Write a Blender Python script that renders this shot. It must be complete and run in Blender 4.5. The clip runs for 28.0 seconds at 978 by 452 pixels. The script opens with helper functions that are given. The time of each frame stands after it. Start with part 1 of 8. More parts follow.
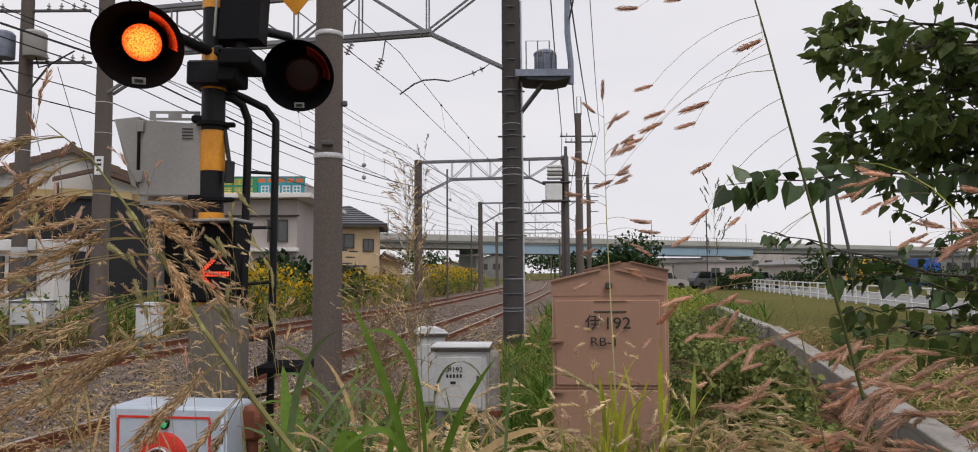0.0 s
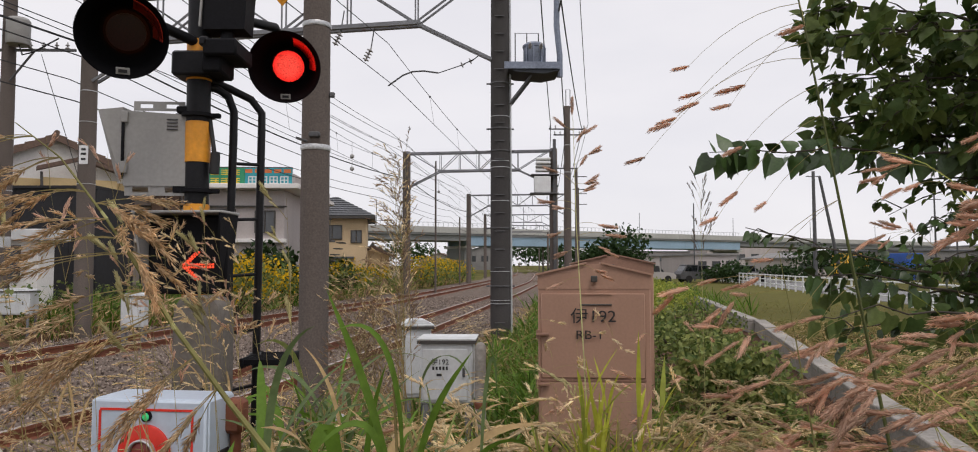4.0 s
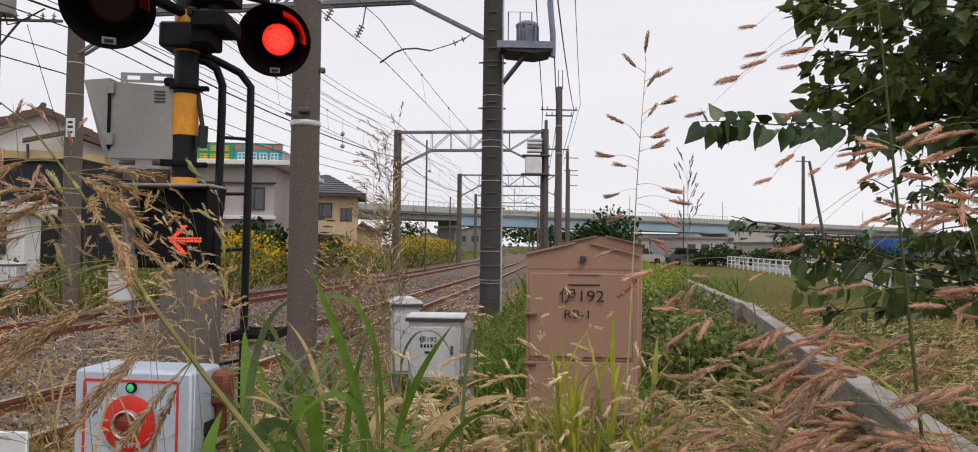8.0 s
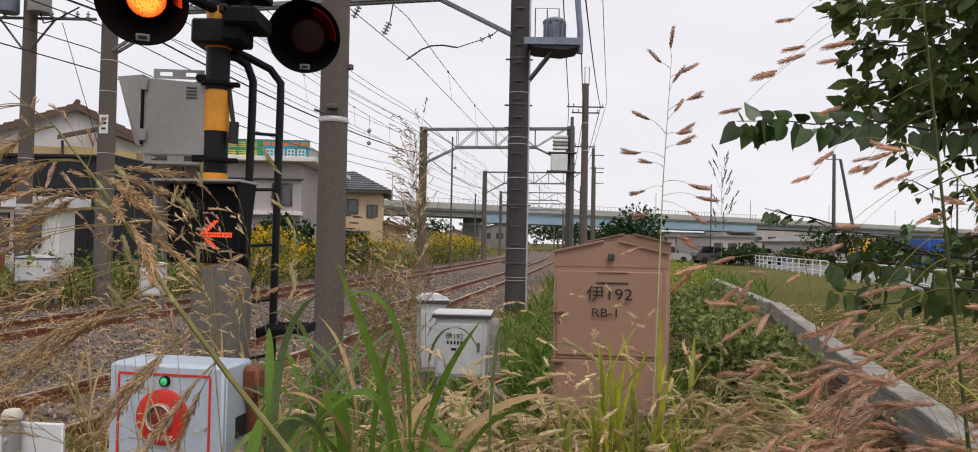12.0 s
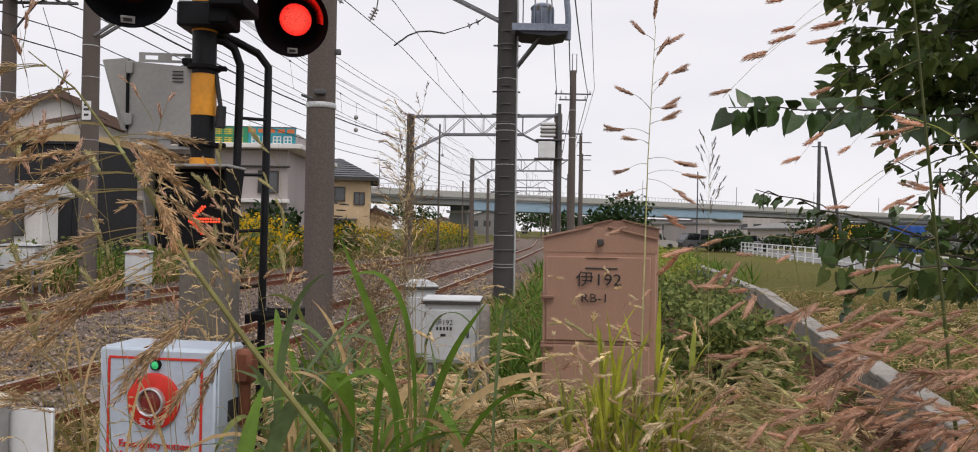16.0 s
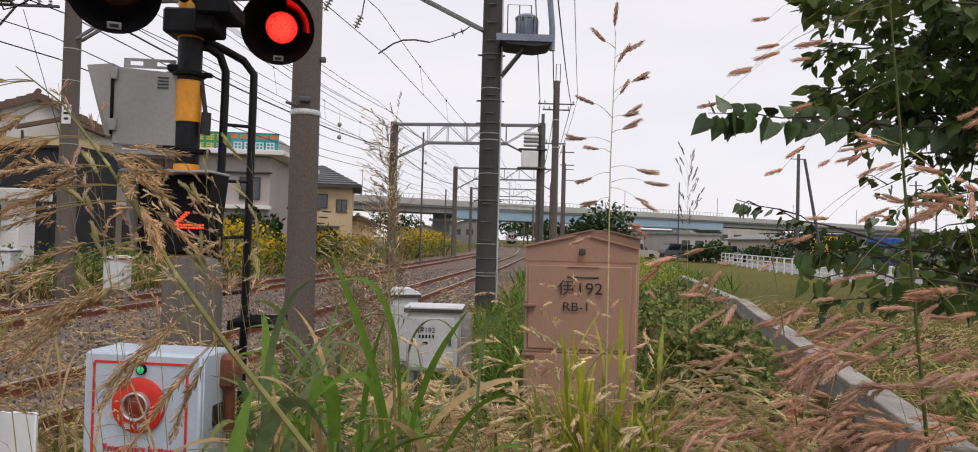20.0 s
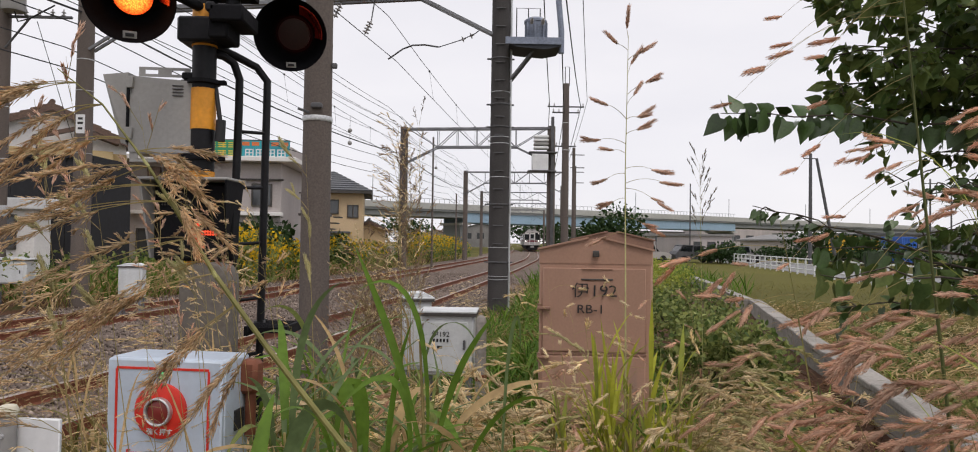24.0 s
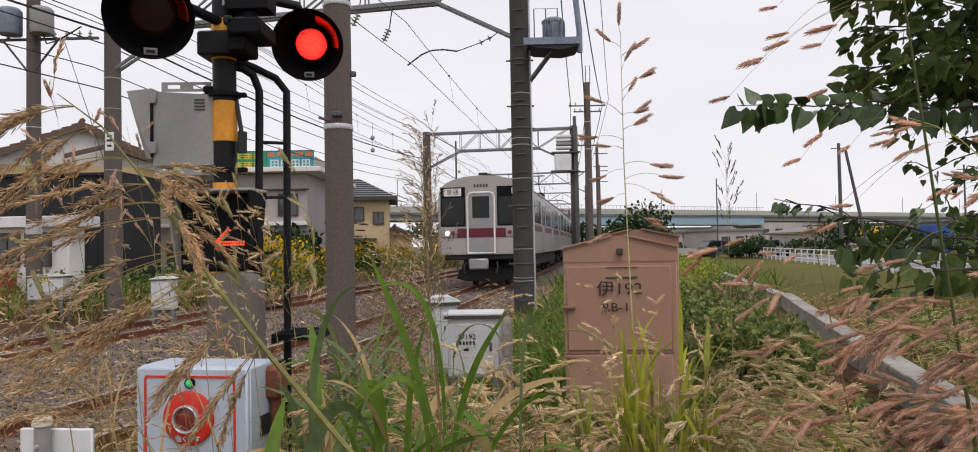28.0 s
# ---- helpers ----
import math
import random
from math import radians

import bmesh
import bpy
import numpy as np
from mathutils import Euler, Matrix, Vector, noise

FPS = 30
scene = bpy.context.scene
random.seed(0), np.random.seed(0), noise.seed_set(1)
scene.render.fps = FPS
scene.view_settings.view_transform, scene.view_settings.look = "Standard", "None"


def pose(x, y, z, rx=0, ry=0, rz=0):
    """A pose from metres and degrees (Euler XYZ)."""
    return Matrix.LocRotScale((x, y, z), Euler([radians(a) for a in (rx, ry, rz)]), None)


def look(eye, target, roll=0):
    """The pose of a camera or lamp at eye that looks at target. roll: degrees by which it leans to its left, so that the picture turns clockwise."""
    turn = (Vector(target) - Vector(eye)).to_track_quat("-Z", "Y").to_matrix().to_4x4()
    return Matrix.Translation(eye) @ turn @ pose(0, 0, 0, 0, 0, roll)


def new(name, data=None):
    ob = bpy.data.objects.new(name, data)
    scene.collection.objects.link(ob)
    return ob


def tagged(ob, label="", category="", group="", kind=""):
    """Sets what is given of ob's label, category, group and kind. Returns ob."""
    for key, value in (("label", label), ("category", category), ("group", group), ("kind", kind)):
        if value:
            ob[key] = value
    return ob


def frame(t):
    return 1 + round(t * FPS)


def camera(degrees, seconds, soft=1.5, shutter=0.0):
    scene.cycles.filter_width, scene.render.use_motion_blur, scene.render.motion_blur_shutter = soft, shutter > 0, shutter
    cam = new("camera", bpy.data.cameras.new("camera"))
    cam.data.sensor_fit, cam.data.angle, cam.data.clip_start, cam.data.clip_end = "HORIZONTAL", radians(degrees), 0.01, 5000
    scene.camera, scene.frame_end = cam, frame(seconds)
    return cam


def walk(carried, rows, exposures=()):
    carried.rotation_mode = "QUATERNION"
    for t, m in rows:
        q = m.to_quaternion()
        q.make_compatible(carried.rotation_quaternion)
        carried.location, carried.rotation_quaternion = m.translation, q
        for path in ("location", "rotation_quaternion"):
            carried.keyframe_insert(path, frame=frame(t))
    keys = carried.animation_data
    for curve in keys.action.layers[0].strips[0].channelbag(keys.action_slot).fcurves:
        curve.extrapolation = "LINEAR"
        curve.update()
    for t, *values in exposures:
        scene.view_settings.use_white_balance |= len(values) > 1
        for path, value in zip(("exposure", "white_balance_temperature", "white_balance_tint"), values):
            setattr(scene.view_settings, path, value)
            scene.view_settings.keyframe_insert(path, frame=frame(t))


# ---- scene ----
cam = camera(68.7, 28.0, 1.0)
PATH = [
    (0, (0.022, 0.029, 1.469), (0.019, 2.024, 1.601), -0.4),
    (0.5, (0.045, 0.025, 1.471), (0.071, 2.022, 1.58), -0.6),
    (1, (0.064, 0.018, 1.475), (0.096, 2.015, 1.566), -0.5),
    (1.5, (0.068, 0.028, 1.475), (0.094, 2.025, 1.585), -0.4),
    (2, (0.074, 0.017, 1.478), (0.098, 2.013, 1.592), -0.1),
    (2.5, (0.06, 0.026, 1.478), (0.089, 2.022, 1.591), 0.4),
    (3, (0.05, 0.015, 1.481), (0.075, 2.01, 1.606), 0.1),
    (3.5, (0.037, 0.021, 1.477), (0.064, 2.017, 1.595), -0.2),
    (5.5, (0.032, 0.013, 1.472), (0.072, 2.01, 1.573), 0.5),
    (6, (0.031, 0.013, 1.467), (0.077, 2.01, 1.57), 0.0),
    (6.5, (0.042, 0.007, 1.47), (0.111, 2.004, 1.561), 0.1),
    (7, (0.041, 0.022, 1.467), (0.11, 2.019, 1.555), 0.2),
    (7.5, (0.038, 0.025, 1.466), (0.104, 2.023, 1.536), 0.7),
    (8, (0.039, 0.026, 1.464), (0.095, 2.024, 1.519), 0.7),
    (8.5, (0.023, 0.041, 1.464), (0.04, 2.039, 1.541), 0.7),
    (9, (0.019, 0.027, 1.469), (0.004, 2.025, 1.557), 0.6),
    (9.5, (0.02, 0.016, 1.47), (-0.026, 2.014, 1.547), 1.1),
    (10, (0.028, 0.007, 1.468), (0.019, 2.006, 1.54), 1.1),
    (10.5, (0.027, 0.019, 1.468), (0.004, 2.017, 1.533), 1.0),
    (11, (0.02, 0.041, 1.463), (-0.001, 2.04, 1.524), 1.0),
    (11.5, (0.017, 0.04, 1.466), (-0.001, 2.039, 1.516), 1.2),
    (12, (0.021, 0.046, 1.463), (0.008, 2.045, 1.509), 1.1),
    (12.5, (0.022, 0.023, 1.465), (0.008, 2.023, 1.519), 1.0),
    (14.5, (-0.006, 0.068, 1.471), (-0.001, 2.068, 1.508), 1.2),
    (15, (0.001, 0.053, 1.458), (0.006, 2.053, 1.474), 1.1),
    (15.5, (0.007, 0.053, 1.454), (0.021, 2.052, 1.469), 0.8),
    (16, (0.007, 0.051, 1.45), (0.03, 2.05, 1.462), 1.0),
    (16.5, (0.007, 0.044, 1.449), (0.035, 2.044, 1.456), 1.2),
    (17, (0.011, 0.037, 1.448), (0.059, 2.037, 1.457), 1.3),
    (17.5, (0.005, 0.037, 1.449), (0.042, 2.037, 1.461), 1.5),
    (18, (0.006, 0.029, 1.448), (0.058, 2.028, 1.445), 1.5),
    (18.5, (0.004, 0.03, 1.448), (0.055, 2.03, 1.45), 1.5),
    (19, (0.004, 0.024, 1.448), (0.069, 2.023, 1.462), 1.4),
    (19.5, (0.003, 0.026, 1.447), (0.069, 2.025, 1.468), 1.5),
    (20, (0.003, 0.014, 1.45), (0.074, 2.013, 1.487), 1.5),
    (20.5, (-0.006, 0.025, 1.45), (0.067, 2.023, 1.505), 1.4),
    (21, (-0.008, 0.018, 1.445), (0.068, 2.016, 1.5), 1.0),
    (21.5, (-0.009, 0.014, 1.446), (0.069, 2.012, 1.502), 1.2),
    (23.5, (-0.011, 0.014, 1.443), (0.039, 2.012, 1.487), 0.9),
    (24, (-0.015, 0.015, 1.446), (0.026, 2.014, 1.493), 0.8),
    (24.5, (-0.009, 0.01, 1.447), (0.036, 2.008, 1.499), 0.4),
    (25, (0.004, -0.005, 1.446), (0.051, 1.993, 1.492), 0.2),
    (25.5, (0.004, -0.001, 1.446), (0.043, 1.998, 1.497), -0.0),
    (26, (0.008, -0.002, 1.444), (0.049, 1.997, 1.496), -0.0),
    (26.5, (0.006, -0.005, 1.445), (0.049, 1.993, 1.511), -0.1),
    (27, (0.014, -0.016, 1.444), (0.039, 1.983, 1.504), -0.7),
    (27.5, (0.006, 0.011, 1.44), (0.004, 2.011, 1.49), -1.0),
    (28, (0.008, 0.01, 1.44), (-0.022, 2.009, 1.494), -1.1),
]
walk(cam, [(t, look(eye, target, roll)) for t, eye, target, roll in PATH], [(0.0, -0.09), (1.0, -0.02), (3.0, -0.02), (6.0, -0.04), (8.0, 0.02), (28.0, 0.05)])

# ---- world, sun ----
world = bpy.data.worlds.new("world")
scene.world = world
world.use_nodes = True
wn, wl = world.node_tree.nodes, world.node_tree.links
wn.clear()
sky = wn.new("ShaderNodeTexSky")
sky.sky_type, sky.sun_disc = "NISHITA", False
sky.sun_elevation, sky.sun_rotation = radians(60), radians(160)
w_geo = wn.new("ShaderNodeTexCoord")
w_map = wn.new("ShaderNodeMapping")
w_map.inputs["Scale"].default_value = (1.2, 1.2, 3.5)
w_noise = wn.new("ShaderNodeTexNoise")
w_noise.inputs["Scale"].default_value, w_noise.inputs["Detail"].default_value = 2.2, 5.0
w_ramp = wn.new("ShaderNodeValToRGB")
w_ramp.color_ramp.elements[0].position, w_ramp.color_ramp.elements[1].position = 0.3, 0.72
w_ramp.color_ramp.elements[0].color = (8.4, 8.25, 8.76, 1)
w_ramp.color_ramp.elements[1].color = (9.42, 9.15, 9.46, 1)
w_mix = wn.new("ShaderNodeMix")
w_mix.data_type = "RGBA"
w_mix.inputs["Factor"].default_value = 0.94
w_bg = wn.new("ShaderNodeBackground")
w_bg.inputs["Strength"].default_value = 0.1
w_out = wn.new("ShaderNodeOutputWorld")
wl.new(w_geo.outputs["Generated"], w_map.inputs["Vector"])
wl.new(w_map.outputs["Vector"], w_noise.inputs["Vector"])
wl.new(w_noise.outputs["Fac"], w_ramp.inputs["Fac"])
wl.new(sky.outputs["Color"], w_mix.inputs["A"])
wl.new(w_ramp.outputs["Color"], w_mix.inputs["B"])
wl.new(w_mix.outputs["Result"], w_bg.inputs["Color"])
wl.new(w_bg.outputs["Background"], w_out.inputs["Surface"])
sun = new("sun", bpy.data.lights.new("sun", "SUN"))
sun.data.energy, sun.data.angle, sun.data.color = 1.25, radians(25), (1.0, 0.91, 0.85)
sun.matrix_world = look((0, 0, 30), (-6, 16, 0))


# ---- materials ----
def mat(name, colour, rough=0.7, metal=0.0, grain=40.0, vary=0.25, patch=2.0, blotch=0.25, bump=0.15, rust=None,
        rust_at=0.62, island=0.0, each=0.0, spec=0.5, streak=False, emit=0.0, tint=None, bump_size=0.01):
    m = bpy.data.materials.new(name)
    m.use_nodes = True
    n, l = m.node_tree.nodes, m.node_tree.links
    b = n["Principled BSDF"]
    b.inputs["Roughness"].default_value, b.inputs["Metallic"].default_value = rough, metal
    b.inputs["Specular IOR Level"].default_value = spec
    tc = n.new("ShaderNodeTexCoord")
    at = tc.outputs["Object"]
    if streak:
        mp = n.new("ShaderNodeMapping")
        mp.inputs["Scale"].default_value = (1, 1, 0.12)
        l.new(at, mp.inputs["Vector"])
        at2 = mp.outputs["Vector"]
    else:
        at2 = at
    fine = n.new("ShaderNodeTexNoise")
    fine.inputs["Scale"].default_value, fine.inputs["Detail"].default_value = grain, 4
    l.new(at, fine.inputs["Vector"])
    big = n.new("ShaderNodeTexNoise")
    big.inputs["Scale"].default_value, big.inputs["Detail"].default_value = patch, 6
    l.new(at2, big.inputs["Vector"])

    def span(src, lo, hi):
        r = n.new("ShaderNodeMapRange")
        r.inputs["From Min"].default_value, r.inputs["From Max"].default_value = 0.25, 0.75
        r.inputs["To Min"].default_value, r.inputs["To Max"].default_value = lo, hi
        l.new(src, r.inputs["Value"])
        return r.outputs["Result"]

    def times(a, c):
        k = n.new("ShaderNodeMath")
        k.operation = "MULTIPLY"
        l.new(a, k.inputs[0])
        l.new(c, k.inputs[1])
        return k.outputs[0]

    f = times(span(fine.outputs["Fac"], 1 - vary, 1 + vary), span(big.outputs["Fac"], 1 - blotch, 1 + blotch))
    if each:
        oi = n.new("ShaderNodeObjectInfo")
        r = n.new("ShaderNodeMapRange")
        r.inputs["To Min"].default_value, r.inputs["To Max"].default_value = 1 - each, 1 + each
        l.new(oi.outputs["Random"], r.inputs["Value"])
        f = times(f, r.outputs["Result"])
    col = n.new("ShaderNodeMix")
    col.data_type = "RGBA"
    col.blend_type = "MULTIPLY"
    col.inputs["Factor"].default_value = 1
    col.inputs["A"].default_value = (*colour, 1)
    l.new(f, col.inputs["B"])
    out = col.outputs["Result"]
    if island:
        ge = n.new("ShaderNodeNewGeometry")
        ra = n.new("ShaderNodeValToRGB")
        ra.color_ramp.elements[0].color = (*colour, 1)
        ra.color_ramp.elements[1].color = (*(tint or [c * (1 - island) for c in colour]), 1)
        l.new(ge.outputs["Random Per Island"], ra.inputs["Fac"])
        l.new(ra.outputs["Color"], col.inputs["A"])
    if rust:
        mx = n.new("ShaderNodeMix")
        mx.data_type = "RGBA"
        rn = n.new("ShaderNodeTexNoise")
        rn.inputs["Scale"].default_value, rn.inputs["Detail"].default_value = patch * 2.7, 8
        l.new(at2, rn.inputs["Vector"])
        rr = n.new("ShaderNodeMapRange")
        rr.inputs["From Min"].default_value, rr.inputs["From Max"].default_value = rust_at, rust_at + 0.12
        l.new(rn.outputs["Fac"], rr.inputs["Value"])
        l.new(rr.outputs["Result"], mx.inputs["Factor"])
        l.new(out, mx.inputs["A"])
        mx.inputs["B"].default_value = (*rust, 1)
        out = mx.outputs["Result"]
    l.new(out, b.inputs["Base Color"])
    if bump:
        bp = n.new("ShaderNodeBump")
        bp.inputs["Strength"].default_value, bp.inputs["Distance"].default_value = bump, bump_size
        l.new(fine.outputs["Fac"], bp.inputs["Height"])
        l.new(bp.outputs["Normal"], b.inputs["Normal"])
    rg = n.new("ShaderNodeMapRange")
    rg.inputs["To Min"].default_value, rg.inputs["To Max"].default_value = max(0.03, rough - 0.12), min(1, rough + 0.12)
    l.new(big.outputs["Fac"], rg.inputs["Value"])
    l.new(rg.outputs["Result"], b.inputs["Roughness"])
    if emit:
        l.new(out, b.inputs["Emission Color"])
        b.inputs["Emission Strength"].default_value = emit
    return m


def leafy(name, colour, tint, gloss=0.45, through_light=0.35, patch=6.0):
    """Thin plant stuff: varies from blade to blade, lets some light through."""
    m = mat(name, colour, min(0.95, gloss + 0.12), grain=60, vary=0.22, patch=patch, blotch=0.3, bump=0.1, island=0.5, tint=tint, spec=0.22)
    n, l = m.node_tree.nodes, m.node_tree.links
    b, o = n["Principled BSDF"], n["Material Output"]
    src = b.inputs["Base Color"].links[0].from_socket
    tr = n.new("ShaderNodeBsdfTranslucent")
    l.new(src, tr.inputs["Color"])
    mx = n.new("ShaderNodeMixShader")
    mx.inputs["Fac"].default_value = through_light
    l.new(b.outputs["BSDF"], mx.inputs[1])
    l.new(tr.outputs["BSDF"], mx.inputs[2])
    l.new(mx.outputs["Shader"], o.inputs["Surface"])
    return m


def glowing(name, core, rim, strength, size):
    """A round lamp face of many small diodes: bright core, deeper colour to the rim, in rings."""
    m = bpy.data.materials.new(name)
    m.use_nodes = True
    n, l = m.node_tree.nodes, m.node_tree.links
    b = n["Principled BSDF"]
    tc = n.new("ShaderNodeTexCoord")
    ln = n.new("ShaderNodeVectorMath")
    ln.operation = "LENGTH"
    l.new(tc.outputs["Object"], ln.inputs[0])
    ra = n.new("ShaderNodeMapRange")
    ra.inputs["From Min"].default_value, ra.inputs["From Max"].default_value = size * 0.55, size
    l.new(ln.outputs["Value"], ra.inputs["Value"])
    vo = n.new("ShaderNodeTexVoronoi")
    vo.inputs["Scale"].default_value = 140
    l.new(tc.outputs["Object"], vo.inputs["Vector"])
    vr = n.new("ShaderNodeMapRange")
    vr.inputs["From Min"].default_value, vr.inputs["From Max"].default_value = 0.15, 0.7
    vr.inputs["To Min"].default_value, vr.inputs["To Max"].default_value = 1.3 * strength, 0.42 * strength
    l.new(vo.outputs["Distance"], vr.inputs["Value"])
    mx = n.new("ShaderNodeMix")
    mx.data_type = "RGBA"
    mx.inputs["A"].default_value, mx.inputs["B"].default_value = (*core, 1), (*rim, 1)
    l.new(ra.outputs["Result"], mx.inputs["Factor"])
    b.inputs["Base Color"].default_value = (0.2, 0.01, 0.01, 1)
    l.new(mx.outputs["Result"], b.inputs["Emission Color"])
    l.new(vr.outputs["Result"], b.inputs["Emission Strength"])
    return m


M_CONC = mat("concrete_pole", (0.12, 0.098, 0.086), 0.85, grain=60, patch=1.6, blotch=0.3, streak=True)
M_CONC_DARK = mat("sooty_concrete", (0.05, 0.046, 0.045), 0.85, grain=50, patch=1.2, blotch=0.35, streak=True)
M_WALL_CONC = mat("wall_concrete", (0.28, 0.26, 0.235), 0.9, grain=35, patch=2.2, blotch=0.3, rust=(0.16, 0.15, 0.12), rust_at=0.6)
M_STEEL = mat("painted_steel", (0.19, 0.195, 0.21), 0.55, 0.2, grain=30, patch=2, rust=(0.16, 0.08, 0.05), rust_at=0.66)
M_DARKSTEEL = mat("weathered_steel", (0.1, 0.1, 0.105), 0.6, 0.3, grain=30, patch=3, rust=(0.12, 0.06, 0.04), rust_at=0.64)
M_BLUEGREY = mat("bluegrey_paint", (0.2, 0.23, 0.3), 0.5, 0.1, grain=30, patch=5)
M_UNDER = mat("dark_deck", (0.03, 0.035, 0.045), 0.7, grain=30)
M_BLACK = mat("black_paint", (0.009, 0.009, 0.011), 0.5, grain=60, patch=8, blotch=0.4, bump=0.06, spec=0.22)
M_MATTBLACK = mat("matt_black", (0.006, 0.006, 0.008), 0.8, grain=60, patch=8, spec=0.2)
M_HOOD = mat("hood_black", (0.004, 0.004, 0.005), 0.95, grain=60, patch=8, spec=0.08)
# red put into the metal for diode light reflected inside the hoods
M_REDSHEEN = mat("red_sheen_metal", (0.75, 0.07, 0.05), 0.28, 0.85, grain=60, patch=8, bump=0.02)
M_YELLOW = mat("yellow_band", (0.72, 0.3, 0.02), 0.5, grain=50, vary=0.1, patch=9, blotch=0.2, rust=(0.2, 0.1, 0.03), rust_at=0.68)
M_LINEBOX = mat("dull_white_paint", (0.58, 0.6, 0.61), 0.5, grain=40, vary=0.08, patch=4, blotch=0.2, rust=(0.3, 0.25, 0.2), rust_at=0.66, streak=True)
M_GREYBOX = mat("grey_cabinet", (0.3, 0.295, 0.285), 0.5, grain=50, vary=0.08, patch=3, blotch=0.14, rust=(0.2, 0.13, 0.09), rust_at=0.72, bump=0.05)
M_PALE = mat("pale_blue_paint", (0.47, 0.54, 0.63), 0.4, grain=60, vary=0.06, patch=4, blotch=0.1, bump=0.04)
M_RED = mat("red_print", (0.65, 0.03, 0.015), 0.45, grain=80, vary=0.08, patch=8, blotch=0.12, bump=0.03)
M_DARKRED = mat("dark_red_button", (0.22, 0.025, 0.02), 0.35, grain=60, vary=0.1, bump=0.03)
M_WHITE = mat("white_paint", (0.72, 0.73, 0.74), 0.5, grain=40, vary=0.06, patch=3, blotch=0.12, rust=(0.36, 0.33, 0.29), rust_at=0.66, bump=0.05)
M_CAP = mat("cream_plastic", (0.6, 0.56, 0.44), 0.45, grain=60, vary=0.08, patch=6, blotch=0.15)
M_POST = mat("pale_post_concrete", (0.15, 0.133, 0.115), 0.9, grain=45, patch=3, blotch=0.35, streak=True, rust=(0.1, 0.085, 0.07), rust_at=0.6)
M_PRINT = mat("black_print", (0.02, 0.02, 0.022), 0.7, grain=120, vary=0.3)
M_GREENLED = mat("green_indicator", (0.05, 0.6, 0.2), 0.3, grain=80, bump=0, emit=0.25)
M_BROWN = mat("brown_cabinet", (0.40, 0.235, 0.165), 0.6, grain=60, vary=0.07, patch=2.2, blotch=0.16, rust=(0.3, 0.2, 0.16), rust_at=0.64, streak=True, bump=0.06)
M_BROWN_DARK = mat("brown_roof", (0.27, 0.15, 0.105), 0.6, grain=60, vary=0.1, patch=2.5, blotch=0.2)
M_RAIL = mat("rusty_rail", (0.2, 0.068, 0.035), 0.75, 0.2, grain=30, patch=1.5, blotch=0.3)
M_RAILTOP = mat("worn_rail_head", (0.42, 0.35, 0.31), 0.4, 0.6, grain=30, patch=1.5)
M_SLEEPER = mat("sleeper", (0.17, 0.125, 0.095), 0.9, grain=30, patch=3, each=0.25)
M_STONE = mat("ballast_stone", (0.42, 0.342, 0.288), 0.95, grain=20, patch=3, island=0.5, tint=(0.055, 0.038, 0.03))
M_BALLAST = mat("ballast_bed", (0.15, 0.11, 0.086), 0.95, grain=28, vary=0.6, patch=1.3, blotch=0.3, bump=1.0, bump_size=0.05)
M_SOIL = mat("verge_soil", (0.1, 0.054, 0.035), 0.98, spec=0.1, grain=18, vary=0.45, patch=0.7, blotch=0.4, bump=0.9, rust=(0.05, 0.07, 0.02), rust_at=0.55, bump_size=0.04)
M_FIELD = mat("field", (0.105, 0.098, 0.026), 0.95, spec=0.08, grain=6, vary=0.35, patch=0.08, blotch=0.35, bump=0.6, bump_size=0.05)
M_WIRE = mat("wire", (0.03, 0.03, 0.033), 0.6, 0.3, bump=0)
M_CABLE = mat("black_cable", (0.012, 0.012, 0.014), 0.6, bump=0)
M_PORC = mat("insulator", (0.34, 0.33, 0.33), 0.3, grain=40)
M_SILVER = mat("galvanised_band", (0.55, 0.56, 0.57), 0.45, 0.6, grain=60)
M_CREAM = mat("cream_render", (0.56, 0.42, 0.22), 0.85, grain=20, vary=0.08, patch=0.6, blotch=0.12)
M_HOUSEWHITE = mat("white_render", (0.78, 0.76, 0.74), 0.85, grain=20, vary=0.08, patch=0.6, blotch=0.1)
M_HOUSEYEL = mat("yellow_render", (0.62, 0.47, 0.29), 0.85, grain=20, vary=0.1, patch=0.7, blotch=0.12)
M_ROOFBROWN = mat("brown_tiles", (0.12, 0.075, 0.055), 0.7, grain=12, vary=0.3, patch=1, blotch=0.2)
M_ROOFGREY = mat("grey_tiles", (0.11, 0.115, 0.125), 0.6, grain=12, vary=0.3, patch=1, blotch=0.2)
M_BLACKWALL = mat("black_cladding", (0.012, 0.012, 0.016), 0.75, grain=8, vary=0.3, patch=0.5, blotch=0.3)
M_FARWALL = mat("dull_far_wall", (0.2, 0.185, 0.18), 0.85, grain=14, vary=0.1, patch=0.5, blotch=0.2, streak=True)
M_GREYWALL = mat("grey_render", (0.45, 0.408, 0.395), 0.85, grain=14, vary=0.08, patch=0.7, blotch=0.14, streak=True)
M_TRIM = mat("dark_trim", (0.06, 0.055, 0.05), 0.6, grain=30)
M_SIGNGREEN = mat("green_board", (0.03, 0.26, 0.13), 0.5, grain=20, vary=0.08, patch=1)
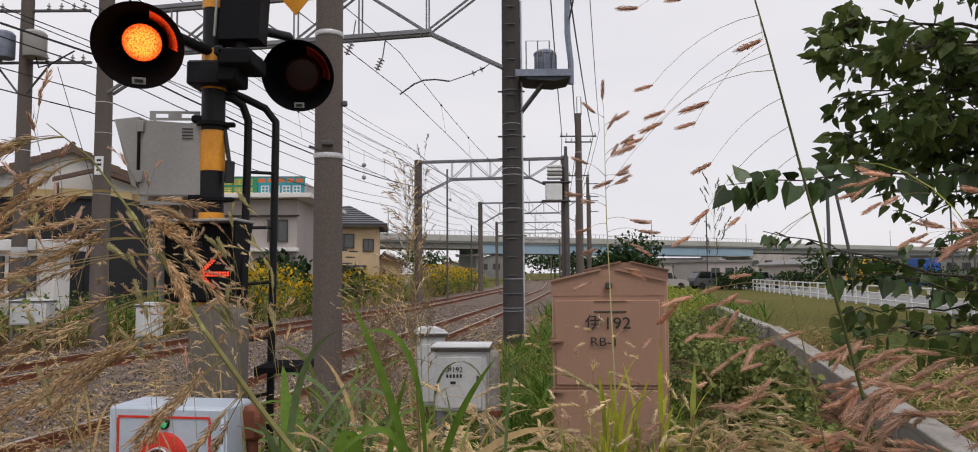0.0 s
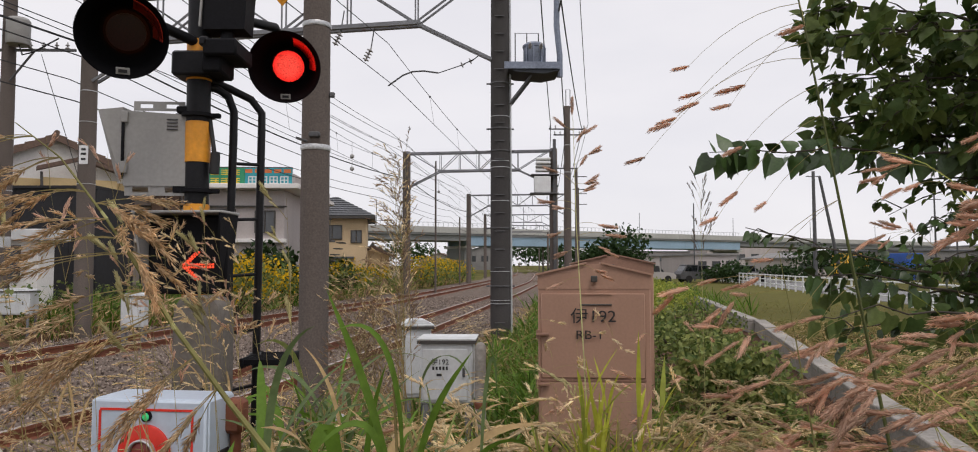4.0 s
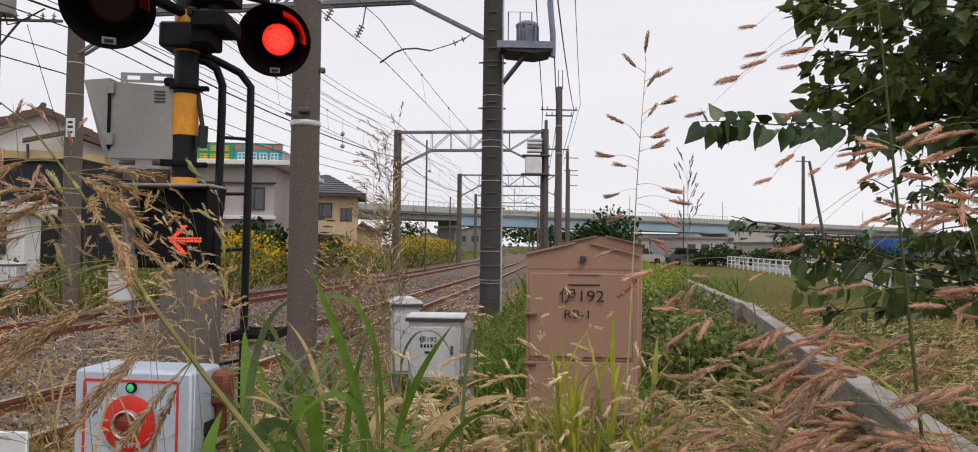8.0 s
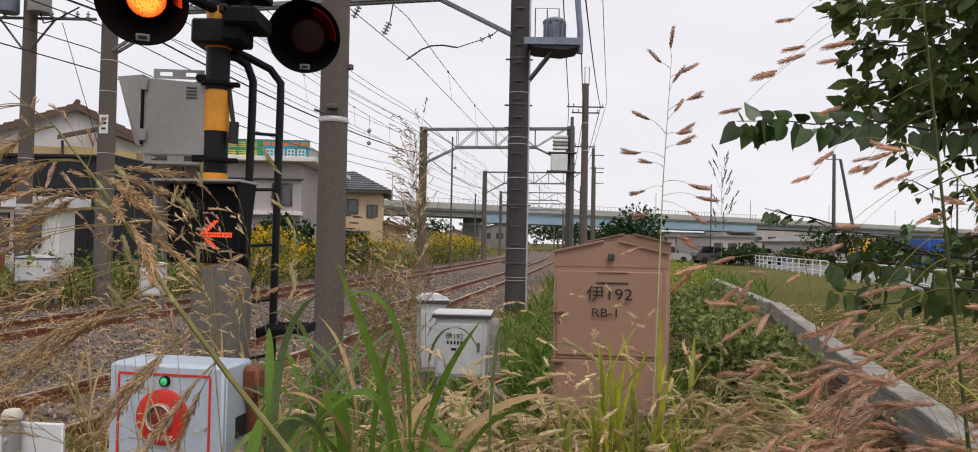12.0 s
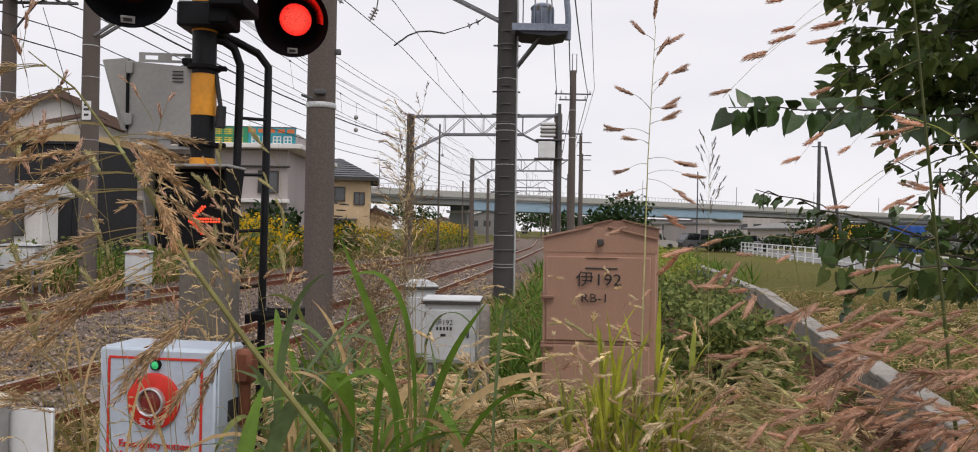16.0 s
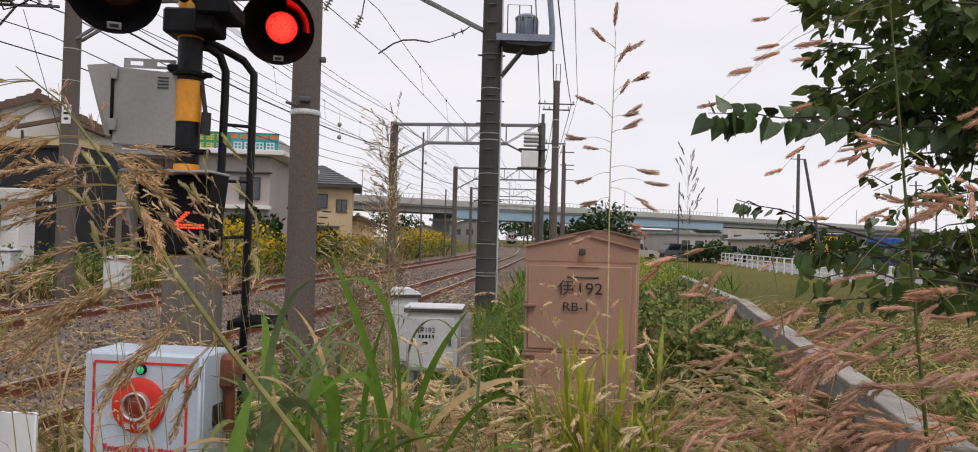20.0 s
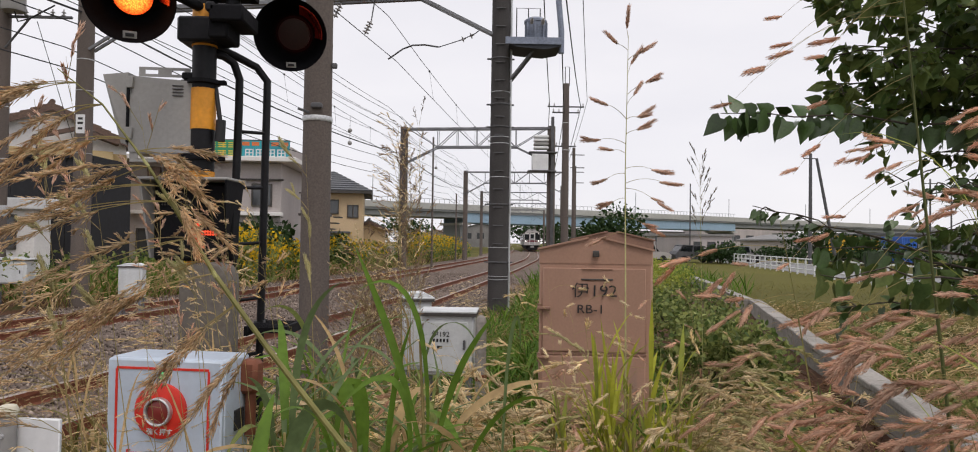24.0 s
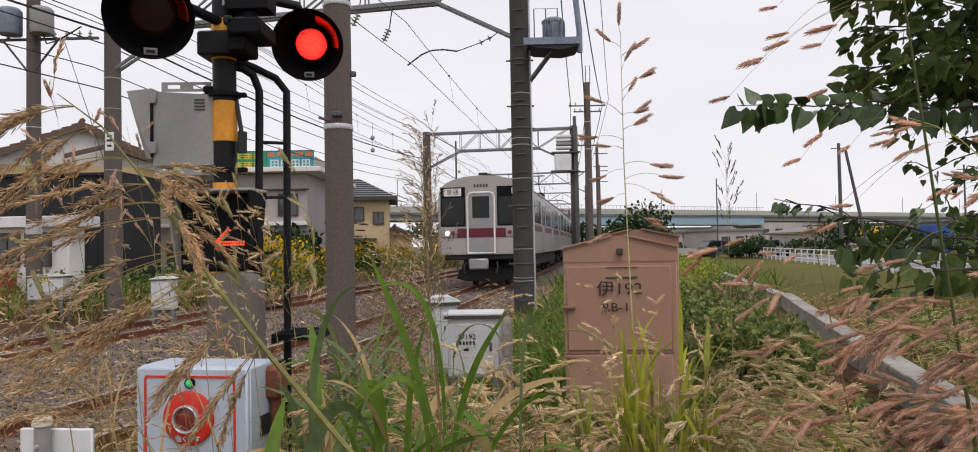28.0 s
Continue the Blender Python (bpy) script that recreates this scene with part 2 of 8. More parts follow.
M_SIGNTEAL = mat("teal_board", (0.03, 0.3, 0.36), 0.5, grain=20, vary=0.08, patch=1)
M_SIGNYEL = mat("yellow_letters", (0.75, 0.55, 0.06), 0.5, bump=0)
M_SIGNORANGE = mat("orange_letters", (0.75, 0.2, 0.06), 0.5, bump=0)
M_BRIDGE = mat("bridge_concrete", (0.42, 0.42, 0.4), 0.9, grain=3, vary=0.08, patch=0.12, blotch=0.15, streak=True)
M_BRIDGEDARK = mat("bridge_fascia", (0.2, 0.21, 0.21), 0.9, grain=3, vary=0.1, patch=0.15, blotch=0.2)
M_GIRDER = mat("blue_girder", (0.27, 0.39, 0.5), 0.6, grain=3, vary=0.08, patch=0.15, blotch=0.12)
M_TRAINWHITE = mat("train_cream", (0.4, 0.375, 0.36), 0.45, grain=10, vary=0.05, patch=0.8, blotch=0.08, bump=0.03)
M_TRAINSTEEL = mat("train_steel", (0.36, 0.355, 0.36), 0.38, 0.55, grain=10, vary=0.06, patch=0.7, blotch=0.1, bump=0.04)
M_MAROON = mat("maroon_stripe", (0.12, 0.01, 0.022), 0.45, grain=10, vary=0.05, bump=0.02)
M_UNDERFRAME = mat("underframe", (0.018, 0.017, 0.017), 0.85, grain=14, vary=0.3)
M_HEADLIGHT = mat("headlight", (1.0, 0.97, 0.92), 0.3, bump=0, vary=0.02, blotch=0.02, emit=6)


def glass(name, colour=(0.02, 0.025, 0.03)):
    m = mat(name, colour, 0.08, grain=4, vary=0.1, patch=0.5, blotch=0.2, bump=0.01, spec=0.8)
    return m


M_GLASS = glass("window_glass", (0.06, 0.065, 0.07))
M_DARKGLASS = glass("dark_glass", (0.012, 0.014, 0.017))
M_TRAINGLASS = mat("cab_glass", (0.014, 0.015, 0.017), 0.12, grain=4, vary=0.2, patch=1.5, blotch=0.5, bump=0.01, spec=0.3)
M_LAMPOFF = mat("unlit_lamp_face", (0.03, 0.005, 0.006), 0.35, grain=120, vary=0.4)
M_LAMP_ORANGE = glowing("lit_lamp_orange", (1.0, 0.42, 0.05), (1.0, 0.06, 0.005), 1.7, 0.084)
M_LAMP_RED = glowing("lit_lamp_red", (1.0, 0.075, 0.05), (1.0, 0.02, 0.014), 1.3, 0.09)
M_ARROW = glowing("lit_arrow", (1.0, 0.09, 0.03), (1.0, 0.07, 0.02), 1.4, 10)

G_STRAW = leafy("straw_blades", (0.66, 0.48, 0.24), (0.28, 0.185, 0.085))
G_GREEN = leafy("green_blades", (0.042, 0.115, 0.012), (0.17, 0.27, 0.035))
G_DULL = leafy("dull_green_blades", (0.19, 0.25, 0.12), (0.1, 0.15, 0.05))
G_LIME = leafy("lime_blades", (0.38, 0.4, 0.07), (0.26, 0.32, 0.06))
G_BRIGHTLIME = leafy("bright_lime_blades", (0.58, 0.56, 0.07), (0.38, 0.42, 0.05), 0.5, 0.4)
G_LIMESTEM = leafy("lime_stems", (0.52, 0.5, 0.24), (0.4, 0.4, 0.17), 0.45, 0.2)
G_PINK = leafy("pink_spikelets", (0.9, 0.66, 0.5), (0.62, 0.38, 0.27), 0.95, 0.5)
G_TANSEED = leafy("tan_spikelets", (0.85, 0.6, 0.46), (0.56, 0.36, 0.26), 0.9, 0.35)
G_GOLD = leafy("golden_spikelets", (0.98, 0.86, 0.6), (0.82, 0.65, 0.4), 0.9, 0.45)
G_WHEAT = leafy("wheat_spikelets", (0.92, 0.72, 0.46), (0.6, 0.42, 0.25), 0.9, 0.4)
G_PALESEED = leafy("pale_green_spikelets", (0.72, 0.66, 0.36), (0.6, 0.54, 0.26), 0.9, 0.35)
G_BROWNSEED = leafy("brown_spikelets", (0.4, 0.28, 0.19), (0.2, 0.13, 0.085), 0.8, 0.2)
G_DARKSEED = leafy("dark_spikelets", (0.2, 0.14, 0.09), (0.09, 0.065, 0.045), 0.8, 0.15)
G_STEM = leafy("plant_stems", (0.26, 0.24, 0.08), (0.44, 0.34, 0.16))
G_TREELEAF = leafy("tree_leaves", (0.048, 0.085, 0.022), (0.13, 0.165, 0.045), 0.3, 0.42)
G_BARK = mat("bark", (0.05, 0.04, 0.03), 0.9, grain=40, vary=0.4)
G_WEED = leafy("weed_leaves", (0.055, 0.1, 0.024), (0.32, 0.35, 0.11))
G_LITTER = leafy("dry_litter", (0.27, 0.15, 0.085), (0.06, 0.036, 0.022), 0.8, 0.1)
G_GOLDENROD = leafy("goldenrod_flowers", (0.8, 0.5, 0.015), (0.62, 0.42, 0.02), 0.8, 0.35)
G_FIELD = leafy("field_blades", (0.12, 0.14, 0.03), (0.24, 0.18, 0.06))
G_GREENSTEM = leafy("green_stems", (0.17, 0.175, 0.05), (0.3, 0.27, 0.11), 0.45, 0.2)
G_DULLSTEM = leafy("dull_stems", (0.085, 0.105, 0.035), (0.15, 0.155, 0.06), 0.5, 0.15)
G_BUSH = leafy("bush_leaves", (0.02, 0.045, 0.013), (0.035, 0.065, 0.018), 0.6, 0.15)


# ---- mesh helpers ----
class Mesh:
    """Gathers vertices and faces; every piece is closed or thick."""

    def __init__(self):
        self.v, self.f, self.k = [], [], []
        self.slot = 0

    def add(self, verts, faces):
        o = len(self.v)
        self.v += [tuple(p) for p in verts]
        self.f += [tuple(o + i for i in q) for q in faces]
        self.k += [self.slot] * len(faces)
        return self

    def box(self, c, s, ch=0.0, m=None):
        """A box with centre c and size s, its edges chamfered by ch; m turns or moves it."""
        hx, hy, hz = s[0] / 2, s[1] / 2, s[2] / 2
        m = m or Matrix()
        ch = min(ch, hx * 0.9, hy * 0.9, hz * 0.9)
        if ch <= 0:
            v = [(x, y, z) for x in (-hx, hx) for y in (-hy, hy) for z in (-hz, hz)]
            f = [(0, 1, 3, 2), (4, 6, 7, 5), (0, 4, 5, 1), (2, 3, 7, 6), (0, 2, 6, 4), (1, 5, 7, 3)]
        else:
            v, ids = [], {}
            for ix in (-1, 1):
                for iy in (-1, 1):
                    for iz in (-1, 1):
                        for a in range(3):
                            p = [ix * (hx - ch), iy * (hy - ch), iz * (hz - ch)]
                            p[a] = (ix * hx, iy * hy, iz * hz)[a]
                            ids[ix, iy, iz, a] = len(v)
                            v.append(p)
            f = []
            for a in range(3):
                b, c2 = (a + 1) % 3, (a + 2) % 3
                for s1 in (-1, 1):
                    q = []
                    for sb, sc in ((-1, -1), (1, -1), (1, 1), (-1, 1)):
                        t = [0, 0, 0]
                        t[a], t[b], t[c2] = s1, sb, sc
                        q.append(ids[(*t, a)])
                    f.append(tuple(q if s1 > 0 else q[::-1]))
                for sb in (-1, 1):
                    for sc in (-1, 1):
                        t0, t1 = [0, 0, 0], [0, 0, 0]
                        t0[a], t1[a] = -1, 1
                        for t in (t0, t1):
                            t[b], t[c2] = sb, sc
                        q = (ids[(*t0, b)], ids[(*t1, b)], ids[(*t1, c2)], ids[(*t0, c2)])
                        f.append(q if sb * sc > 0 else q[::-1])
            for ix in (-1, 1):
                for iy in (-1, 1):
                    for iz in (-1, 1):
                        q = (ids[ix, iy, iz, 0], ids[ix, iy, iz, 1], ids[ix, iy, iz, 2])
                        f.append(q if ix * iy * iz > 0 else q[::-1])
        t = Matrix.Translation(c)
        return self.add([m @ (t @ Vector(p)) for p in v], f)

    def cone(self, a, b, r0, r1=None, seg=12, caps=True):
        """A round bar from a to b."""
        a, b = Vector(a), Vector(b)
        r1 = r0 if r1 is None else r1
        d = (b - a).normalized()
        u = d.orthogonal().normalized()
        w = d.cross(u)
        v = []
        for p, r in ((a, r0), (b, r1)):
            v += [p + (u * math.cos(2 * math.pi * i / seg) + w * math.sin(2 * math.pi * i / seg)) * r for i in range(seg)]
        f = [(i, (i + 1) % seg, seg + (i + 1) % seg, seg + i) for i in range(seg)]
        if caps:
            f += [tuple(range(seg - 1, -1, -1)), tuple(range(seg, 2 * seg))]
        return self.add(v, f)

    def pipe(self, pts, r, seg=8, r_end=None):
        """A bent round bar through pts."""
        pts = [Vector(p) for p in pts]
        n = len(pts)
        u = None
        v = []
        for i, p in enumerate(pts):
            d = (pts[min(i + 1, n - 1)] - pts[max(i - 1, 0)]).normalized()
            u = (u - d * u.dot(d)).normalized() if u else d.orthogonal().normalized()
            w = d.cross(u)
            q = r if r_end is None else r + (r_end - r) * i / max(1, n - 1)
            v += [p + (u * math.cos(2 * math.pi * j / seg) + w * math.sin(2 * math.pi * j / seg)) * q for j in range(seg)]
        f = [(i * seg + j, i * seg + (j + 1) % seg, (i + 1) * seg + (j + 1) % seg, (i + 1) * seg + j) for i in range(n - 1) for j in range(seg)]
        f += [tuple(range(seg - 1, -1, -1)), tuple(range((n - 1) * seg, n * seg))]
        return self.add(v, f)

    def lathe(self, prof, seg=24, m=None):
        """Turns a profile of (radius, z) round z."""
        m = m or Matrix()
        v = [m @ Vector((r * math.cos(2 * math.pi * j / seg), r * math.sin(2 * math.pi * j / seg), z)) for r, z in prof for j in range(seg)]
        f = [(i * seg + j, i * seg + (j + 1) % seg, (i + 1) * seg + (j + 1) % seg, (i + 1) * seg + j) for i in range(len(prof) - 1) for j in range(seg)]
        f += [tuple(range(seg - 1, -1, -1)), tuple(range((len(prof) - 1) * seg, len(prof) * seg))]
        return self.add(v, f)

    def prism(self, outline, a, b, m=None):
        """An outline of (x, z), pushed through from y = a to y = b."""
        m = m or Matrix()
        n = len(outline)
        v = [m @ Vector((x, y, z)) for y in (a, b) for x, z in outline]
        f = [(i, (i + 1) % n, n + (i + 1) % n, n + i) for i in range(n)] + [tuple(range(n - 1, -1, -1)), tuple(range(n, 2 * n))]
        return self.add(v, f)

    def mesh(self, name, mats, smooth=False):
        me = bpy.data.meshes.new(name)
        me.from_pydata(self.v, [], self.f)
        for x in mats if isinstance(mats, (list, tuple)) else [mats]:
            me.materials.append(x)
        me.polygons.foreach_set("material_index", self.k)
        bm = bmesh.new()
        bm.from_mesh(me)
        bmesh.ops.recalc_face_normals(bm, faces=bm.faces)
        bm.to_mesh(me)
        bm.free()
        if smooth:
            me.polygons.foreach_set("use_smooth", [True] * len(me.polygons))
            me.set_sharp_from_angle(angle=radians(38))
        me.update()
        return me


def part(name, b, material, parent=None, label="", smooth=True, m=None):
    ob = new(name, b.mesh(name, material, smooth))
    if parent is not None:
        ob.parent = parent
    if m is not None:
        ob.matrix_basis = m
    if label:
        ob["label"] = label
    return ob


def shared(name, me, parent, m):
    ob = new(name, me)
    ob.parent = parent
    ob.matrix_basis = m
    return ob


def thing(name, label, category, m=None, group="", kind=""):
    e = new(name)
    e.empty_display_size = 0.1
    e.matrix_basis = m or Matrix()
    return tagged(e, label, category, group, kind)


def lettering(name, body, size, material, parent, m, depth=0.0015, label="", width=1.0):
    cu = bpy.data.curves.new(name, "FONT")
    cu.body, cu.size, cu.extrude, cu.align_x, cu.align_y, cu.resolution_u = body, size, depth, "CENTER", "CENTER", 3
    tmp = new(name, cu)
    me = bpy.data.meshes.new_from_object(tmp.evaluated_get(bpy.context.evaluated_depsgraph_get()))
    bpy.data.objects.remove(tmp)
    me.materials.clear()
    me.materials.append(material)
    ob = new(name, me)
    ob.parent = parent
    ob.matrix_basis = m @ Matrix.Diagonal((width, 1, 1, 1))
    if label:
        ob["label"] = label
    return ob


def bars(name, spots, material, parent, m):
    """Writing that cannot be told, as plain bars: (x, z, width, height) on the face y = 0."""
    b = Mesh()
    for x, z, w, h in spots:
        b.box((x, -0.001, z), (w, 0.003, h))
    return part(name, b, material, parent, smooth=False, m=m)


FACE = Matrix.Rotation(radians(90), 4, "X")
rnd = random.Random(7)


def cluster(name, verts, faces, mats4, material, parent=None, smooth=False, slots=None, materials=None):
    """One joined mesh of many copies of a small template."""
    verts = np.asarray(verts, float)
    mats4 = np.asarray(mats4, float)
    n, k = len(mats4), len(verts)
    h = np.concatenate([verts, np.ones((k, 1))], 1)
    v = np.einsum("nij,kj->nki", mats4, h)[:, :, :3].reshape(-1, 3)
    flat = np.concatenate([np.asarray(f) for f in faces])
    tot = np.array([len(f) for f in faces])
    loops = (flat[None, :] + (np.arange(n) * k)[:, None]).ravel()
    counts = np.tile(tot, n)
    starts = np.concatenate([[0], np.cumsum(counts)[:-1]])
    me = bpy.data.meshes.new(name)
    me.vertices.add(len(v))
    me.vertices.foreach_set("co", v.ravel())
    me.loops.add(len(loops))
    me.loops.foreach_set("vertex_index", loops.astype(np.int32))
    me.polygons.add(len(counts))
    me.polygons.foreach_set("loop_start", starts.astype(np.int32))
    me.polygons.foreach_set("loop_total", counts.astype(np.int32))
    for x in materials or [material]:
        me.materials.append(x)
    if slots is not None:
        me.polygons.foreach_set("material_index", np.tile(np.asarray(slots, np.int32), n))
    me.update(calc_edges=True)
    if smooth:
        me.polygons.foreach_set("use_smooth", [True] * len(me.polygons))
    ob = new(name, me)
    if parent is not None:
        ob.parent = parent
    return ob


# ---- the line of the track ----
LINE_Y = (-40.0, -14.0, 0.0, 6.74, 13.27, 17.0, 25.1, 36.0, 64.0, 112.0, 178.0, 275.0, 440.0, 700.0, 1200.0)
LINE_X = (-12.4, -7.35, -4.66, -3.38, -2.13, -1.5, -0.3, 1.42, 5.2, 9.4, 13.3, 18.2, 26.0, 40.0, 70.0)
BED_Z = -0.09
RAIL_Z = BED_Z + 0.15
SPACING = 4.05


def line_x(y):
    """The near track's centre line, rounded off between its marks."""
    return float(np.mean([np.interp(y + d * (2.5 + 0.06 * abs(y)), LINE_Y, LINE_X) for d in (-1, -0.6, -0.2, 0.2, 0.6, 1)]))


def wall_x(y):
    """The near face of the low wall beside the verge."""
    return 3.09 + 0.28 * (min(y, 14.0) - 5.0) + 0.2 * max(0.0, y - 14.0)


def far_off(y):
    """Offset of the far track's centre line: it draws away a little towards the crossing."""
    u = max(0.0, min(1.0, (30.0 - y) / 14.0))
    return -SPACING - 0.55 * u * u * (3 - 2 * u)


def line_at(y, off=0.0):
    """A place at that y of the centre line, off metres to its right, and its heading (degrees from +y, to the right)."""
    s = (line_x(y + 0.5) - line_x(y - 0.5))
    q = 1 / math.hypot(1, s)
    return line_x(y) + off * q, y - off * s * q, math.degrees(math.atan(s))


# ---- ground, track ----
def grade(x, y):
    """Height of the ground: level verge, a shallow ditch before the low wall, flat land beyond."""
    u = x - wall_x(y)
    z = 0.0
    if y < 120 and line_x(y) - 7.8 < x < line_x(y) + 3.7:
        return -0.07 + BED_Z
    if -1.1 < u < 0.0 and -2 < y < 26:
        z -= 0.12 * (1 - abs(u + 0.5) / 0.6) if abs(u + 0.5) < 0.6 else 0
    if abs(x) < 12 and -6 < y < 40:
        z += 0.03 * noise.noise((x * 0.9, y * 0.9, 0))
    return z


def ground():
    xs = np.unique(np.concatenate([[-3000, -900, -300, -120, -60, -30, -20], np.arange(-14, 14.1, 0.4), [20, 30, 60, 120, 300, 900, 3000]]))
    ys = np.unique(np.concatenate([[-3000, -600, -100, -30, -12], np.arange(-8, 30.1, 0.4), [34, 40, 60, 100, 200, 400, 900, 3500]]))
    b = Mesh()
    nx = len(xs)
    v = [(x, y, grade(x, y)) for y in ys for x in xs]
    f, k = [], []
    for j in range(len(ys) - 1):
        for i in range(nx - 1):
            f.append((j * nx + i, j * nx + i + 1, (j + 1) * nx + i + 1, (j + 1) * nx + i))
            cx, cy = (xs[i] + xs[i + 1]) / 2, (ys[j] + ys[j + 1]) / 2
            k.append(1 if cx > wall_x(cy) + 0.3 or cy > 34 or cx < -13 or cy < -10 else 0)
    b.add(v, f)
    b.k = k
    g = part("ground", b, [M_SOIL, M_FIELD], smooth=True)
    tagged(g, "weedy brown verge and flat green field", "ground", kind="structure")


ground()


def strip(stations, prof, far=False):
    """A band along the near line: profile of (offset, z) at each station."""
    v, f = [], []
    n = len(prof)
    for y in stations:
        for o, z in prof:
            px, py, _ = line_at(y, o + (far_off(y) if far else 0.0))
            v.append((px, py, z + BED_Z))
    for i in range(len(stations) - 1):
        for j in range(n - 1):
            f.append((i * n + j, i * n + j + 1, (i + 1) * n + j + 1, (i + 1) * n + j))
    f.append(tuple(range(n)))
    f.append(tuple(range(len(v) - 1, len(v) - n - 1, -1)))
    return v, f


STATIONS = list(np.concatenate([np.arange(-30, 60, 1.0), np.arange(60, 200, 4.0), np.arange(200, 500, 12.0)]))


def track():
    b = Mesh()
    b.add(*strip(STATIONS, [(3.1, -0.2), (3.0, 0.005), (1.55, 0.0), (1.3, 0.02), (-1.3, 0.02), (-1.9, -0.03), (-2.7, 0.02), (-5.8, 0.02), (-6.2, 0.0), (-6.9, -0.02), (-6.95, -0.2)]))
    bed = tagged(part("ballast_bed", b, M_BALLAST), "grey-brown crushed stone ballast under two tracks", "track bed", kind="structure")
    # the rails: foot, web and head, each rail one thing
    for far in (False, True):
        for side in (0.5335 + 0.03, -0.5335 - 0.03):
            b = Mesh()
            prof = [(-0.06, 0.0), (-0.06, 0.015), (-0.01, 0.035), (-0.01, 0.105), (-0.032, 0.115), (-0.032, 0.15), (0.032, 0.15), (0.032, 0.115), (0.01, 0.105), (0.01, 0.035), (0.06, 0.015), (0.06, 0.0)]
            b.add(*strip(STATIONS, [(side + o, z) for o, z in prof], far))
            b.k = [1 if (q % 11) == 5 else 0 for q in range(len(b.k))]
            r = part("rail", b, [M_RAIL, M_RAILTOP], smooth=False)
            tagged(r, "rusty brown steel rail with a worn head", "rail", "rails of the two tracks", "structure")
    # sleepers: the nearest lie as pieces under the bed, the far ones in one
    b = Mesh()
    b.box((0, 0, -0.07), (2.0, 0.22, 0.16), 0.012)
    me = b.mesh("sleeper", M_SLEEPER)
    rest = Mesh()
    for far in (False, True):
        y = -2.0
        while y < 130:
            px, py, h = line_at(y, far_off(y) if far else 0.0)
            m = Matrix.Translation((px, py, BED_Z + 0.008 + rnd.uniform(0, 0.012))) @ Matrix.Rotation(-radians(h), 4, "Z")
            if 4 < y < 48 and (not far or y > 6):
                shared("sleeper", me, bed, m)
            else:
                rest.box((0, 0, -0.07), (2.0, 0.22, 0.16), 0, m)
            y += 0.64
    tagged(part("sleepers", rest, M_SLEEPER, bed), kind="stuff")
    # loose stones on the bed
    t = [(1, 0, 0), (-1, 0.1, 0), (0, 1, 0.1), (0.1, -1, 0), (0, 0, 0.9), (0.1, 0, -0.7)]
    fc = [(0, 2, 4), (2, 1, 4), (1, 3, 4), (3, 0, 4), (2, 0, 5), (1, 2, 5), (3, 1, 5), (0, 3, 5)]
    ms = []
    while len(ms) < 37500:
        y = 3.0 + 32 * rnd.random() ** 1.7 if len(ms) < 34000 else rnd.uniform(-7.0, 3.0)
        o = rnd.uniform(-6.8, 2.95)
        if abs(abs(o) - 0.5635) < 0.08 or abs(abs(o - far_off(y)) - 0.5635) < 0.08:
            continue
        px, py, _ = line_at(y, o)
        s = rnd.uniform(0.014, 0.034)
        ms.append(np.array(Matrix.Translation((px, py, BED_Z + 0.03 + rnd.uniform(-0.01, 0.02))) @ Euler((rnd.uniform(0, 6), rnd.uniform(0, 6), rnd.uniform(0, 6))).to_matrix().to_4x4() @ Matrix.Diagonal((s, s * rnd.uniform(0.6, 1), s * rnd.uniform(0.6, 1), 1))))
    tagged(cluster("ballast_stones", t, fc, ms, M_STONE), "grey-brown crushed stones between the sleepers", "ballast", kind="stuff")


track()


def low_wall():
    """The low concrete wall beside the verge, in cast lengths."""
    w = thing("wall_verge", "low weathered concrete wall with a flat coping", "wall", kind="structure")
    b = Mesh()
    b.box((0.1, 0.985, -0.03), (0.2, 1.97, 0.5), 0.012)
    me = b.mesh("wall_block", M_WALL_CONC, True)
    c = Mesh()
    c.box((0.11, 0.985, 0.25), (0.24, 1.975, 0.06), 0.01)
    mc = c.mesh("coping", M_WALL_CONC, True)
    for i in range(-5, 14):
        y = 0.3 + 1.94 * i
        x = wall_x(y) + rnd.uniform(-0.012, 0.012)
        s = 0.28 if y < 14 else 0.2
        m = Matrix.Translation((x, y, rnd.uniform(-0.02, 0.02))) @ Matrix.Rotation(-math.atan(s), 4, "Z")
        shared("wall_block", me, w, m)
        shared("coping", mc, w, m @ Matrix.Translation((rnd.uniform(-0.006, 0.006), 0, 0)))


low_wall()


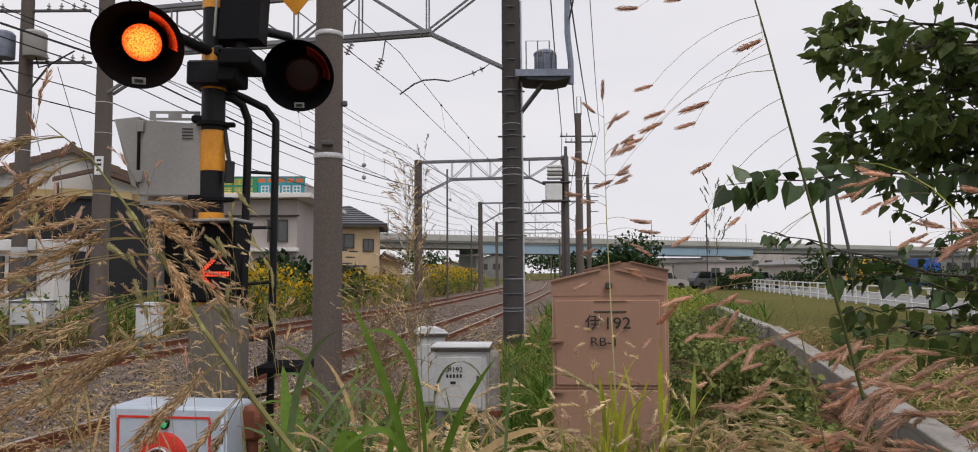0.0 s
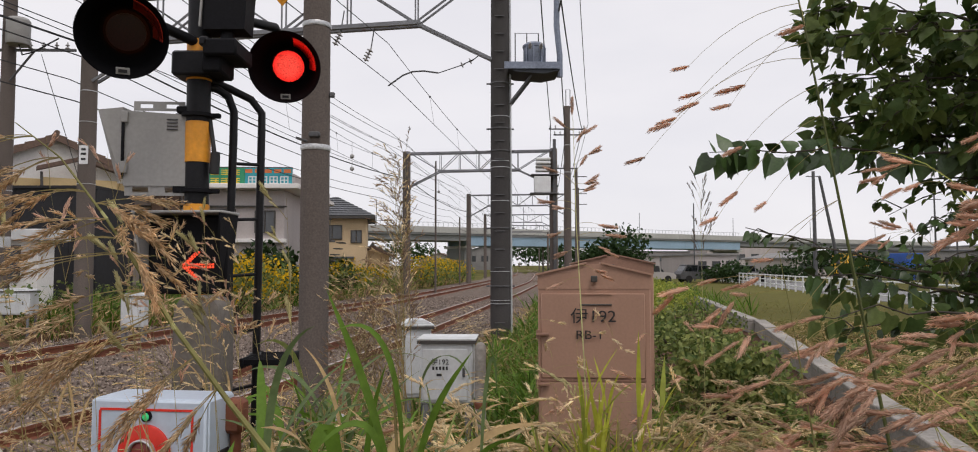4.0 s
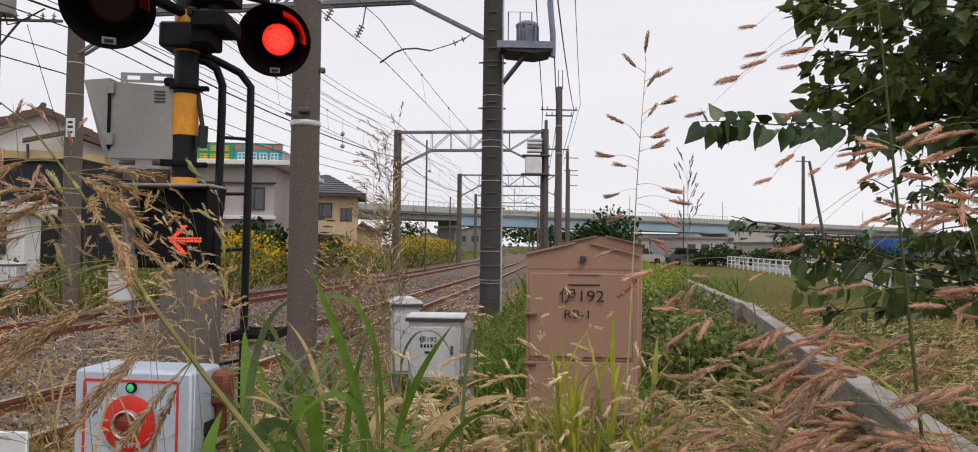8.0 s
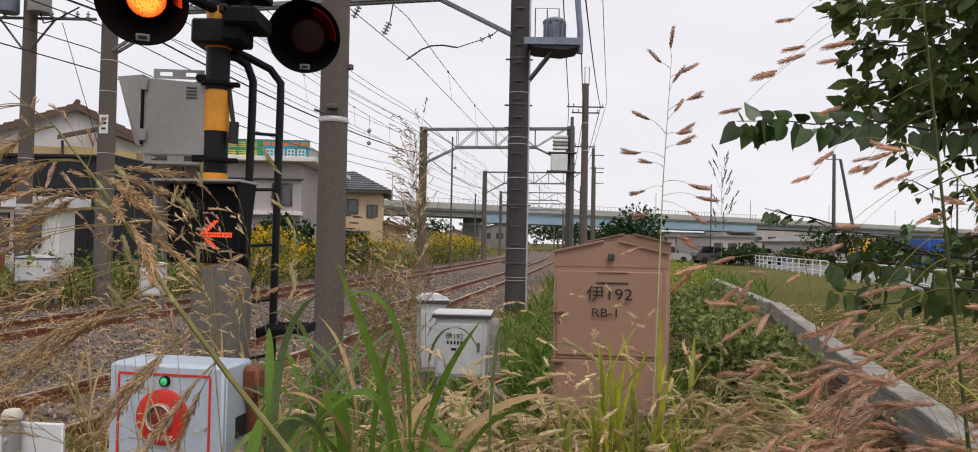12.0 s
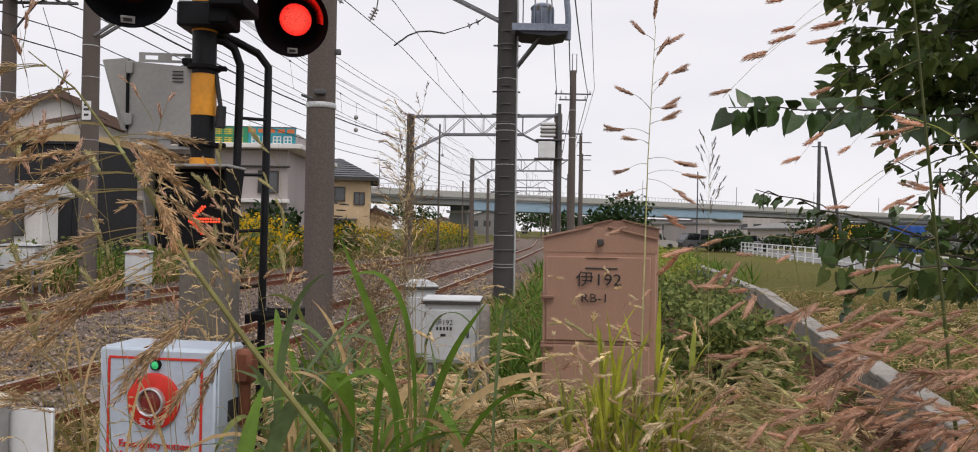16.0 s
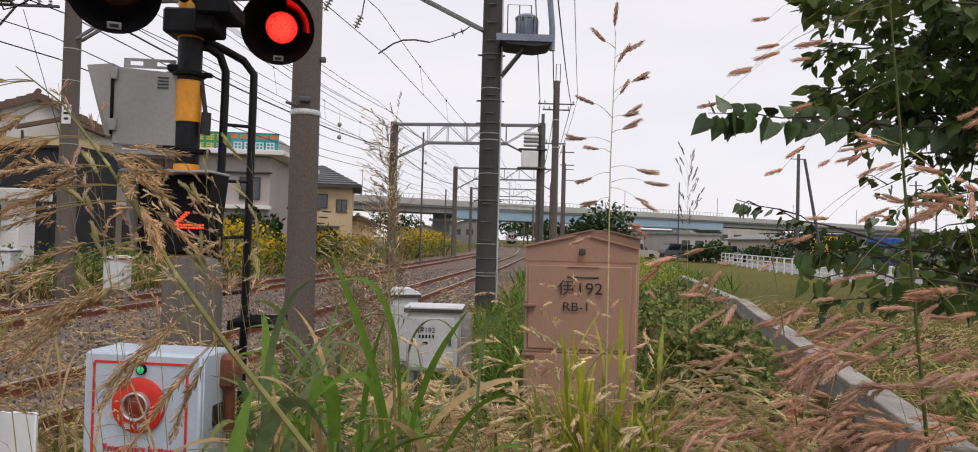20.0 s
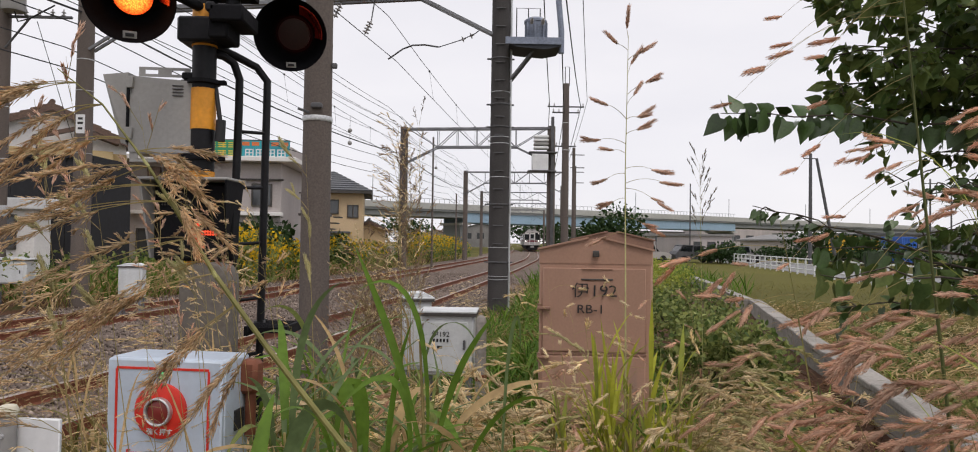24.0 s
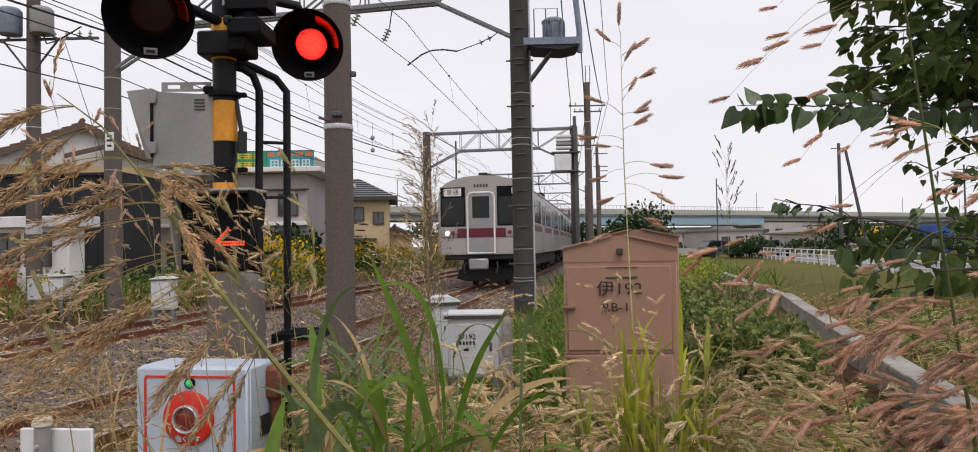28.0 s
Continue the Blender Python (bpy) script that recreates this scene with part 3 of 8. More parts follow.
# ---- poles, portals and wires ----
def pole(x, y, top, r0, r1, material, label, bands=(), group="", clamps=(), foot=-0.1):
    p = thing("utility_pole", label, "pole", Matrix.Translation((x, y, 0)), group)
    b = Mesh()
    b.lathe([(r0 + (r1 - r0) * i / 6, foot + (top - foot) * i / 6) for i in range(7)], 20)
    part("shaft", b, material, p)
    for z, h in bands:
        r = r0 + (r1 - r0) * z / top
        c = Mesh()
        c.lathe([(r + 0.004, z), (r + 0.008, z + h * 0.2), (r + 0.008, z + h * 0.8), (r + 0.004, z + h)], 20)
        part("band", c, M_SILVER, p)
    for z in clamps:
        r = r0 + (r1 - r0) * z / top
        c = Mesh()
        c.lathe([(r + 0.003, z), (r + 0.014, z + 0.004), (r + 0.014, z + 0.026), (r + 0.003, z + 0.03)], 20)
        c.box((r + 0.04, 0, z + 0.015), (0.09, 0.03, 0.03), 0.004)
        c.box((-r - 0.04, 0, z + 0.015), (0.09, 0.03, 0.03), 0.004)
        part("clamp", c, M_DARKSTEEL, p)
    return p


def beam_bar(b, p, q, w):
    """An angle bar between two points, as a thin square rod."""
    b.cone(p, q, w * 0.7, w * 0.7, 4)


def portal(left, right, low, high, panels=6, knees=1.7, w=0.05, poles=True, material=None, r=0.19, deep=0.22):
    """A lattice beam on two poles across the tracks."""
    material = material or M_STEEL
    L, R = Vector((*left, 0)), Vector((*right, 0))
    d = (R - L)
    n = d.length
    d.normalize()
    p = thing("catenary_portal", "grey steel lattice beam on concrete poles above the tracks", "portal frame", Matrix.Translation(L), "portals over the tracks")
    o = -L
    side = Vector((-d.y, d.x, 0)) * deep
    for s, nm in ((1, "front"), (-1, "back")):
        for z in (low, high):
            b = Mesh()
            a, c = L + d * 0.05 + side * s, R - d * 0.05 + side * s
            b.box((0, 0, 0), (n - 0.1 if z == high else n - 2 * knees + 0.2, w * 1.3, w * 1.5), 0.006, Matrix.Translation((L + R) / 2 + side * s + Vector((0, 0, z)) + o) @ Matrix.Rotation(math.atan2(d.y, d.x), 4, "Z"))
            part("chord", b, material, p)
        marks = [0.25] + [knees + (n - 2 * knees) * i / (panels - 2) for i in range(panels - 1)] + [n - 0.25]
        for i in range(panels):
            b = Mesh()
            t0, t1 = marks[i], marks[i + 1]
            zs = (high, low) if i % 2 == 0 else (low, high)
            beam_bar(b, L + d * t0 + side * s + Vector((0, 0, zs[0])) + o, L + d * t1 + side * s + Vector((0, 0, zs[1])) + o, w * 0.62)
            part("diagonal", b, material, p)
            if i:
                b = Mesh()
                beam_bar(b, L + d * t0 + side * s + Vector((0, 0, low)) + o, L + d * t0 + side * s + Vector((0, 0, high)) + o, w * 0.5)
                part("upright", b, material, p)
    for base, sg in ((L, 1), (R, -1)):
        for s in (1, -1):
            b = Mesh()
            beam_bar(b, base + d * sg * 0.15 + side * s * 0.8 + Vector((0, 0, low - 0.85)) + o, base + d * sg * knees + side * s + Vector((0, 0, low)) + o, w * 0.95)
            part("knee_brace", b, material, p)
    if poles:
        for base in (L, R):
            b = Mesh()
            b.lathe([(r, -0.2), (r * 0.95, 2), (r * 0.88, high + 0.05), (r * 0.84, high + 0.12)], 18, Matrix.Translation(base + o))
            part("pole", b, M_CONC, p)
            b = Mesh()
            b.lathe([(r + 0.01, 0), (r + 0.02, 0.01), (r + 0.02, 0.1), (r + 0.01, 0.11)], 18, Matrix.Translation(base + o + Vector((0, 0, low - 0.95))))
            part("collar", b, M_DARKSTEEL, p)
    return p


P1L, P1R = (-8.78, 16.15), (0.47, 14.3)
first = portal(P1L, P1R, 6.48, 7.5, 6, 1.75, 0.062, poles=False, deep=0.1)
pole(*P1L, 9.2, 0.2, 0.16, M_CONC, "grey-brown concrete pole with a small number plate", bands=((5.4, 0.02), (4.7, 0.015), (3.3, 0.015), (2.5, 0.015)), group="poles along the line")
near_pole = pole(*P1R, 9.4, 0.205, 0.175, M_CONC_DARK, "dark weathered concrete pole carrying a transformer platform", group="poles along the line",
                 bands=((4.45, 0.012), (3.55, 0.015), (3.42, 0.015), (2.75, 0.012), (1.35, 0.012), (0.78, 0.012), (0.72, 0.012)), clamps=(5.12, 4.2, 3.75, 2.2, 1.05))
b = Mesh()
b.pipe([(0.215, -0.03, 0.1), (0.212, -0.03, 2.0), (0.205, -0.03, 4.9), (0.2, -0.03, 7)], 0.022, 8)
part("conduit", b, M_SILVER, near_pole, "pale cable conduit")
for i in range(22):
    b = Mesh()
    b.box((-0.02, -0.2, 0.35 + i * 0.36), (0.2, 0.025, 0.018), 0.003)
    part("step_iron", b, M_DARKSTEEL, near_pole)

plate_ob = thing("number_plate", "small white number plate strapped to the pole", "plate", Matrix.Translation((-8.76, 15.97, 3.95)))
b = Mesh()
b.box((0, 0, 0), (0.2, 0.012, 0.42), 0.004)
part("plate", b, M_WHITE, plate_ob)
for z, w in ((0.12, 0.1), (0.02, 0.12), (-0.1, 0.1)):
    bars("writing", [(0, z, w, 0.05)], M_PRINT, plate_ob, Matrix.Translation((0, -0.0075, 0)))

P2L, P2R = (-3.93, 39.3), (4.05, 38.2)
portal(P2L, P2R, 6.62, 7.62, 6, 1.9, 0.07, r=0.24)
P3L, P3R = (-0.82, 62.0), (7.6, 60.9)
portal(P3L, P3R, 6.6, 7.55, 6, 1.7, 0.06, r=0.22)
for y in (85, 108, 131, 160, 190):
    a = line_at(y, -SPACING - 2.2)
    c = line_at(y, 2.2)
    portal(a[:2], c[:2], 6.6, 7.5, 5, 1.7, 0.06)


def insulator(parent, m, n=3, r=0.055, name="insulator"):
    b = Mesh()
    prof = [(0.012, 0)]
    for i in range(n):
        z = 0.03 + i * 0.07
        prof += [(0.018, z), (r, z + 0.008), (r * 0.92, z + 0.02), (0.02, z + 0.04)]
    prof += [(0.012, 0.05 + n * 0.07)]
    b.lathe(prof, 12, m)
    return part(name, b, M_PORC, parent)


def platform():
    """The platform beside the dark pole, with its transformer and riser."""
    p = thing("transformer_platform", "blue-grey steel platform bracketed to the dark pole", "platform", Matrix.Translation((P1R[0], P1R[1], 5.3)))
    b = Mesh()
    b.prism([(0.15, 0.05), (0.3, -0.02), (0.85, -0.06), (1.14, 0.0), (1.14, 0.05)], -0.42, 0.3)
    part("deck", b, M_UNDER, p)
    b = Mesh()
    for y in (-0.44, 0.31):
        b.box((0.62, y, 0.1), (1.1, 0.02, 0.14), 0.004)
    b.box((1.16, -0.06, 0.1), (0.02, 0.75, 0.14), 0.004)
    part("edge_angle", b, M_BLUEGREY, p)
    for y in (-0.25, 0.15):
        b = Mesh()
        b.cone((0.18, y, -0.62), (0.62, y, -0.05), 0.03, 0.03, 6)
        part("brace", b, M_DARKSTEEL, p)
    for x in (0.32, 0.56):
        b = Mesh()
        b.pipe([(x, 0.22, 0.1), (x, 0.22, 0.95), (x + 0.24, 0.22, 0.95), (x + 0.24, 0.22, 0.1)], 0.012, 6)
        part("guard_rail", b, M_DARKSTEEL, p)
    b = Mesh()
    b.pipe([(1.2, -0.1, -0.05), (1.2, -0.1, 0.4), (1.14, -0.1, 1.0), (1.16, -0.1, 2.6)], 0.06, 8)
    part("riser", b, M_BLUEGREY, p)
    t = thing("transformer", "blue-grey round transformer standing on the platform", "transformer", Matrix.Translation((P1R[0] + 0.68, P1R[1] - 0.1, 5.36)))
    b = Mesh()
    b.lathe([(0.2, 0.1), (0.215, 0.12), (0.215, 0.47), (0.23, 0.48), (0.23, 0.52), (0.17, 0.57), (0.02, 0.585)], 24)
    part("tank", b, M_BLUEGREY, t)
    for a in (-0.6, -0.1, 0.5, 1.0, 2.4):
        b = Mesh()
        b.box((0.23 * math.sin(a * 1.3), -0.23 * math.cos(a * 1.3), 0.3), (0.025, 0.03, 0.34), 0.004)
        part("fin", b, M_BLUEGREY, t)
    b = Mesh()
    b.box((0, 0, 0.05), (0.36, 0.3, 0.1), 0.01)
    part("skid", b, M_DARKSTEEL, t)
    for x, y in ((-0.1, -0.24), (0.12, -0.22)):
        insulator(t, Matrix.Translation((x, y, 0.4)) @ Matrix.Rotation(radians(70), 4, "X"), 2, 0.04, "bushing")


platform()


def wire(name, pts, r, label, category="wire", sag=0.0, group="", material=None, seg=5):
    fine = []
    for a, c in zip(pts, pts[1:]):
        a, c = Vector(a), Vector(c)
        k = 8 if sag else 3
        for i in range(k):
            t = i / k
            q = a.lerp(c, t)
            q.z -= 4 * sag * t * (1 - t)
            fine.append(q)
    fine.append(Vector(pts[-1]))
    b = Mesh()
    b.pipe(fine, r, seg)
    return tagged(part(name, b, material or M_WIRE), label, category, group)


PORTALS = [-12.0, 14.9, 38.7, 61.5, 85, 108, 131, 160, 190, 260, 360]
for off in (0.0, -SPACING):
    stag = [0.18 if i % 2 else -0.18 for i in range(len(PORTALS))]
    lo = [(*line_at(y, off + s)[:2], 5.2) for y, s in zip(PORTALS, stag)]
    hi = [(*line_at(y, off)[:2], 6.15) for y in PORTALS]
    wire("contact_wire", lo, 0.008, "thin dark contact wire above the track", group="overhead wires")
    top = wire("messenger_wire", hi, 0.008, "thin dark messenger wire with droppers", group="overhead wires", sag=0.35)
    for i in range(1, 4):
        for k in range(1, 6):
            t = k / 6
            a = Vector(lo[i]).lerp(Vector(lo[i + 1]), t)
            c = Vector(hi[i]).lerp(Vector(hi[i + 1]), t)
            c.z -= 4 * 0.35 * t * (1 - t)
            b = Mesh()
            b.cone(a, c, 0.0045, 0.0045, 4)
            b.lathe([(0.01, -0.03), (0.03, 0), (0.01, 0.03)], 6, Matrix.Translation(c))
            part("dropper", b, M_WIRE, top)
# supply lines on the far side, at several heights
for k, (off, z, r) in enumerate(((-6.6, 8.9, 0.012), (-7.0, 8.3, 0.012), (-5.9, 8.3, 0.012), (-6.3, 7.9, 0.01), (-7.3, 7.5, 0.01), (-5.6, 7.3, 0.01), (-7.6, 6.9, 0.012), (-7.2, 6.2, 0.014), (-7.4, 5.7, 0.012), (-7.2, 5.2, 0.014))):
    pts = [(*line_at(y, off + 0.12 * math.sin(i * 2.1 + k))[:2], z) for i, y in enumerate((-12, 14.9, 38.7, 61.5, 85, 131, 190, 300))]
    wire("supply_line", pts, r, "thin dark supply line along the far side", group="supply lines", sag=0.25 + 0.05 * (k % 3))
# the heavy cable strung from pole to pole on the far side
wire("feeder_cable", [(-13.9, -8, 6.7), (*P1L, 6.46), (P2L[0] + 0.1, P2L[1] - 0.2, 6.2), (P3L[0] + 0.1, P3L[1] - 0.2, 6.1), (2.6, 85, 6.1)], 0.024, "heavy black cable strung along the far poles", "cable", sag=0.4, material=M_CABLE)
# lines on the near side, from the platform pole to the far utility pole
for z, x0, z1, x1 in ((7.0, 1.7, 8.0, 5.0), (6.6, 1.66, 7.7, 4.2), (8.6, 1.2, 8.1, 3.5), (9.0, 2.0, 8.3, 5.3)):
    wire("feeder_line", [(x0 - 0.9, -6, z + 0.5), (x0, 14.3, z), (x1, 34, z1), (x1 + 3, 66, z1)], 0.018 if x0 < 1.75 else 0.012, "dark feeder line on the near side", group="feeder lines", sag=0.3)

near_conc = pole(-1.47, 6.6, 8.2, 0.137, 0.11, M_CONC, "smooth grey concrete utility pole with steel straps", bands=((2.53, 0.05), (3.68, 0.045)), group="poles along the line")
b = Mesh()
b.box((0.02, -0.14, 2.66), (0.1, 0.05, 0.05), 0.01)
b.cone((-0.05, -0.13, 2.6), (-0.13, -0.2, 2.62), 0.012, 0.012, 6)
part("cable_clamp", b, M_DARKSTEEL, near_conc)
b = Mesh()
b.box((0.15, -0.02, 3.05), (0.05, 0.04, 0.05), 0.008)
part("step_bolt", b, M_DARKSTEEL, near_conc)


def arm(b, c, w, z, s=0.06):
    b.box((c, 0, z), (w, s, s), 0.008)


far_pole = pole(4.28, 34.0, 9.1, 0.19, 0.15, M_CONC, "tall pale concrete pole with crossarms and insulators", bands=((7.2, 0.03), (5.9, 0.03)), group="poles along the line")
for z, w in ((8.0, 1.75), (7.72, 1.3), (6.1, 1.0)):
    b = Mesh()
    arm(b, 0.0, w, z)
    part("crossarm", b, M_DARKSTEEL, far_pole)
    for x in (-w / 2 + 0.06, 0.32 - w / 2, w / 2 - 0.06):
        insulator(far_pole, Matrix.Translation((x, 0, z)), 2, 0.045)
b = Mesh()
b.pipe([(-0.05, -0.05, 8.9), (-0.05, -0.05, 9.9), (0.15, -0.05, 9.9), (0.15, -0.05, 9.0)], 0.02, 6)
part("top_bracket", b, M_DARKSTEEL, far_pole)
for x, y, h, r in ((6.9, 50, 8.2, 0.13), (8.4, 60, 8.0, 0.13), (9.2, 76, 7.6, 0.12), (-2.4, 40.5, 7.4, 0.06), (-1.5, 58, 5.4, 0.07)):
    q = pole(x, y, h, r, r * 0.8, M_CONC, "slim grey pole beside the line", group="poles along the line")
    if r > 0.1:
        for z in (h - 0.5, h - 1.4):
            b = Mesh()
            arm(b, 0.25, 1.0, z)
            part("crossarm", b, M_DARKSTEEL, q)

ats = thing("signal_boxes", "pair of white boxes hung beside the portal pole", "equipment box", Matrix.Translation((3.42, 37.9, 5.3)))
b = Mesh()
b.box((0, 0, 0.45), (0.86, 0.5, 0.86), 0.02)
part("lower_box", b, M_WHITE, ats)
b = Mesh()
b.box((0.1, 0, -0.02), (1.5, 0.6, 0.07), 0.01)
part("bracket", b, M_DARKSTEEL, ats)
for i in range(4):
    b = Mesh()
    b.box((0.05, 0, 1.22 + i * 0.2), (0.78, 0.5, 0.15), 0.04)
    part("upper_box_section", b, M_WHITE if i != 1 else M_GREYBOX, ats)
b = Mesh()
b.box((0.15, 0, 0.98), (1.5, 0.5, 0.07), 0.01)
part("upper_bracket", b, M_DARKSTEEL, ats)
b = Mesh()
b.box((0.66, 0, -0.9), (0.16, 0.16, 8.2 - 0), 0.01, Matrix.Translation((0, 0, -0.3)))
part("steel_post", b, M_DARKSTEEL, ats)

# pull-off arm of the near contact wire at the first portal
pull = thing("pull_off_arm", "bent steel pull-off arm with brown insulators", "wire fitting", Matrix.Translation((-1.9, 14.8, 5.2)))
b = Mesh()
b.pipe([(0.05, 0, 0.02), (0.35, 0, 0.24), (0.55, 0, 0.32), (0.8, -0.02, 0.33), (1.1, -0.05, 0.28)], 0.017, 6)
part("arm", b, M_DARKSTEEL, pull)
b = Mesh()
b.pipe([(1.1, -0.05, 0.28), (1.55, -0.1, 0.42), (1.85, -0.15, 0.55), (1.95, -0.2, 0.62)], 0.01, 5)
part("stay_wire", b, M_WIRE, pull)
for x, z in ((1.55, 0.42), (1.72, 0.5)):
    insulator(pull, Matrix.Translation((x, -0.1, z)) @ Matrix.Rotation(radians(68), 4, "Y"), 1, 0.07)
for x, y0, z0 in ((-2.35, 14.85, 5.75), (-3.0, 14.9, 6.1)):
    h = thing("hanging_insulator", "string of grey disc insulators under the beam", "insulator", Matrix.Translation((x, y0, z0)), "insulators under the beam")
    insulator(h, Matrix.Rotation(radians(25), 4, "Y"), 4, 0.075)
    b = Mesh()
    b.cone((0.13, 0, 0.28), (0.2, 0, 0.75), 0.014, 0.014, 6)
    part("hanger", b, M_DARKSTEEL, h)

# the pole with the transformer across the line
lp = pole(-10.9, 16.6, 10.5, 0.17, 0.13, M_CONC, "grey concrete pole with a pole transformer", bands=((3.2, 0.02), (4.4, 0.02), (1.9, 0.25)), group="poles along the line")
for z, w in ((6.5, 2.5), (7.75, 2.4)):
    b = Mesh()
    arm(b, 0.3, w, z)
    part("crossarm", b, M_DARKSTEEL, lp)
    for x in (-0.6, 0.5, 0.8, 1.1, 1.35):
        insulator(lp, Matrix.Translation((x, 0, z)), 2, 0.05)
for x in (-0.42, 0.33):
    b = Mesh()
    b.lathe([(0.24, 6.56), (0.25, 6.59), (0.25, 7.12), (0.2, 7.18), (0.02, 7.2)], 18, Matrix.Translation((x, -0.2, 0)))
    part("pole_transformer", b, M_BLUEGREY if x < 0 else M_GREYBOX, lp)
b = Mesh()
b.pipe([(0.15, -0.1, 7.0), (0.5, -0.3, 6.3), (0.7, -0.2, 6.4), (1.2, -0.1, 6.75)], 0.018, 6)
part("jumper", b, M_CABLE, lp)


for sg in (-1, 1):
    part("diag_stay", Mesh().cone((sg * 0.1, -0.1, 5.75), (sg * 0.65, -0.1, 6.45), 0.025, 0.025, 6), M_DARKSTEEL, lp)
part("guy_line", Mesh().cone((0.75, 0, 6.4), (1.6, 0.5, 3.0), 0.008, 0.008, 5), M_WIRE, lp)


# grey balls hung between the lines
for x, y, z in ((-4.4, 25.0, 5.3), (-4.4, 25.0, 4.86), (-2.2, 40.0, 5.6)):
    ball = thing("wire_weight", "grey marker ball hung on an overhead wire", "wire fitting", Matrix.Translation((x, y, z)), "balls on the wires")
    part("ball", Mesh().lathe([(0.004, -0.08), (0.045, -0.066), (0.075, -0.028), (0.075, 0.028), (0.045, 0.066), (0.004, 0.08)], 14), M_GREYBOX, ball)
    part("hanger", Mesh().cone((0, 0, 0.07), (0, 0, 0.5), 0.006, 0.006, 5), M_WIRE, ball)


# ---- crossing signal and equipment by the camera ----
MX, MY = -1.43, 3.745


def crossing_signal():
    s = thing("crossing_signal", "black and yellow crossing mast with two round warning lamps", "crossing signal", Matrix.Translation((MX, MY, 0)))
    b = Mesh()
    b.cone((0, 0, 0.2), (0, 0, 4.6), 0.06, 0.06, 24)
    part("mast", b, M_BLACK, s)
    for i in range(-2, 6):
        z = 2.01 + i * 0.43
        b = Mesh()
        b.lathe([(0.061, z), (0.0635, z + 0.001), (0.0635, z + 0.212), (0.061, z + 0.213)], 28)
        part("yellow_band", b, M_YELLOW, s, "yellow reflective band")
    for z in (2.245, 1.85):
        b = Mesh()
        b.lathe([(0.062, z), (0.082, z + 0.003), (0.082, z + 0.022), (0.062, z + 0.025)], 24)
        b.box((0.09, 0, z + 0.012), (0.05, 0.03, 0.024), 0.004)
        b.box((-0.09, 0, z + 0.012), (0.05, 0.03, 0.024), 0.004)
        part("clamp_ring", b, M_MATTBLACK, s)
    # clamp block and terminal box of the lamp arms
    b = Mesh()
    b.box((-0.005, 0, 2.515), (0.21, 0.19, 0.13), 0.012)
    b.box((0.09, -0.04, 2.6), (0.05, 0.3, 0.05), 0.01)
    part("clamp_block", b, M_BLACK, s)
    b = Mesh()
    b.box((0.17, -0.06, 2.57), (0.17, 0.26, 0.085), 0.01, Matrix.Rotation(radians(0), 4, "Z"))
    b.box((0.12, -0.06, 2.5), (0.1, 0.2, 0.1), 0.01)
    part("terminal_box", b, M_MATTBLACK, s)
    b = Mesh()
    b.prism([(0.06, 2.68), (0.27, 2.68), (0.3, 3.2), (0.09, 3.2)], -0.12, 0.02)
    part("bell_housing", b, M_MATTBLACK, s, "black bell housing with a pale edge")
    b = Mesh()
    b.box((0.065, -0.125, 2.94), (0.012, 0.012, 0.5), 0.002, Matrix.Rotation(radians(3), 4, "Y") @ Matrix.Translation((-0.16, 0, 0)))
    part("housing_edge", b, M_GREYBOX, s)
    b = Mesh()
    b.cone((0.16, -0.05, 2.6), (0.16, -0.05, 2.7), 0.035, 0.035, 12)
    part("coupling", b, M_BLACK, s)
    # arms to the lamps
    for pts in ([(0.02, 0, 2.63), (-0.1, -0.2, 2.66), (-0.17, -0.36, 2.69), (-0.17, -0.42, 2.66)],
                [(0.02, 0, 2.76), (0.14, 0.2, 2.84), (0.27, 0.42, 2.87), (0.29, 0.6, 2.8)]):
        b = Mesh()
        b.pipe(pts, 0.027, 10)
        part("lamp_arm", b, M_BLACK, s)
    # the ladder frame beside the mast
    b = Mesh()
    b.pipe([(0.02, 0, 2.46), (0.12, 0.12, 2.43), (0.21, 0.2, 2.39), (0.26, 0.23, 2.32), (0.26, 0.23, 2.2), (0.255, 0.22, 1.2), (0.25, 0.2, 0.0)], 0.021, 10)
    part("frame_tube", b, M_BLACK, s)
    b = Mesh()
    b.pipe([(0.0, 0.0, 2.42), (0.08, 0.05, 2.41), (0.125, 0.08, 2.38), (0.15, 0.1, 2.3), (0.15, 0.1, 2.15), (0.14, 0.08, 1.2), (0.13, 0.05, 0.0)], 0.021, 10)
    part("frame_tube", b, M_BLACK, s)
    for z in (2.02, 1.72, 1.42, 1.12, 0.82):
        b = Mesh()
        b.cone((0.148, 0.09, z), (0.258, 0.22, z + 0.01), 0.009, 0.009, 8)
        part("rung", b, M_BLACK, s)
    b = Mesh()
    b.pipe([(0.06, 0.0, 2.24), (0.085, -0.02, 2.12), (0.1, -0.02, 2.02), (0.085, -0.01, 1.95)], 0.012, 8)
    b.cone((0.1, -0.02, 2.06), (0.095, -0.02, 1.95), 0.024, 0.026, 10)
    part("drop_cable", b, M_CABLE, s)
    return s


crossing_signal()


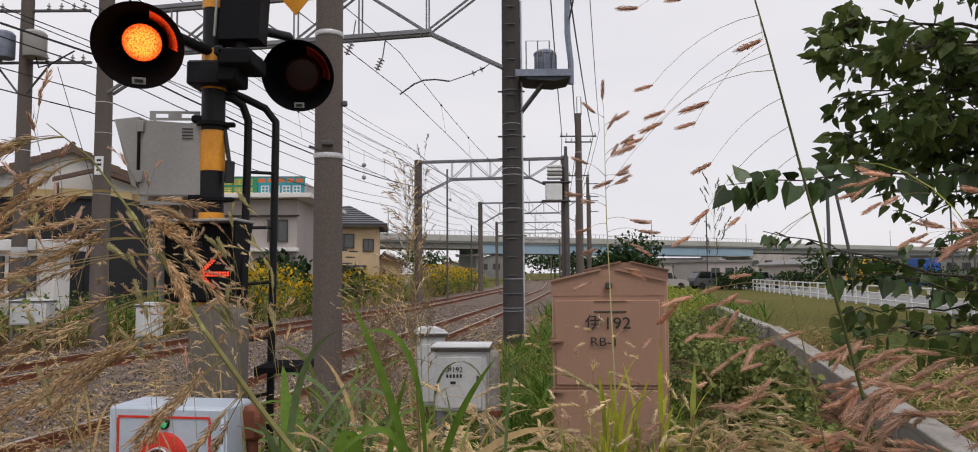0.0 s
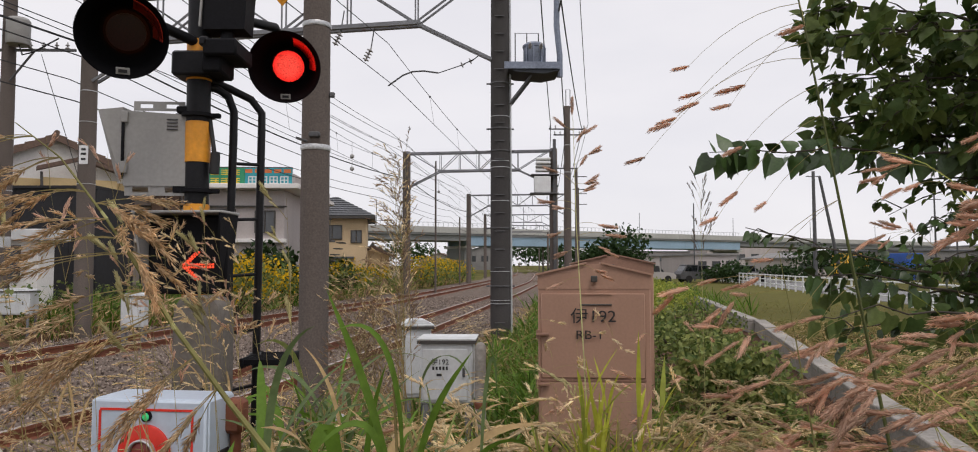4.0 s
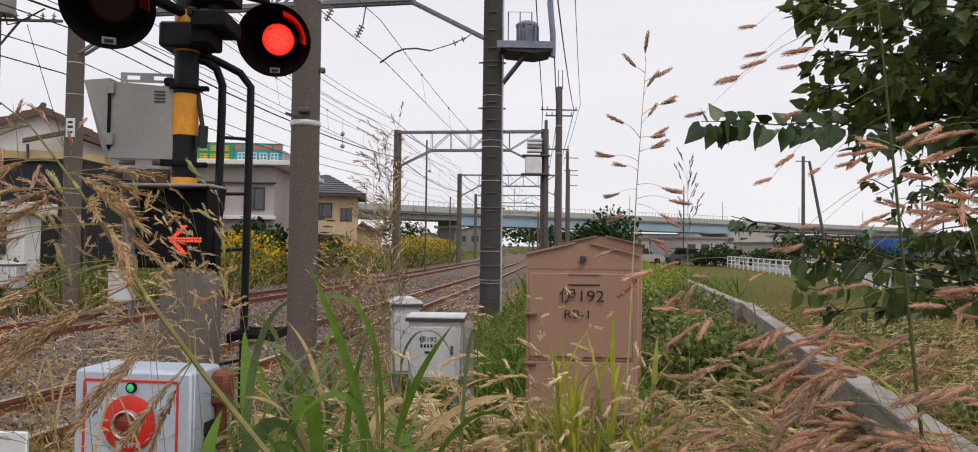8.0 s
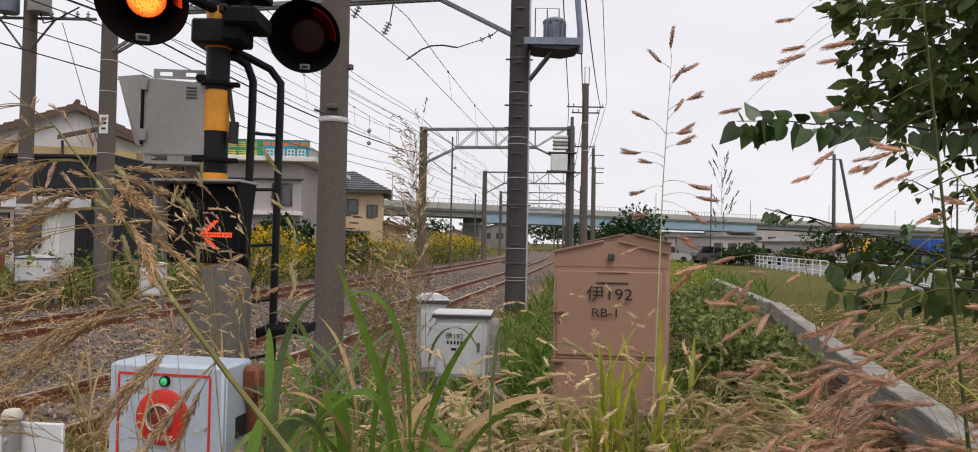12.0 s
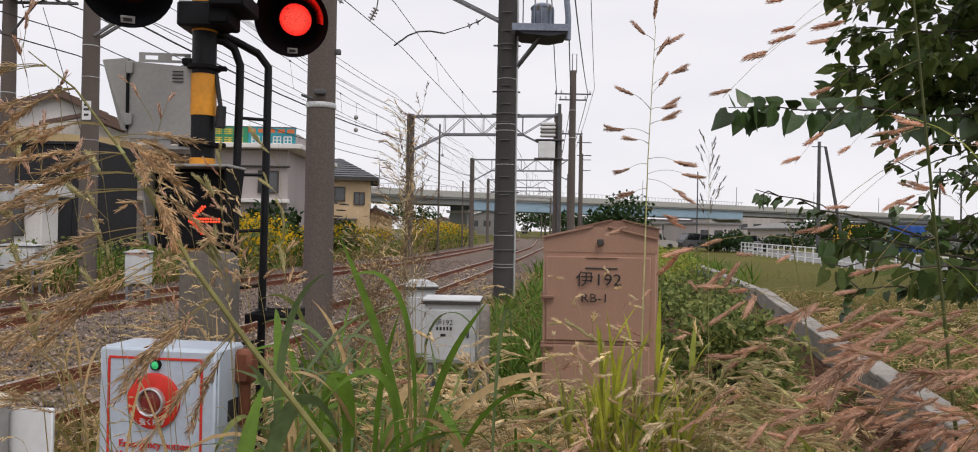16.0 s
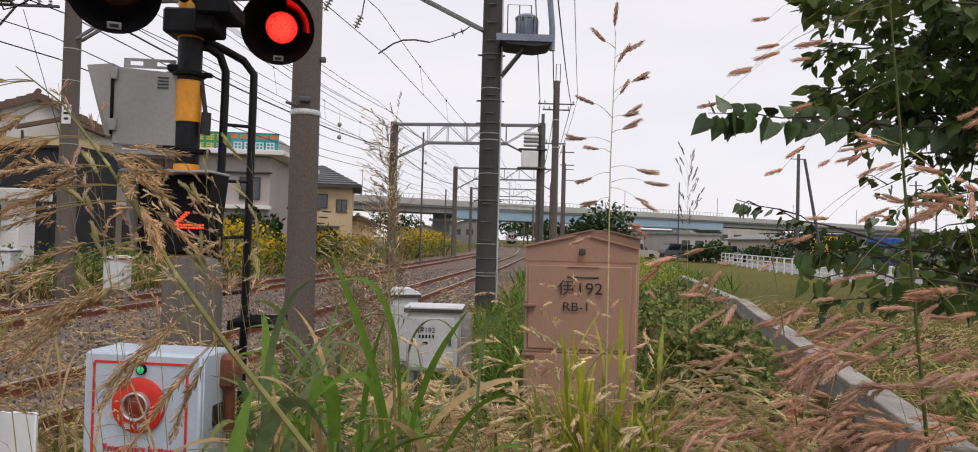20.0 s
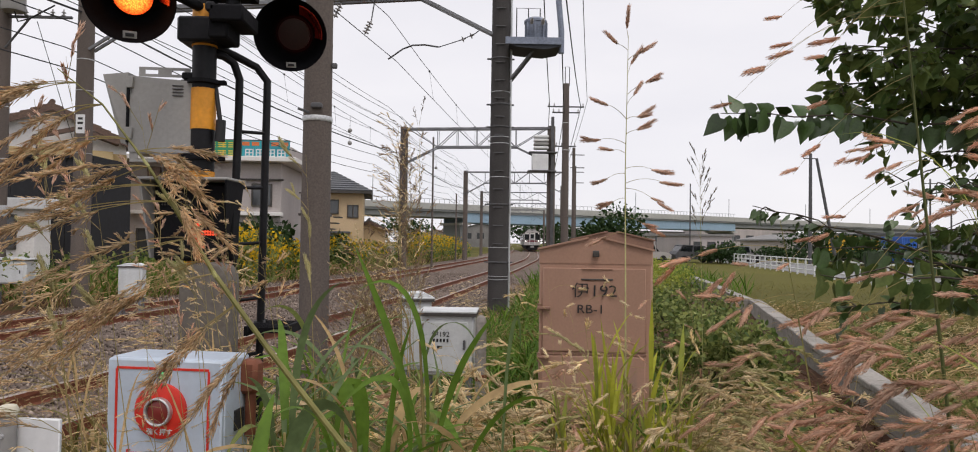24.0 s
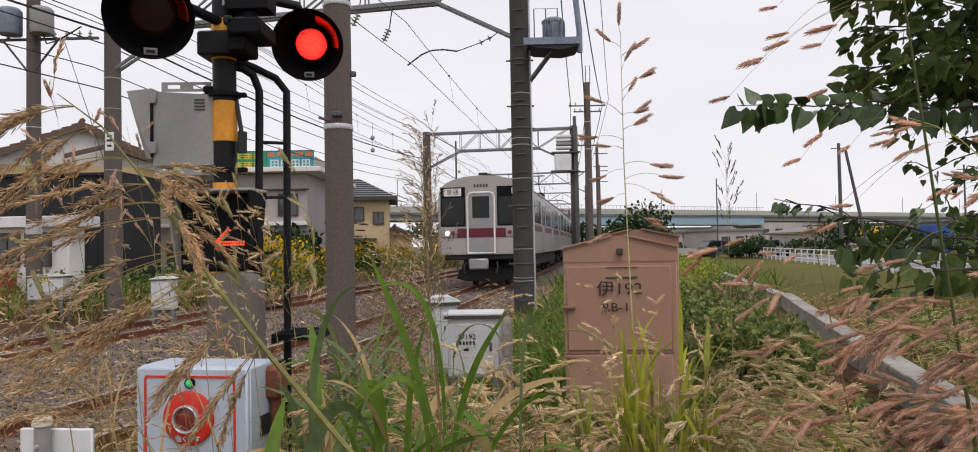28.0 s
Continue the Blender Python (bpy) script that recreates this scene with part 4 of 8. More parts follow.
def warning_lamp(at, aim, lit, label, r=0.2):
    """A lamp: conical hood, housing and a round face that turns over between its lit and its dark side."""
    m = look(at, aim) @ Matrix.Rotation(radians(180), 4, "Y")
    l = thing("warning_lamp", label, "warning lamp", m, "lamps of the crossing signal")
    b = Mesh()
    k = r / 0.2
    b.lathe([(0.105 * k, -0.02), (0.108 * k, -0.03), (0.15 * k, 0.0), (0.19 * k, 0.17), (0.2 * k, 0.2), (0.196 * k, 0.2), (0.182 * k, 0.165), (0.142 * k, 0.02), (0.104 * k, -0.015)], 40)
    b.f, b.k = b.f[:-2], b.k[:-2]
    part("hood", b, M_HOOD, l, "black conical hood")
    # added curved strip standing in for the face's red reflection on the hood wall
    b = Mesh()
    ring = []
    for i in range(9):
        a0, a1 = radians(-6 + i * 9), radians(-6 + (i + 1) * 9)
        for ra, rb in ((0.118, 0.166),):
            v = [(r * k * math.cos(a), r * k * math.sin(a), z) for a in (a0, a1) for r, z in ((ra, 0.006), (rb, 0.14), (rb + 0.004, 0.14), (ra + 0.004, 0.006))]
            ring += v[:4] if i < 8 else v
    b.add(ring, [(4 * i + j, 4 * i + (j + 1) % 4, 4 * i + 4 + (j + 1) % 4, 4 * i + 4 + j) for i in range(9) for j in range(4)] + [(0, 1, 2, 3), (39, 38, 37, 36)])
    part("visor", b, M_REDSHEEN, l)
    b = Mesh()
    b.lathe([(0.06 * k, -0.17), (0.1 * k, -0.16), (0.115 * k, -0.12), (0.115 * k, -0.02), (0.104 * k, -0.02)], 32)
    part("housing", b, M_MATTBLACK, l)
    b = Mesh()
    n, rr = 32, 0.09 * k
    for zz, slot in ((0.006, 0), (-0.006, 1)):
        b.slot = slot
        b.add([(rr * math.cos(2 * math.pi * i / n), rr * math.sin(2 * math.pi * i / n), zz) for i in range(n)] + [(0, 0, zz * 2.2)], [(i, (i + 1) % n, n) for i in range(n)])
    b.slot = 1
    b.add([(rr * math.cos(2 * math.pi * i / n), rr * math.sin(2 * math.pi * i / n), zz) for zz in (0.006, -0.006) for i in range(n)], [(i, (i + 1) % n, n + (i + 1) % n, n + i) for i in range(n)])
    face = part("lamp_face", b, [lit, M_LAMPOFF], l, "round diode face", m=Matrix.Translation((0, 0, 0.005)))
    st = Mesh()
    st.box((0, -0.165 * k, 0.16), (0.055, 0.03, 0.004), 0.001, Matrix.Rotation(radians(0), 4, "X"))
    part("sticker", st, M_GREYBOX, l, m=Matrix.Translation((0, 0, 0.02)))
    st = Mesh()
    st.box((0, -0.165 * k, 0.1835), (0.035, 0.014, 0.003))
    part("writing", st, M_PRINT, l)
    return face


FACE_L = warning_lamp((-1.545, 3.2, 2.522), (-0.28, 0, 1.2), M_LAMP_ORANGE, "black hooded warning lamp flashing orange", 0.183)
FACE_R = warning_lamp((-1.085, 4.2, 2.65), (-0.5, 0, 1.35), M_LAMP_RED, "black hooded warning lamp flashing red")


def signal_box():
    """The grey cabinet clamped to the mast."""
    g = thing("signal_cabinet", "grey sheet steel cabinet clamped to the crossing mast", "cabinet", Matrix.Translation((-1.625, 3.76, 1.9)) @ Matrix.Rotation(radians(4), 4, "Z"))
    b = Mesh()
    b.prism([(-0.165, -0.015), (0.15, -0.015), (0.15, 0.355), (-0.165, 0.375)], -0.06, 0.17)
    part("body", b, M_GREYBOX, g)
    b = Mesh()
    b.add([(-0.17, -0.065, 0.02), (-0.17, 0.18, 0.02), (-0.17, 0.18, 0.4), (-0.17, -0.065, 0.39), (-0.205, -0.05, 0.03), (-0.205, 0.17, 0.03), (-0.292, 0.19, 0.385), (-0.292, -0.07, 0.375)],
          [(0, 1, 2, 3), (4, 5, 6, 7), (0, 4, 7, 3), (1, 2, 6, 5), (3, 7, 6, 2), (0, 1, 5, 4)])
    part("door_hood", b, M_GREYBOX, g, "flared grey door hood")
    b = Mesh()
    b.box((-0.168, -0.067, 0.2), (0.014, 0.012, 0.34), 0.003)
    part("door_gap", b, M_MATTBLACK, g)
    for z in (0.08, 0.34):
        b = Mesh()
        b.box((-0.16, -0.07, z), (0.035, 0.016, 0.06), 0.003)
        part("hinge", b, M_GREYBOX, g)
    for x0, z0, w, h in ((-0.02, 0.415, 0.26, 0.05), (0.0, -0.035, 0.32, 0.06)):
        # a lug plate with two slots
        b = Mesh()
        b.box((x0, 0.0, z0 + h * 0.36), (w, 0.006, h * 0.28))
        b.box((x0, 0.0, z0 - h * 0.36), (w, 0.006, h * 0.28))
        for dx, dw in ((-w * 0.44, w * 0.12), (0, w * 0.26), (w * 0.44, w * 0.12)):
            b.box((x0 + dx, 0.0, z0), (dw, 0.006, h * 0.44))
        part("lug_plate", b, M_GREYBOX, g, m=Matrix.Translation((0, -0.05 if z0 < 0.2 else 0.02, 0)), smooth=False)
    for i in range(4):
        b = Mesh()
        b.box((0.075, -0.063, 0.33 - i * 0.017), (0.055, 0.008, 0.006), 0.002)
        part("louvre", b, M_DARKSTEEL, g)
    part("mast_clamp", Mesh().box((0.15, 0.0, 0.385), (0.12, 0.12, 0.035), 0.006), M_MATTBLACK, g)
    part("mast_clamp", Mesh().box((0.15, 0.0, -0.03), (0.14, 0.12, 0.04), 0.006), M_MATTBLACK, g)


signal_box()


def arrow_sign():
    """The direction indicator: a black box with diode arrows."""
    a = thing("direction_indicator", "black direction indicator box with a lit red arrow", "indicator", Matrix.Translation((-1.5, 3.58, 1.33)) @ Matrix.Rotation(radians(-4), 4, "Z"))
    b = Mesh()
    b.box((0.095, 0.05, 0.2), (0.4, 0.1, 0.39), 0.015)
    part("body", b, M_MATTBLACK, a)
    b = Mesh()
    b.box((0.09, 0.0, 0.405), (0.45, 0.22, 0.014), 0.004)
    part("hood_top", b, M_GREYBOX, a, "grey hood plate")
    b = Mesh()
    b.add([(-0.125, -0.11, 0.4), (-0.125, 0.1, 0.4), (-0.11, 0.1, 0.02), (-0.11, -0.02, 0.02), (-0.115, -0.11, 0.4), (-0.115, 0.1, 0.4), (-0.1, 0.1, 0.02), (-0.1, -0.02, 0.02)],
          [(0, 1, 2, 3), (4, 5, 6, 7), (0, 1, 5, 4), (1, 2, 6, 5), (2, 3, 7, 6), (3, 0, 4, 7)])
    part("hood_side", b, M_GREYBOX, a)
    b = Mesh()
    b.add([(0.31, -0.11, 0.4), (0.31, 0.1, 0.4), (0.27, 0.1, 0.02), (0.27, -0.02, 0.02), (0.3, -0.11, 0.4), (0.3, 0.1, 0.4), (0.262, 0.1, 0.02), (0.262, -0.02, 0.02)],
          [(0, 1, 2, 3), (4, 5, 6, 7), (0, 1, 5, 4), (1, 2, 6, 5), (2, 3, 7, 6), (3, 0, 4, 7)])
    part("hood_side", b, M_MATTBLACK, a)
    # diodes in the shape of an arrow
    dots = [(x * 0.0135, r * 0.0135) for x in range(0, 12) for r in (-0.5, 0.5)]
    dots += [(i * 0.0105 + j * 0.0135, sg * i * 0.0105 + sg * 0.003) for i in range(1, 7) for j in (0, 1) for sg in (1, -1)]
    b = Mesh()
    for x, z in dots:
        b.lathe([(0.0066, 0), (0.006, 0.004), (0.003, 0.006)], 6, Matrix.Translation((0.08 + x, -0.001, 0.145 + z)) @ Matrix.Rotation(radians(90), 4, "X"))
    part("lit_arrow", b, M_ARROW, a, "lit red diode arrow pointing along the track")
    b = Mesh()
    for x, z in dots:
        b.lathe([(0.005, 0), (0.004, 0.003), (0.002, 0.004)], 6, Matrix.Translation((0.09 - x, -0.001, 0.29 + z)) @ Matrix.Rotation(radians(90), 4, "X"))
    part("unlit_arrow", b, M_TRIM, a)


arrow_sign()

post = thing("concrete_post", "grey concrete post with a rounded top", "post", Matrix.Translation((-1.285, 3.5, 0)) @ Matrix.Diagonal((0.84, 1, 1.025, 1)))
b = Mesh()
b.prism([(-0.125, -0.1), (0.125, -0.1), (0.128, 1.18), (0.12, 1.25), (0.09, 1.285), (0.03, 1.3), (-0.04, 1.3), (-0.095, 1.285), (-0.122, 1.25), (-0.128, 1.18)], -0.1, 0.1)
part("shaft", b, M_POST, post)
b = Mesh()
b.box((0.05, -0.105, 0.86), (0.06, 0.03, 0.05), 0.01)
part("bolt_hole", b, M_MATTBLACK, post)

grate = thing("step_grating", "dark steel step grating behind the post", "grating", Matrix.Translation((-1.08, 3.9, 0.98)))
for i in range(9):
    b = Mesh()
    b.box((0, -0.16 + i * 0.04, 0), (0.2, 0.012, 0.03), 0.002)
    part("bar", b, M_MATTBLACK, grate)
b = Mesh()
for x in (-0.1, 0.1):
    b.box((x, 0, -0.005), (0.02, 0.36, 0.05), 0.003)
part("side_bar", b, M_MATTBLACK, grate)
b = Mesh()
b.box((-0.1, 0.06, 0.0), (0.06, 0.02, 0.05), 0.003)
part("support", b, M_DARKSTEEL, grate)

diamond = thing("diamond_sign", "yellow diamond warning sign with a dark rim", "sign", Matrix.Translation((-1.06, 3.95, 2.92)) @ Matrix.Rotation(radians(-6), 4, "Z"))
b = Mesh()
b.prism([(0, 0), (0.21, 0.24), (0, 0.48), (-0.21, 0.24)], 0, 0.006)
part("plate", b, M_YELLOW, diamond)
b = Mesh()
b.cone((0, 0.02, 0.2), (-0.35, -0.15, 0.2), 0.015, 0.015, 8)
part("bracket", b, M_BLACK, diamond)


def button_box():
    """The emergency button box on its post."""
    k = thing("emergency_button_box", "pale blue emergency button box with a red ring", "button box", Matrix.Translation((-0.755, 1.766, 0)) @ Matrix.Rotation(radians(-8.5), 4, "Z"))
    b = Mesh()
    b.box((0, 0.068, 0.902), (0.3, 0.13, 0.508), 0.007)
    part("body", b, M_PALE, k)
    b = Mesh()
    b.box((0, 0.003, 0.902), (0.296, 0.018, 0.504), 0.005)
    part("door", b, M_PALE, k)
    F = Matrix.Translation((0, -0.0065, 0))
    b = Mesh()
    x0, x1, z0, z1, w = -0.122, 0.115, 0.7, 1.132, 0.0055
    for c, s in ((((x0 + x1) / 2, 0, z1), (x1 - x0, 0.003, w)), (((x0 + x1) / 2, 0, z0), (x1 - x0, 0.003, w)), ((x0, 0, (z0 + z1) / 2), (w, 0.003, z1 - z0 - w)), ((x1, 0, (z0 + z1) / 2), (w, 0.003, z1 - z0 - w))):
        b.box(c, s)
    part("red_border", b, M_RED, k, smooth=False, m=F)
    up = Matrix.Rotation(radians(90), 4, "X")
    b = Mesh()
    b.lathe([(0.066, -0.002), (0.066, 0.006), (0.063, 0.008), (0.034, 0.008), (0.034, -0.002)], 48)
    part("red_ring", b, M_RED, k, m=Matrix.Translation((-0.004, -0.0075, 1.032)) @ up)
    b = Mesh()
    b.lathe([(0.034, -0.002), (0.034, 0.02), (0.0315, 0.022), (0.0285, 0.02), (0.0285, -0.002)], 40)
    part("button_collar", b, M_SILVER, k, m=Matrix.Translation((-0.004, -0.0075, 1.032)) @ up)
    b = Mesh()
    b.lathe([(0.0285, -0.002), (0.0285, 0.012), (0.022, 0.016), (0.001, 0.0175)], 32)
    part("push_button", b, M_DARKRED, k, "dark red push button", m=Matrix.Translation((-0.004, -0.0075, 1.032)) @ up)
    b = Mesh()
    b.lathe([(0.0125, -0.002), (0.0125, 0.006), (0.0098, 0.0075), (0.0098, -0.002)], 24)
    part("lamp_collar", b, M_MATTBLACK, k, m=Matrix.Translation((0, -0.0075, 1.117)) @ up)
    b = Mesh()
    b.lathe([(0.0096, -0.002), (0.0096, 0.006), (0.005, 0.009), (0.0005, 0.0095)], 20)
    part("ready_lamp", b, M_GREENLED, k, "green ready lamp", m=Matrix.Translation((0, -0.0075, 1.117)) @ up)
    lettering("writing", "強く押す", 0.0165, M_WHITE, k, Matrix.Translation((-0.002, -0.017, 0.983)) @ FACE)
    lettering("writing", "Emergency button", 0.0245, M_RED, k, Matrix.Translation((-0.002, -0.0085, 0.927)) @ FACE)
    lettering("writing", "非常ボタン", 0.046, M_RED, k, Matrix.Translation((0, -0.0085, 0.885)) @ FACE)
    bars("notice", [(0, 0.82, 0.16, 0.01), (0, 0.795, 0.18, 0.01), (0, 0.77, 0.17, 0.01)], M_PRINT, k, F)
    b = Mesh()
    b.box((0.152, 0.075, 1.0), (0.004, 0.045, 0.05))
    part("side_label", b, M_PRINT, k)
    b = Mesh()
    b.box((0.165, 0.11, 1.1), (0.05, 0.05, 0.085), 0.01)
    b.cone((0.165, 0.11, 1.06), (0.165, 0.11, 0.95), 0.014, 0.014, 10)
    part("rusty_clamp", b, M_RAIL, k, "rusty clamp with a conduit")
    b = Mesh()
    b.box((0.0, 0.12, 0.4), (0.09, 0.09, 1.0), 0.008)
    part("post", b, M_STEEL, k)


button_box()


def marker(x, y, top, w, turn):
    k = thing("white_marker", "white rectangular plate on a short grey post", "marker", Matrix.Translation((x, y, 0)) @ Matrix.Rotation(radians(turn), 4, "Z"))
    b = Mesh()
    b.box((0.0, 0, top - 0.185), (w, 0.012, 0.36), 0.003)
    part("plate", b, M_WHITE, k)
    b = Mesh()
    b.lathe([(0.019, -0.05), (0.019, top + 0.006)], 16, Matrix.Translation((-0.02, -0.026, 0)))
    part("post", b, M_GREYBOX, k)
    b = Mesh()
    b.lathe([(0.02, top + 0.007), (0.0235, top + 0.009), (0.0235, top + 0.02), (0.018, top + 0.03), (0.003, top + 0.034)], 16, Matrix.Translation((-0.02, -0.026, 0)))
    part("cap", b, M_CAP, k, "cream plastic cap")
    b = Mesh()
    b.cone((-0.02, -0.044, top - 0.04), (-0.02, -0.05, top - 0.04), 0.006, 0.005, 8)
    part("bolt", b, M_SILVER, k)


marker(-1.13, 1.83, 1.0, 0.2, -6)


def relay_cabinet(m, label, w=0.772, h=1.42, d=0.6, writing=True):
    """A tall sheet steel cabinet with a pitched top and two doors."""
    k = thing("relay_cabinet", label, "cabinet", m, "relay cabinets by the line")
    b = Mesh()
    b.box((0, d / 2, 0.66), (w, d, 1.38), 0.006)
    part("body", b, M_BROWN, k)
    b = Mesh()
    e = w / 2 + 0.003
    b.prism([(-e, 1.31), (e, 1.31), (e, h - 0.014), (0.05, h + 0.064), (-0.05, h + 0.064), (-e, h - 0.014)], -0.004, d * 0.32)
    part("gable", b, M_BROWN if writing else M_BROWN_DARK, k)
    b = Mesh()
    b.prism([(-e * 0.98, 1.33), (e * 0.98, 1.33), (e * 0.98, h - 0.022), (0.05, h + 0.052), (-0.05, h + 0.052), (-e * 0.98, h - 0.022)], d * 0.32 + 0.004, d + 0.05)
    part("roof", b, M_BROWN_DARK, k)
    for s in (1, -1):
        b = Mesh()
        b.prism([(s * 0.05, h + 0.0645), (s * (e + 0.014), h - 0.0175), (s * (e + 0.014), h - 0.005), (s * 0.05, h + 0.077)], -0.022, d * 0.2)
        part("roof_rim", b, M_BROWN if writing else M_BROWN_DARK, k)
    b = Mesh()
    b.box((-0.01, -0.008, 0.99), (w - 0.06, 0.02, 0.58), 0.006)
    part("upper_door", b, M_BROWN, k)
    b = Mesh()
    b.box((-0.01, -0.008, 0.37), (w - 0.06, 0.02, 0.6), 0.006)
    part("lower_door", b, M_BROWN, k)
    b = Mesh()
    b.box((-0.01, -0.006, 0.685), (w - 0.05, 0.012, 0.016), 0.002)
    part("door_gap", b, M_BROWN_DARK, k)
    for z in (1.0, 0.66, 0.2):
        b = Mesh()
        b.box((-w / 2 + 0.03, -0.03, z), (0.09, 0.045, 0.02), 0.004)
        b.cone((-w / 2 + 0.0, -0.03, z - 0.03), (-w / 2 + 0.0, -0.03, z + 0.03), 0.014, 0.014, 8)
        part("hinge", b, M_BROWN_DARK, k)
    b = Mesh()
    b.box((0, -0.03, h - 0.04), (0.045, 0.03, 0.045), 0.006)
    part("vent", b, M_TRIM, k)
    for z, mt in ((h - 0.145, M_WHITE), (h - 0.218, M_TRIM)):
        b = Mesh()
        b.box((0.01, -0.02, z), (0.22, 0.014, 0.011), 0.003)
        part("handle_bar", b, mt if mt is M_TRIM else M_BROWN, k)
    b = Mesh()
    b.box((0, 0.1 + d * 0.4, -0.1), (w + 0.08, d + 0.1, 0.28), 0.015)
    part("plinth", b, M_WALL_CONC, k)
    if writing:
        lettering("writing", "伊192", 0.113, M_PRINT, k, Matrix.Translation((-0.008, -0.034, 1.12)) @ FACE, label="black stencilled characters", width=1.12)
        lettering("writing", "RB-1", 0.085, M_PRINT, k, Matrix.Translation((-0.034, -0.034, 0.995)) @ FACE, label="black stencilled characters", width=1.15)
    return k


relay_cabinet(Matrix.Translation((0.832, 4.98, 0)) @ Matrix.Rotation(radians(-5), 4, "Z"), "brown steel relay cabinet with black stencilled writing")
relay_cabinet(Matrix.Translation((1.32, 6.9, 0.08)) @ Matrix.Rotation(radians(-5), 4, "Z"), "second brown relay cabinet behind the first", writing=False, w=0.78)


def line_box(m, w, d, h, leg, label, writing=True):
    k = thing("line_box", label, "equipment box", m, "white boxes by the line")
    b = Mesh()
    b.box((0, d / 2, leg + h / 2), (w, d, h), 0.012)
    part("body", b, M_LINEBOX, k)
    b = Mesh()
    b.box((0, d / 2, leg + h + 0.008), (w + 0.05, d + 0.05, 0.014), 0.003)
    if not writing:
        b.prism([(-w / 2 - 0.01, leg + h + 0.016), (w / 2 + 0.01, leg + h + 0.016), (w * 0.28, leg + h + 0.05), (-w * 0.28, leg + h + 0.05)], 0.02, d)
    part("lid", b, M_LINEBOX, k)
    # dark band directly below the lid, all round the box
    b = Mesh()
    b.box((0, d / 2, leg + h - 0.0115), (w + 0.046, d + 0.046, 0.025), 0.002)
    part("lid_gap", b, M_TRIM, k)
    b = Mesh()
    b.box((-0.01, -0.006, leg + h * 0.46), (w * 0.84, 0.014, h * 0.8), 0.004)
    part("door", b, M_LINEBOX, k)
    b = Mesh()
    b.box((w * 0.33, -0.02, leg + h * 0.5), (0.02, 0.02, 0.07), 0.004)
    part("latch", b, M_DARKSTEEL, k)
    for x in (-w / 2 + 0.04, w / 2 - 0.04):
        for y in (0.04, d - 0.04):
            b = Mesh()
            b.box((x, y, leg / 2 - 0.03), (0.045, 0.045, leg + 0.06), 0.004)
            part("leg", b, M_STEEL, k)
    if writing:
        lettering("writing", "伊192", 0.056, M_PRINT, k, Matrix.Translation((-0.05, -0.0155, leg + h * 0.66)) @ FACE)
        bars("writing", [(-0.1 + i * 0.026, leg + h * 0.565, 0.015, 0.026) for i in range(5)] + [(-0.055, leg + h * 0.46, 0.04, 0.02)], M_PRINT, k, Matrix.Translation((0, -0.0145, 0)))


line_box(Matrix.Translation((-0.212, 5.55, 0)) @ Matrix.Rotation(radians(-3), 4, "Z"), 0.405, 0.34, 0.48, 0.42, "white steel line box with black stencilled writing")
line_box(Matrix.Translation((-0.5, 6.35, 0)) @ Matrix.Rotation(radians(10), 4, "Z"), 0.24, 0.3, 0.62, 0.32, "narrow white line box with a pitched lid", False)
line_box(Matrix.Translation((-6.6, 13.9, 0)) @ Matrix.Rotation(radians(14), 4, "Z"), 0.42, 0.4, 0.6, 0.3, "white line box across the tracks", False)
line_box(Matrix.Translation((-9.75, 15.2, 0)) @ Matrix.Rotation(radians(6), 4, "Z"), 0.72, 0.4, 0.5, 0.45, "pale grey twin-door box at the pole", False)
line_box(Matrix.Translation((-0.575, 3.2, 0)) @ Matrix.Rotation(radians(14), 4, "Z"), 0.08, 0.1, 0.34, 0.42, "small white box among the weeds", False)
stake = thing("concrete_stake", "short weathered concrete stake beside the white box", "stake", Matrix.Translation((0.048, 5.5, 0)))
b = Mesh()
b.lathe([(0.042, -0.1), (0.042, 0.84), (0.036, 0.87), (0.02, 0.888), (0.001, 0.893)], 16)
part("shaft", b, M_WALL_CONC, stake)
b = Mesh()
b.lathe([(0.05, 0.4), (0.05, 0.44), (0.0425, 0.445), (0.0425, 0.395)], 16)
part("collar", b, M_RAIL, stake, "rusty collar")


# ---- buildings across the line ----
def window(parent, x, z, w, h, y=0.0):
    wn_ = Mesh()
    f = 0.06
    for c, s in (((x, y - 0.03, z + h / 2), (w + f, 0.08, f)), ((x, y - 0.03, z - h / 2), (w + f, 0.1, f)), ((x - w / 2, y - 0.03, z), (f, 0.08, h - f)), ((x + w / 2, y - 0.03, z), (f, 0.08, h - f)), ((x, y - 0.02, z), (f * 0.7, 0.06, h - f))):
        wn_.box(c, s, 0.006)
    fr = part("window", wn_, M_TRIM, parent)
    for s in (-1, 1):
        g = Mesh()
        g.box((x + s * w / 4, y - 0.012, z), (w / 2 - f, 0.015, h - f))
        part("pane", g, M_GLASS, fr)
    return fr


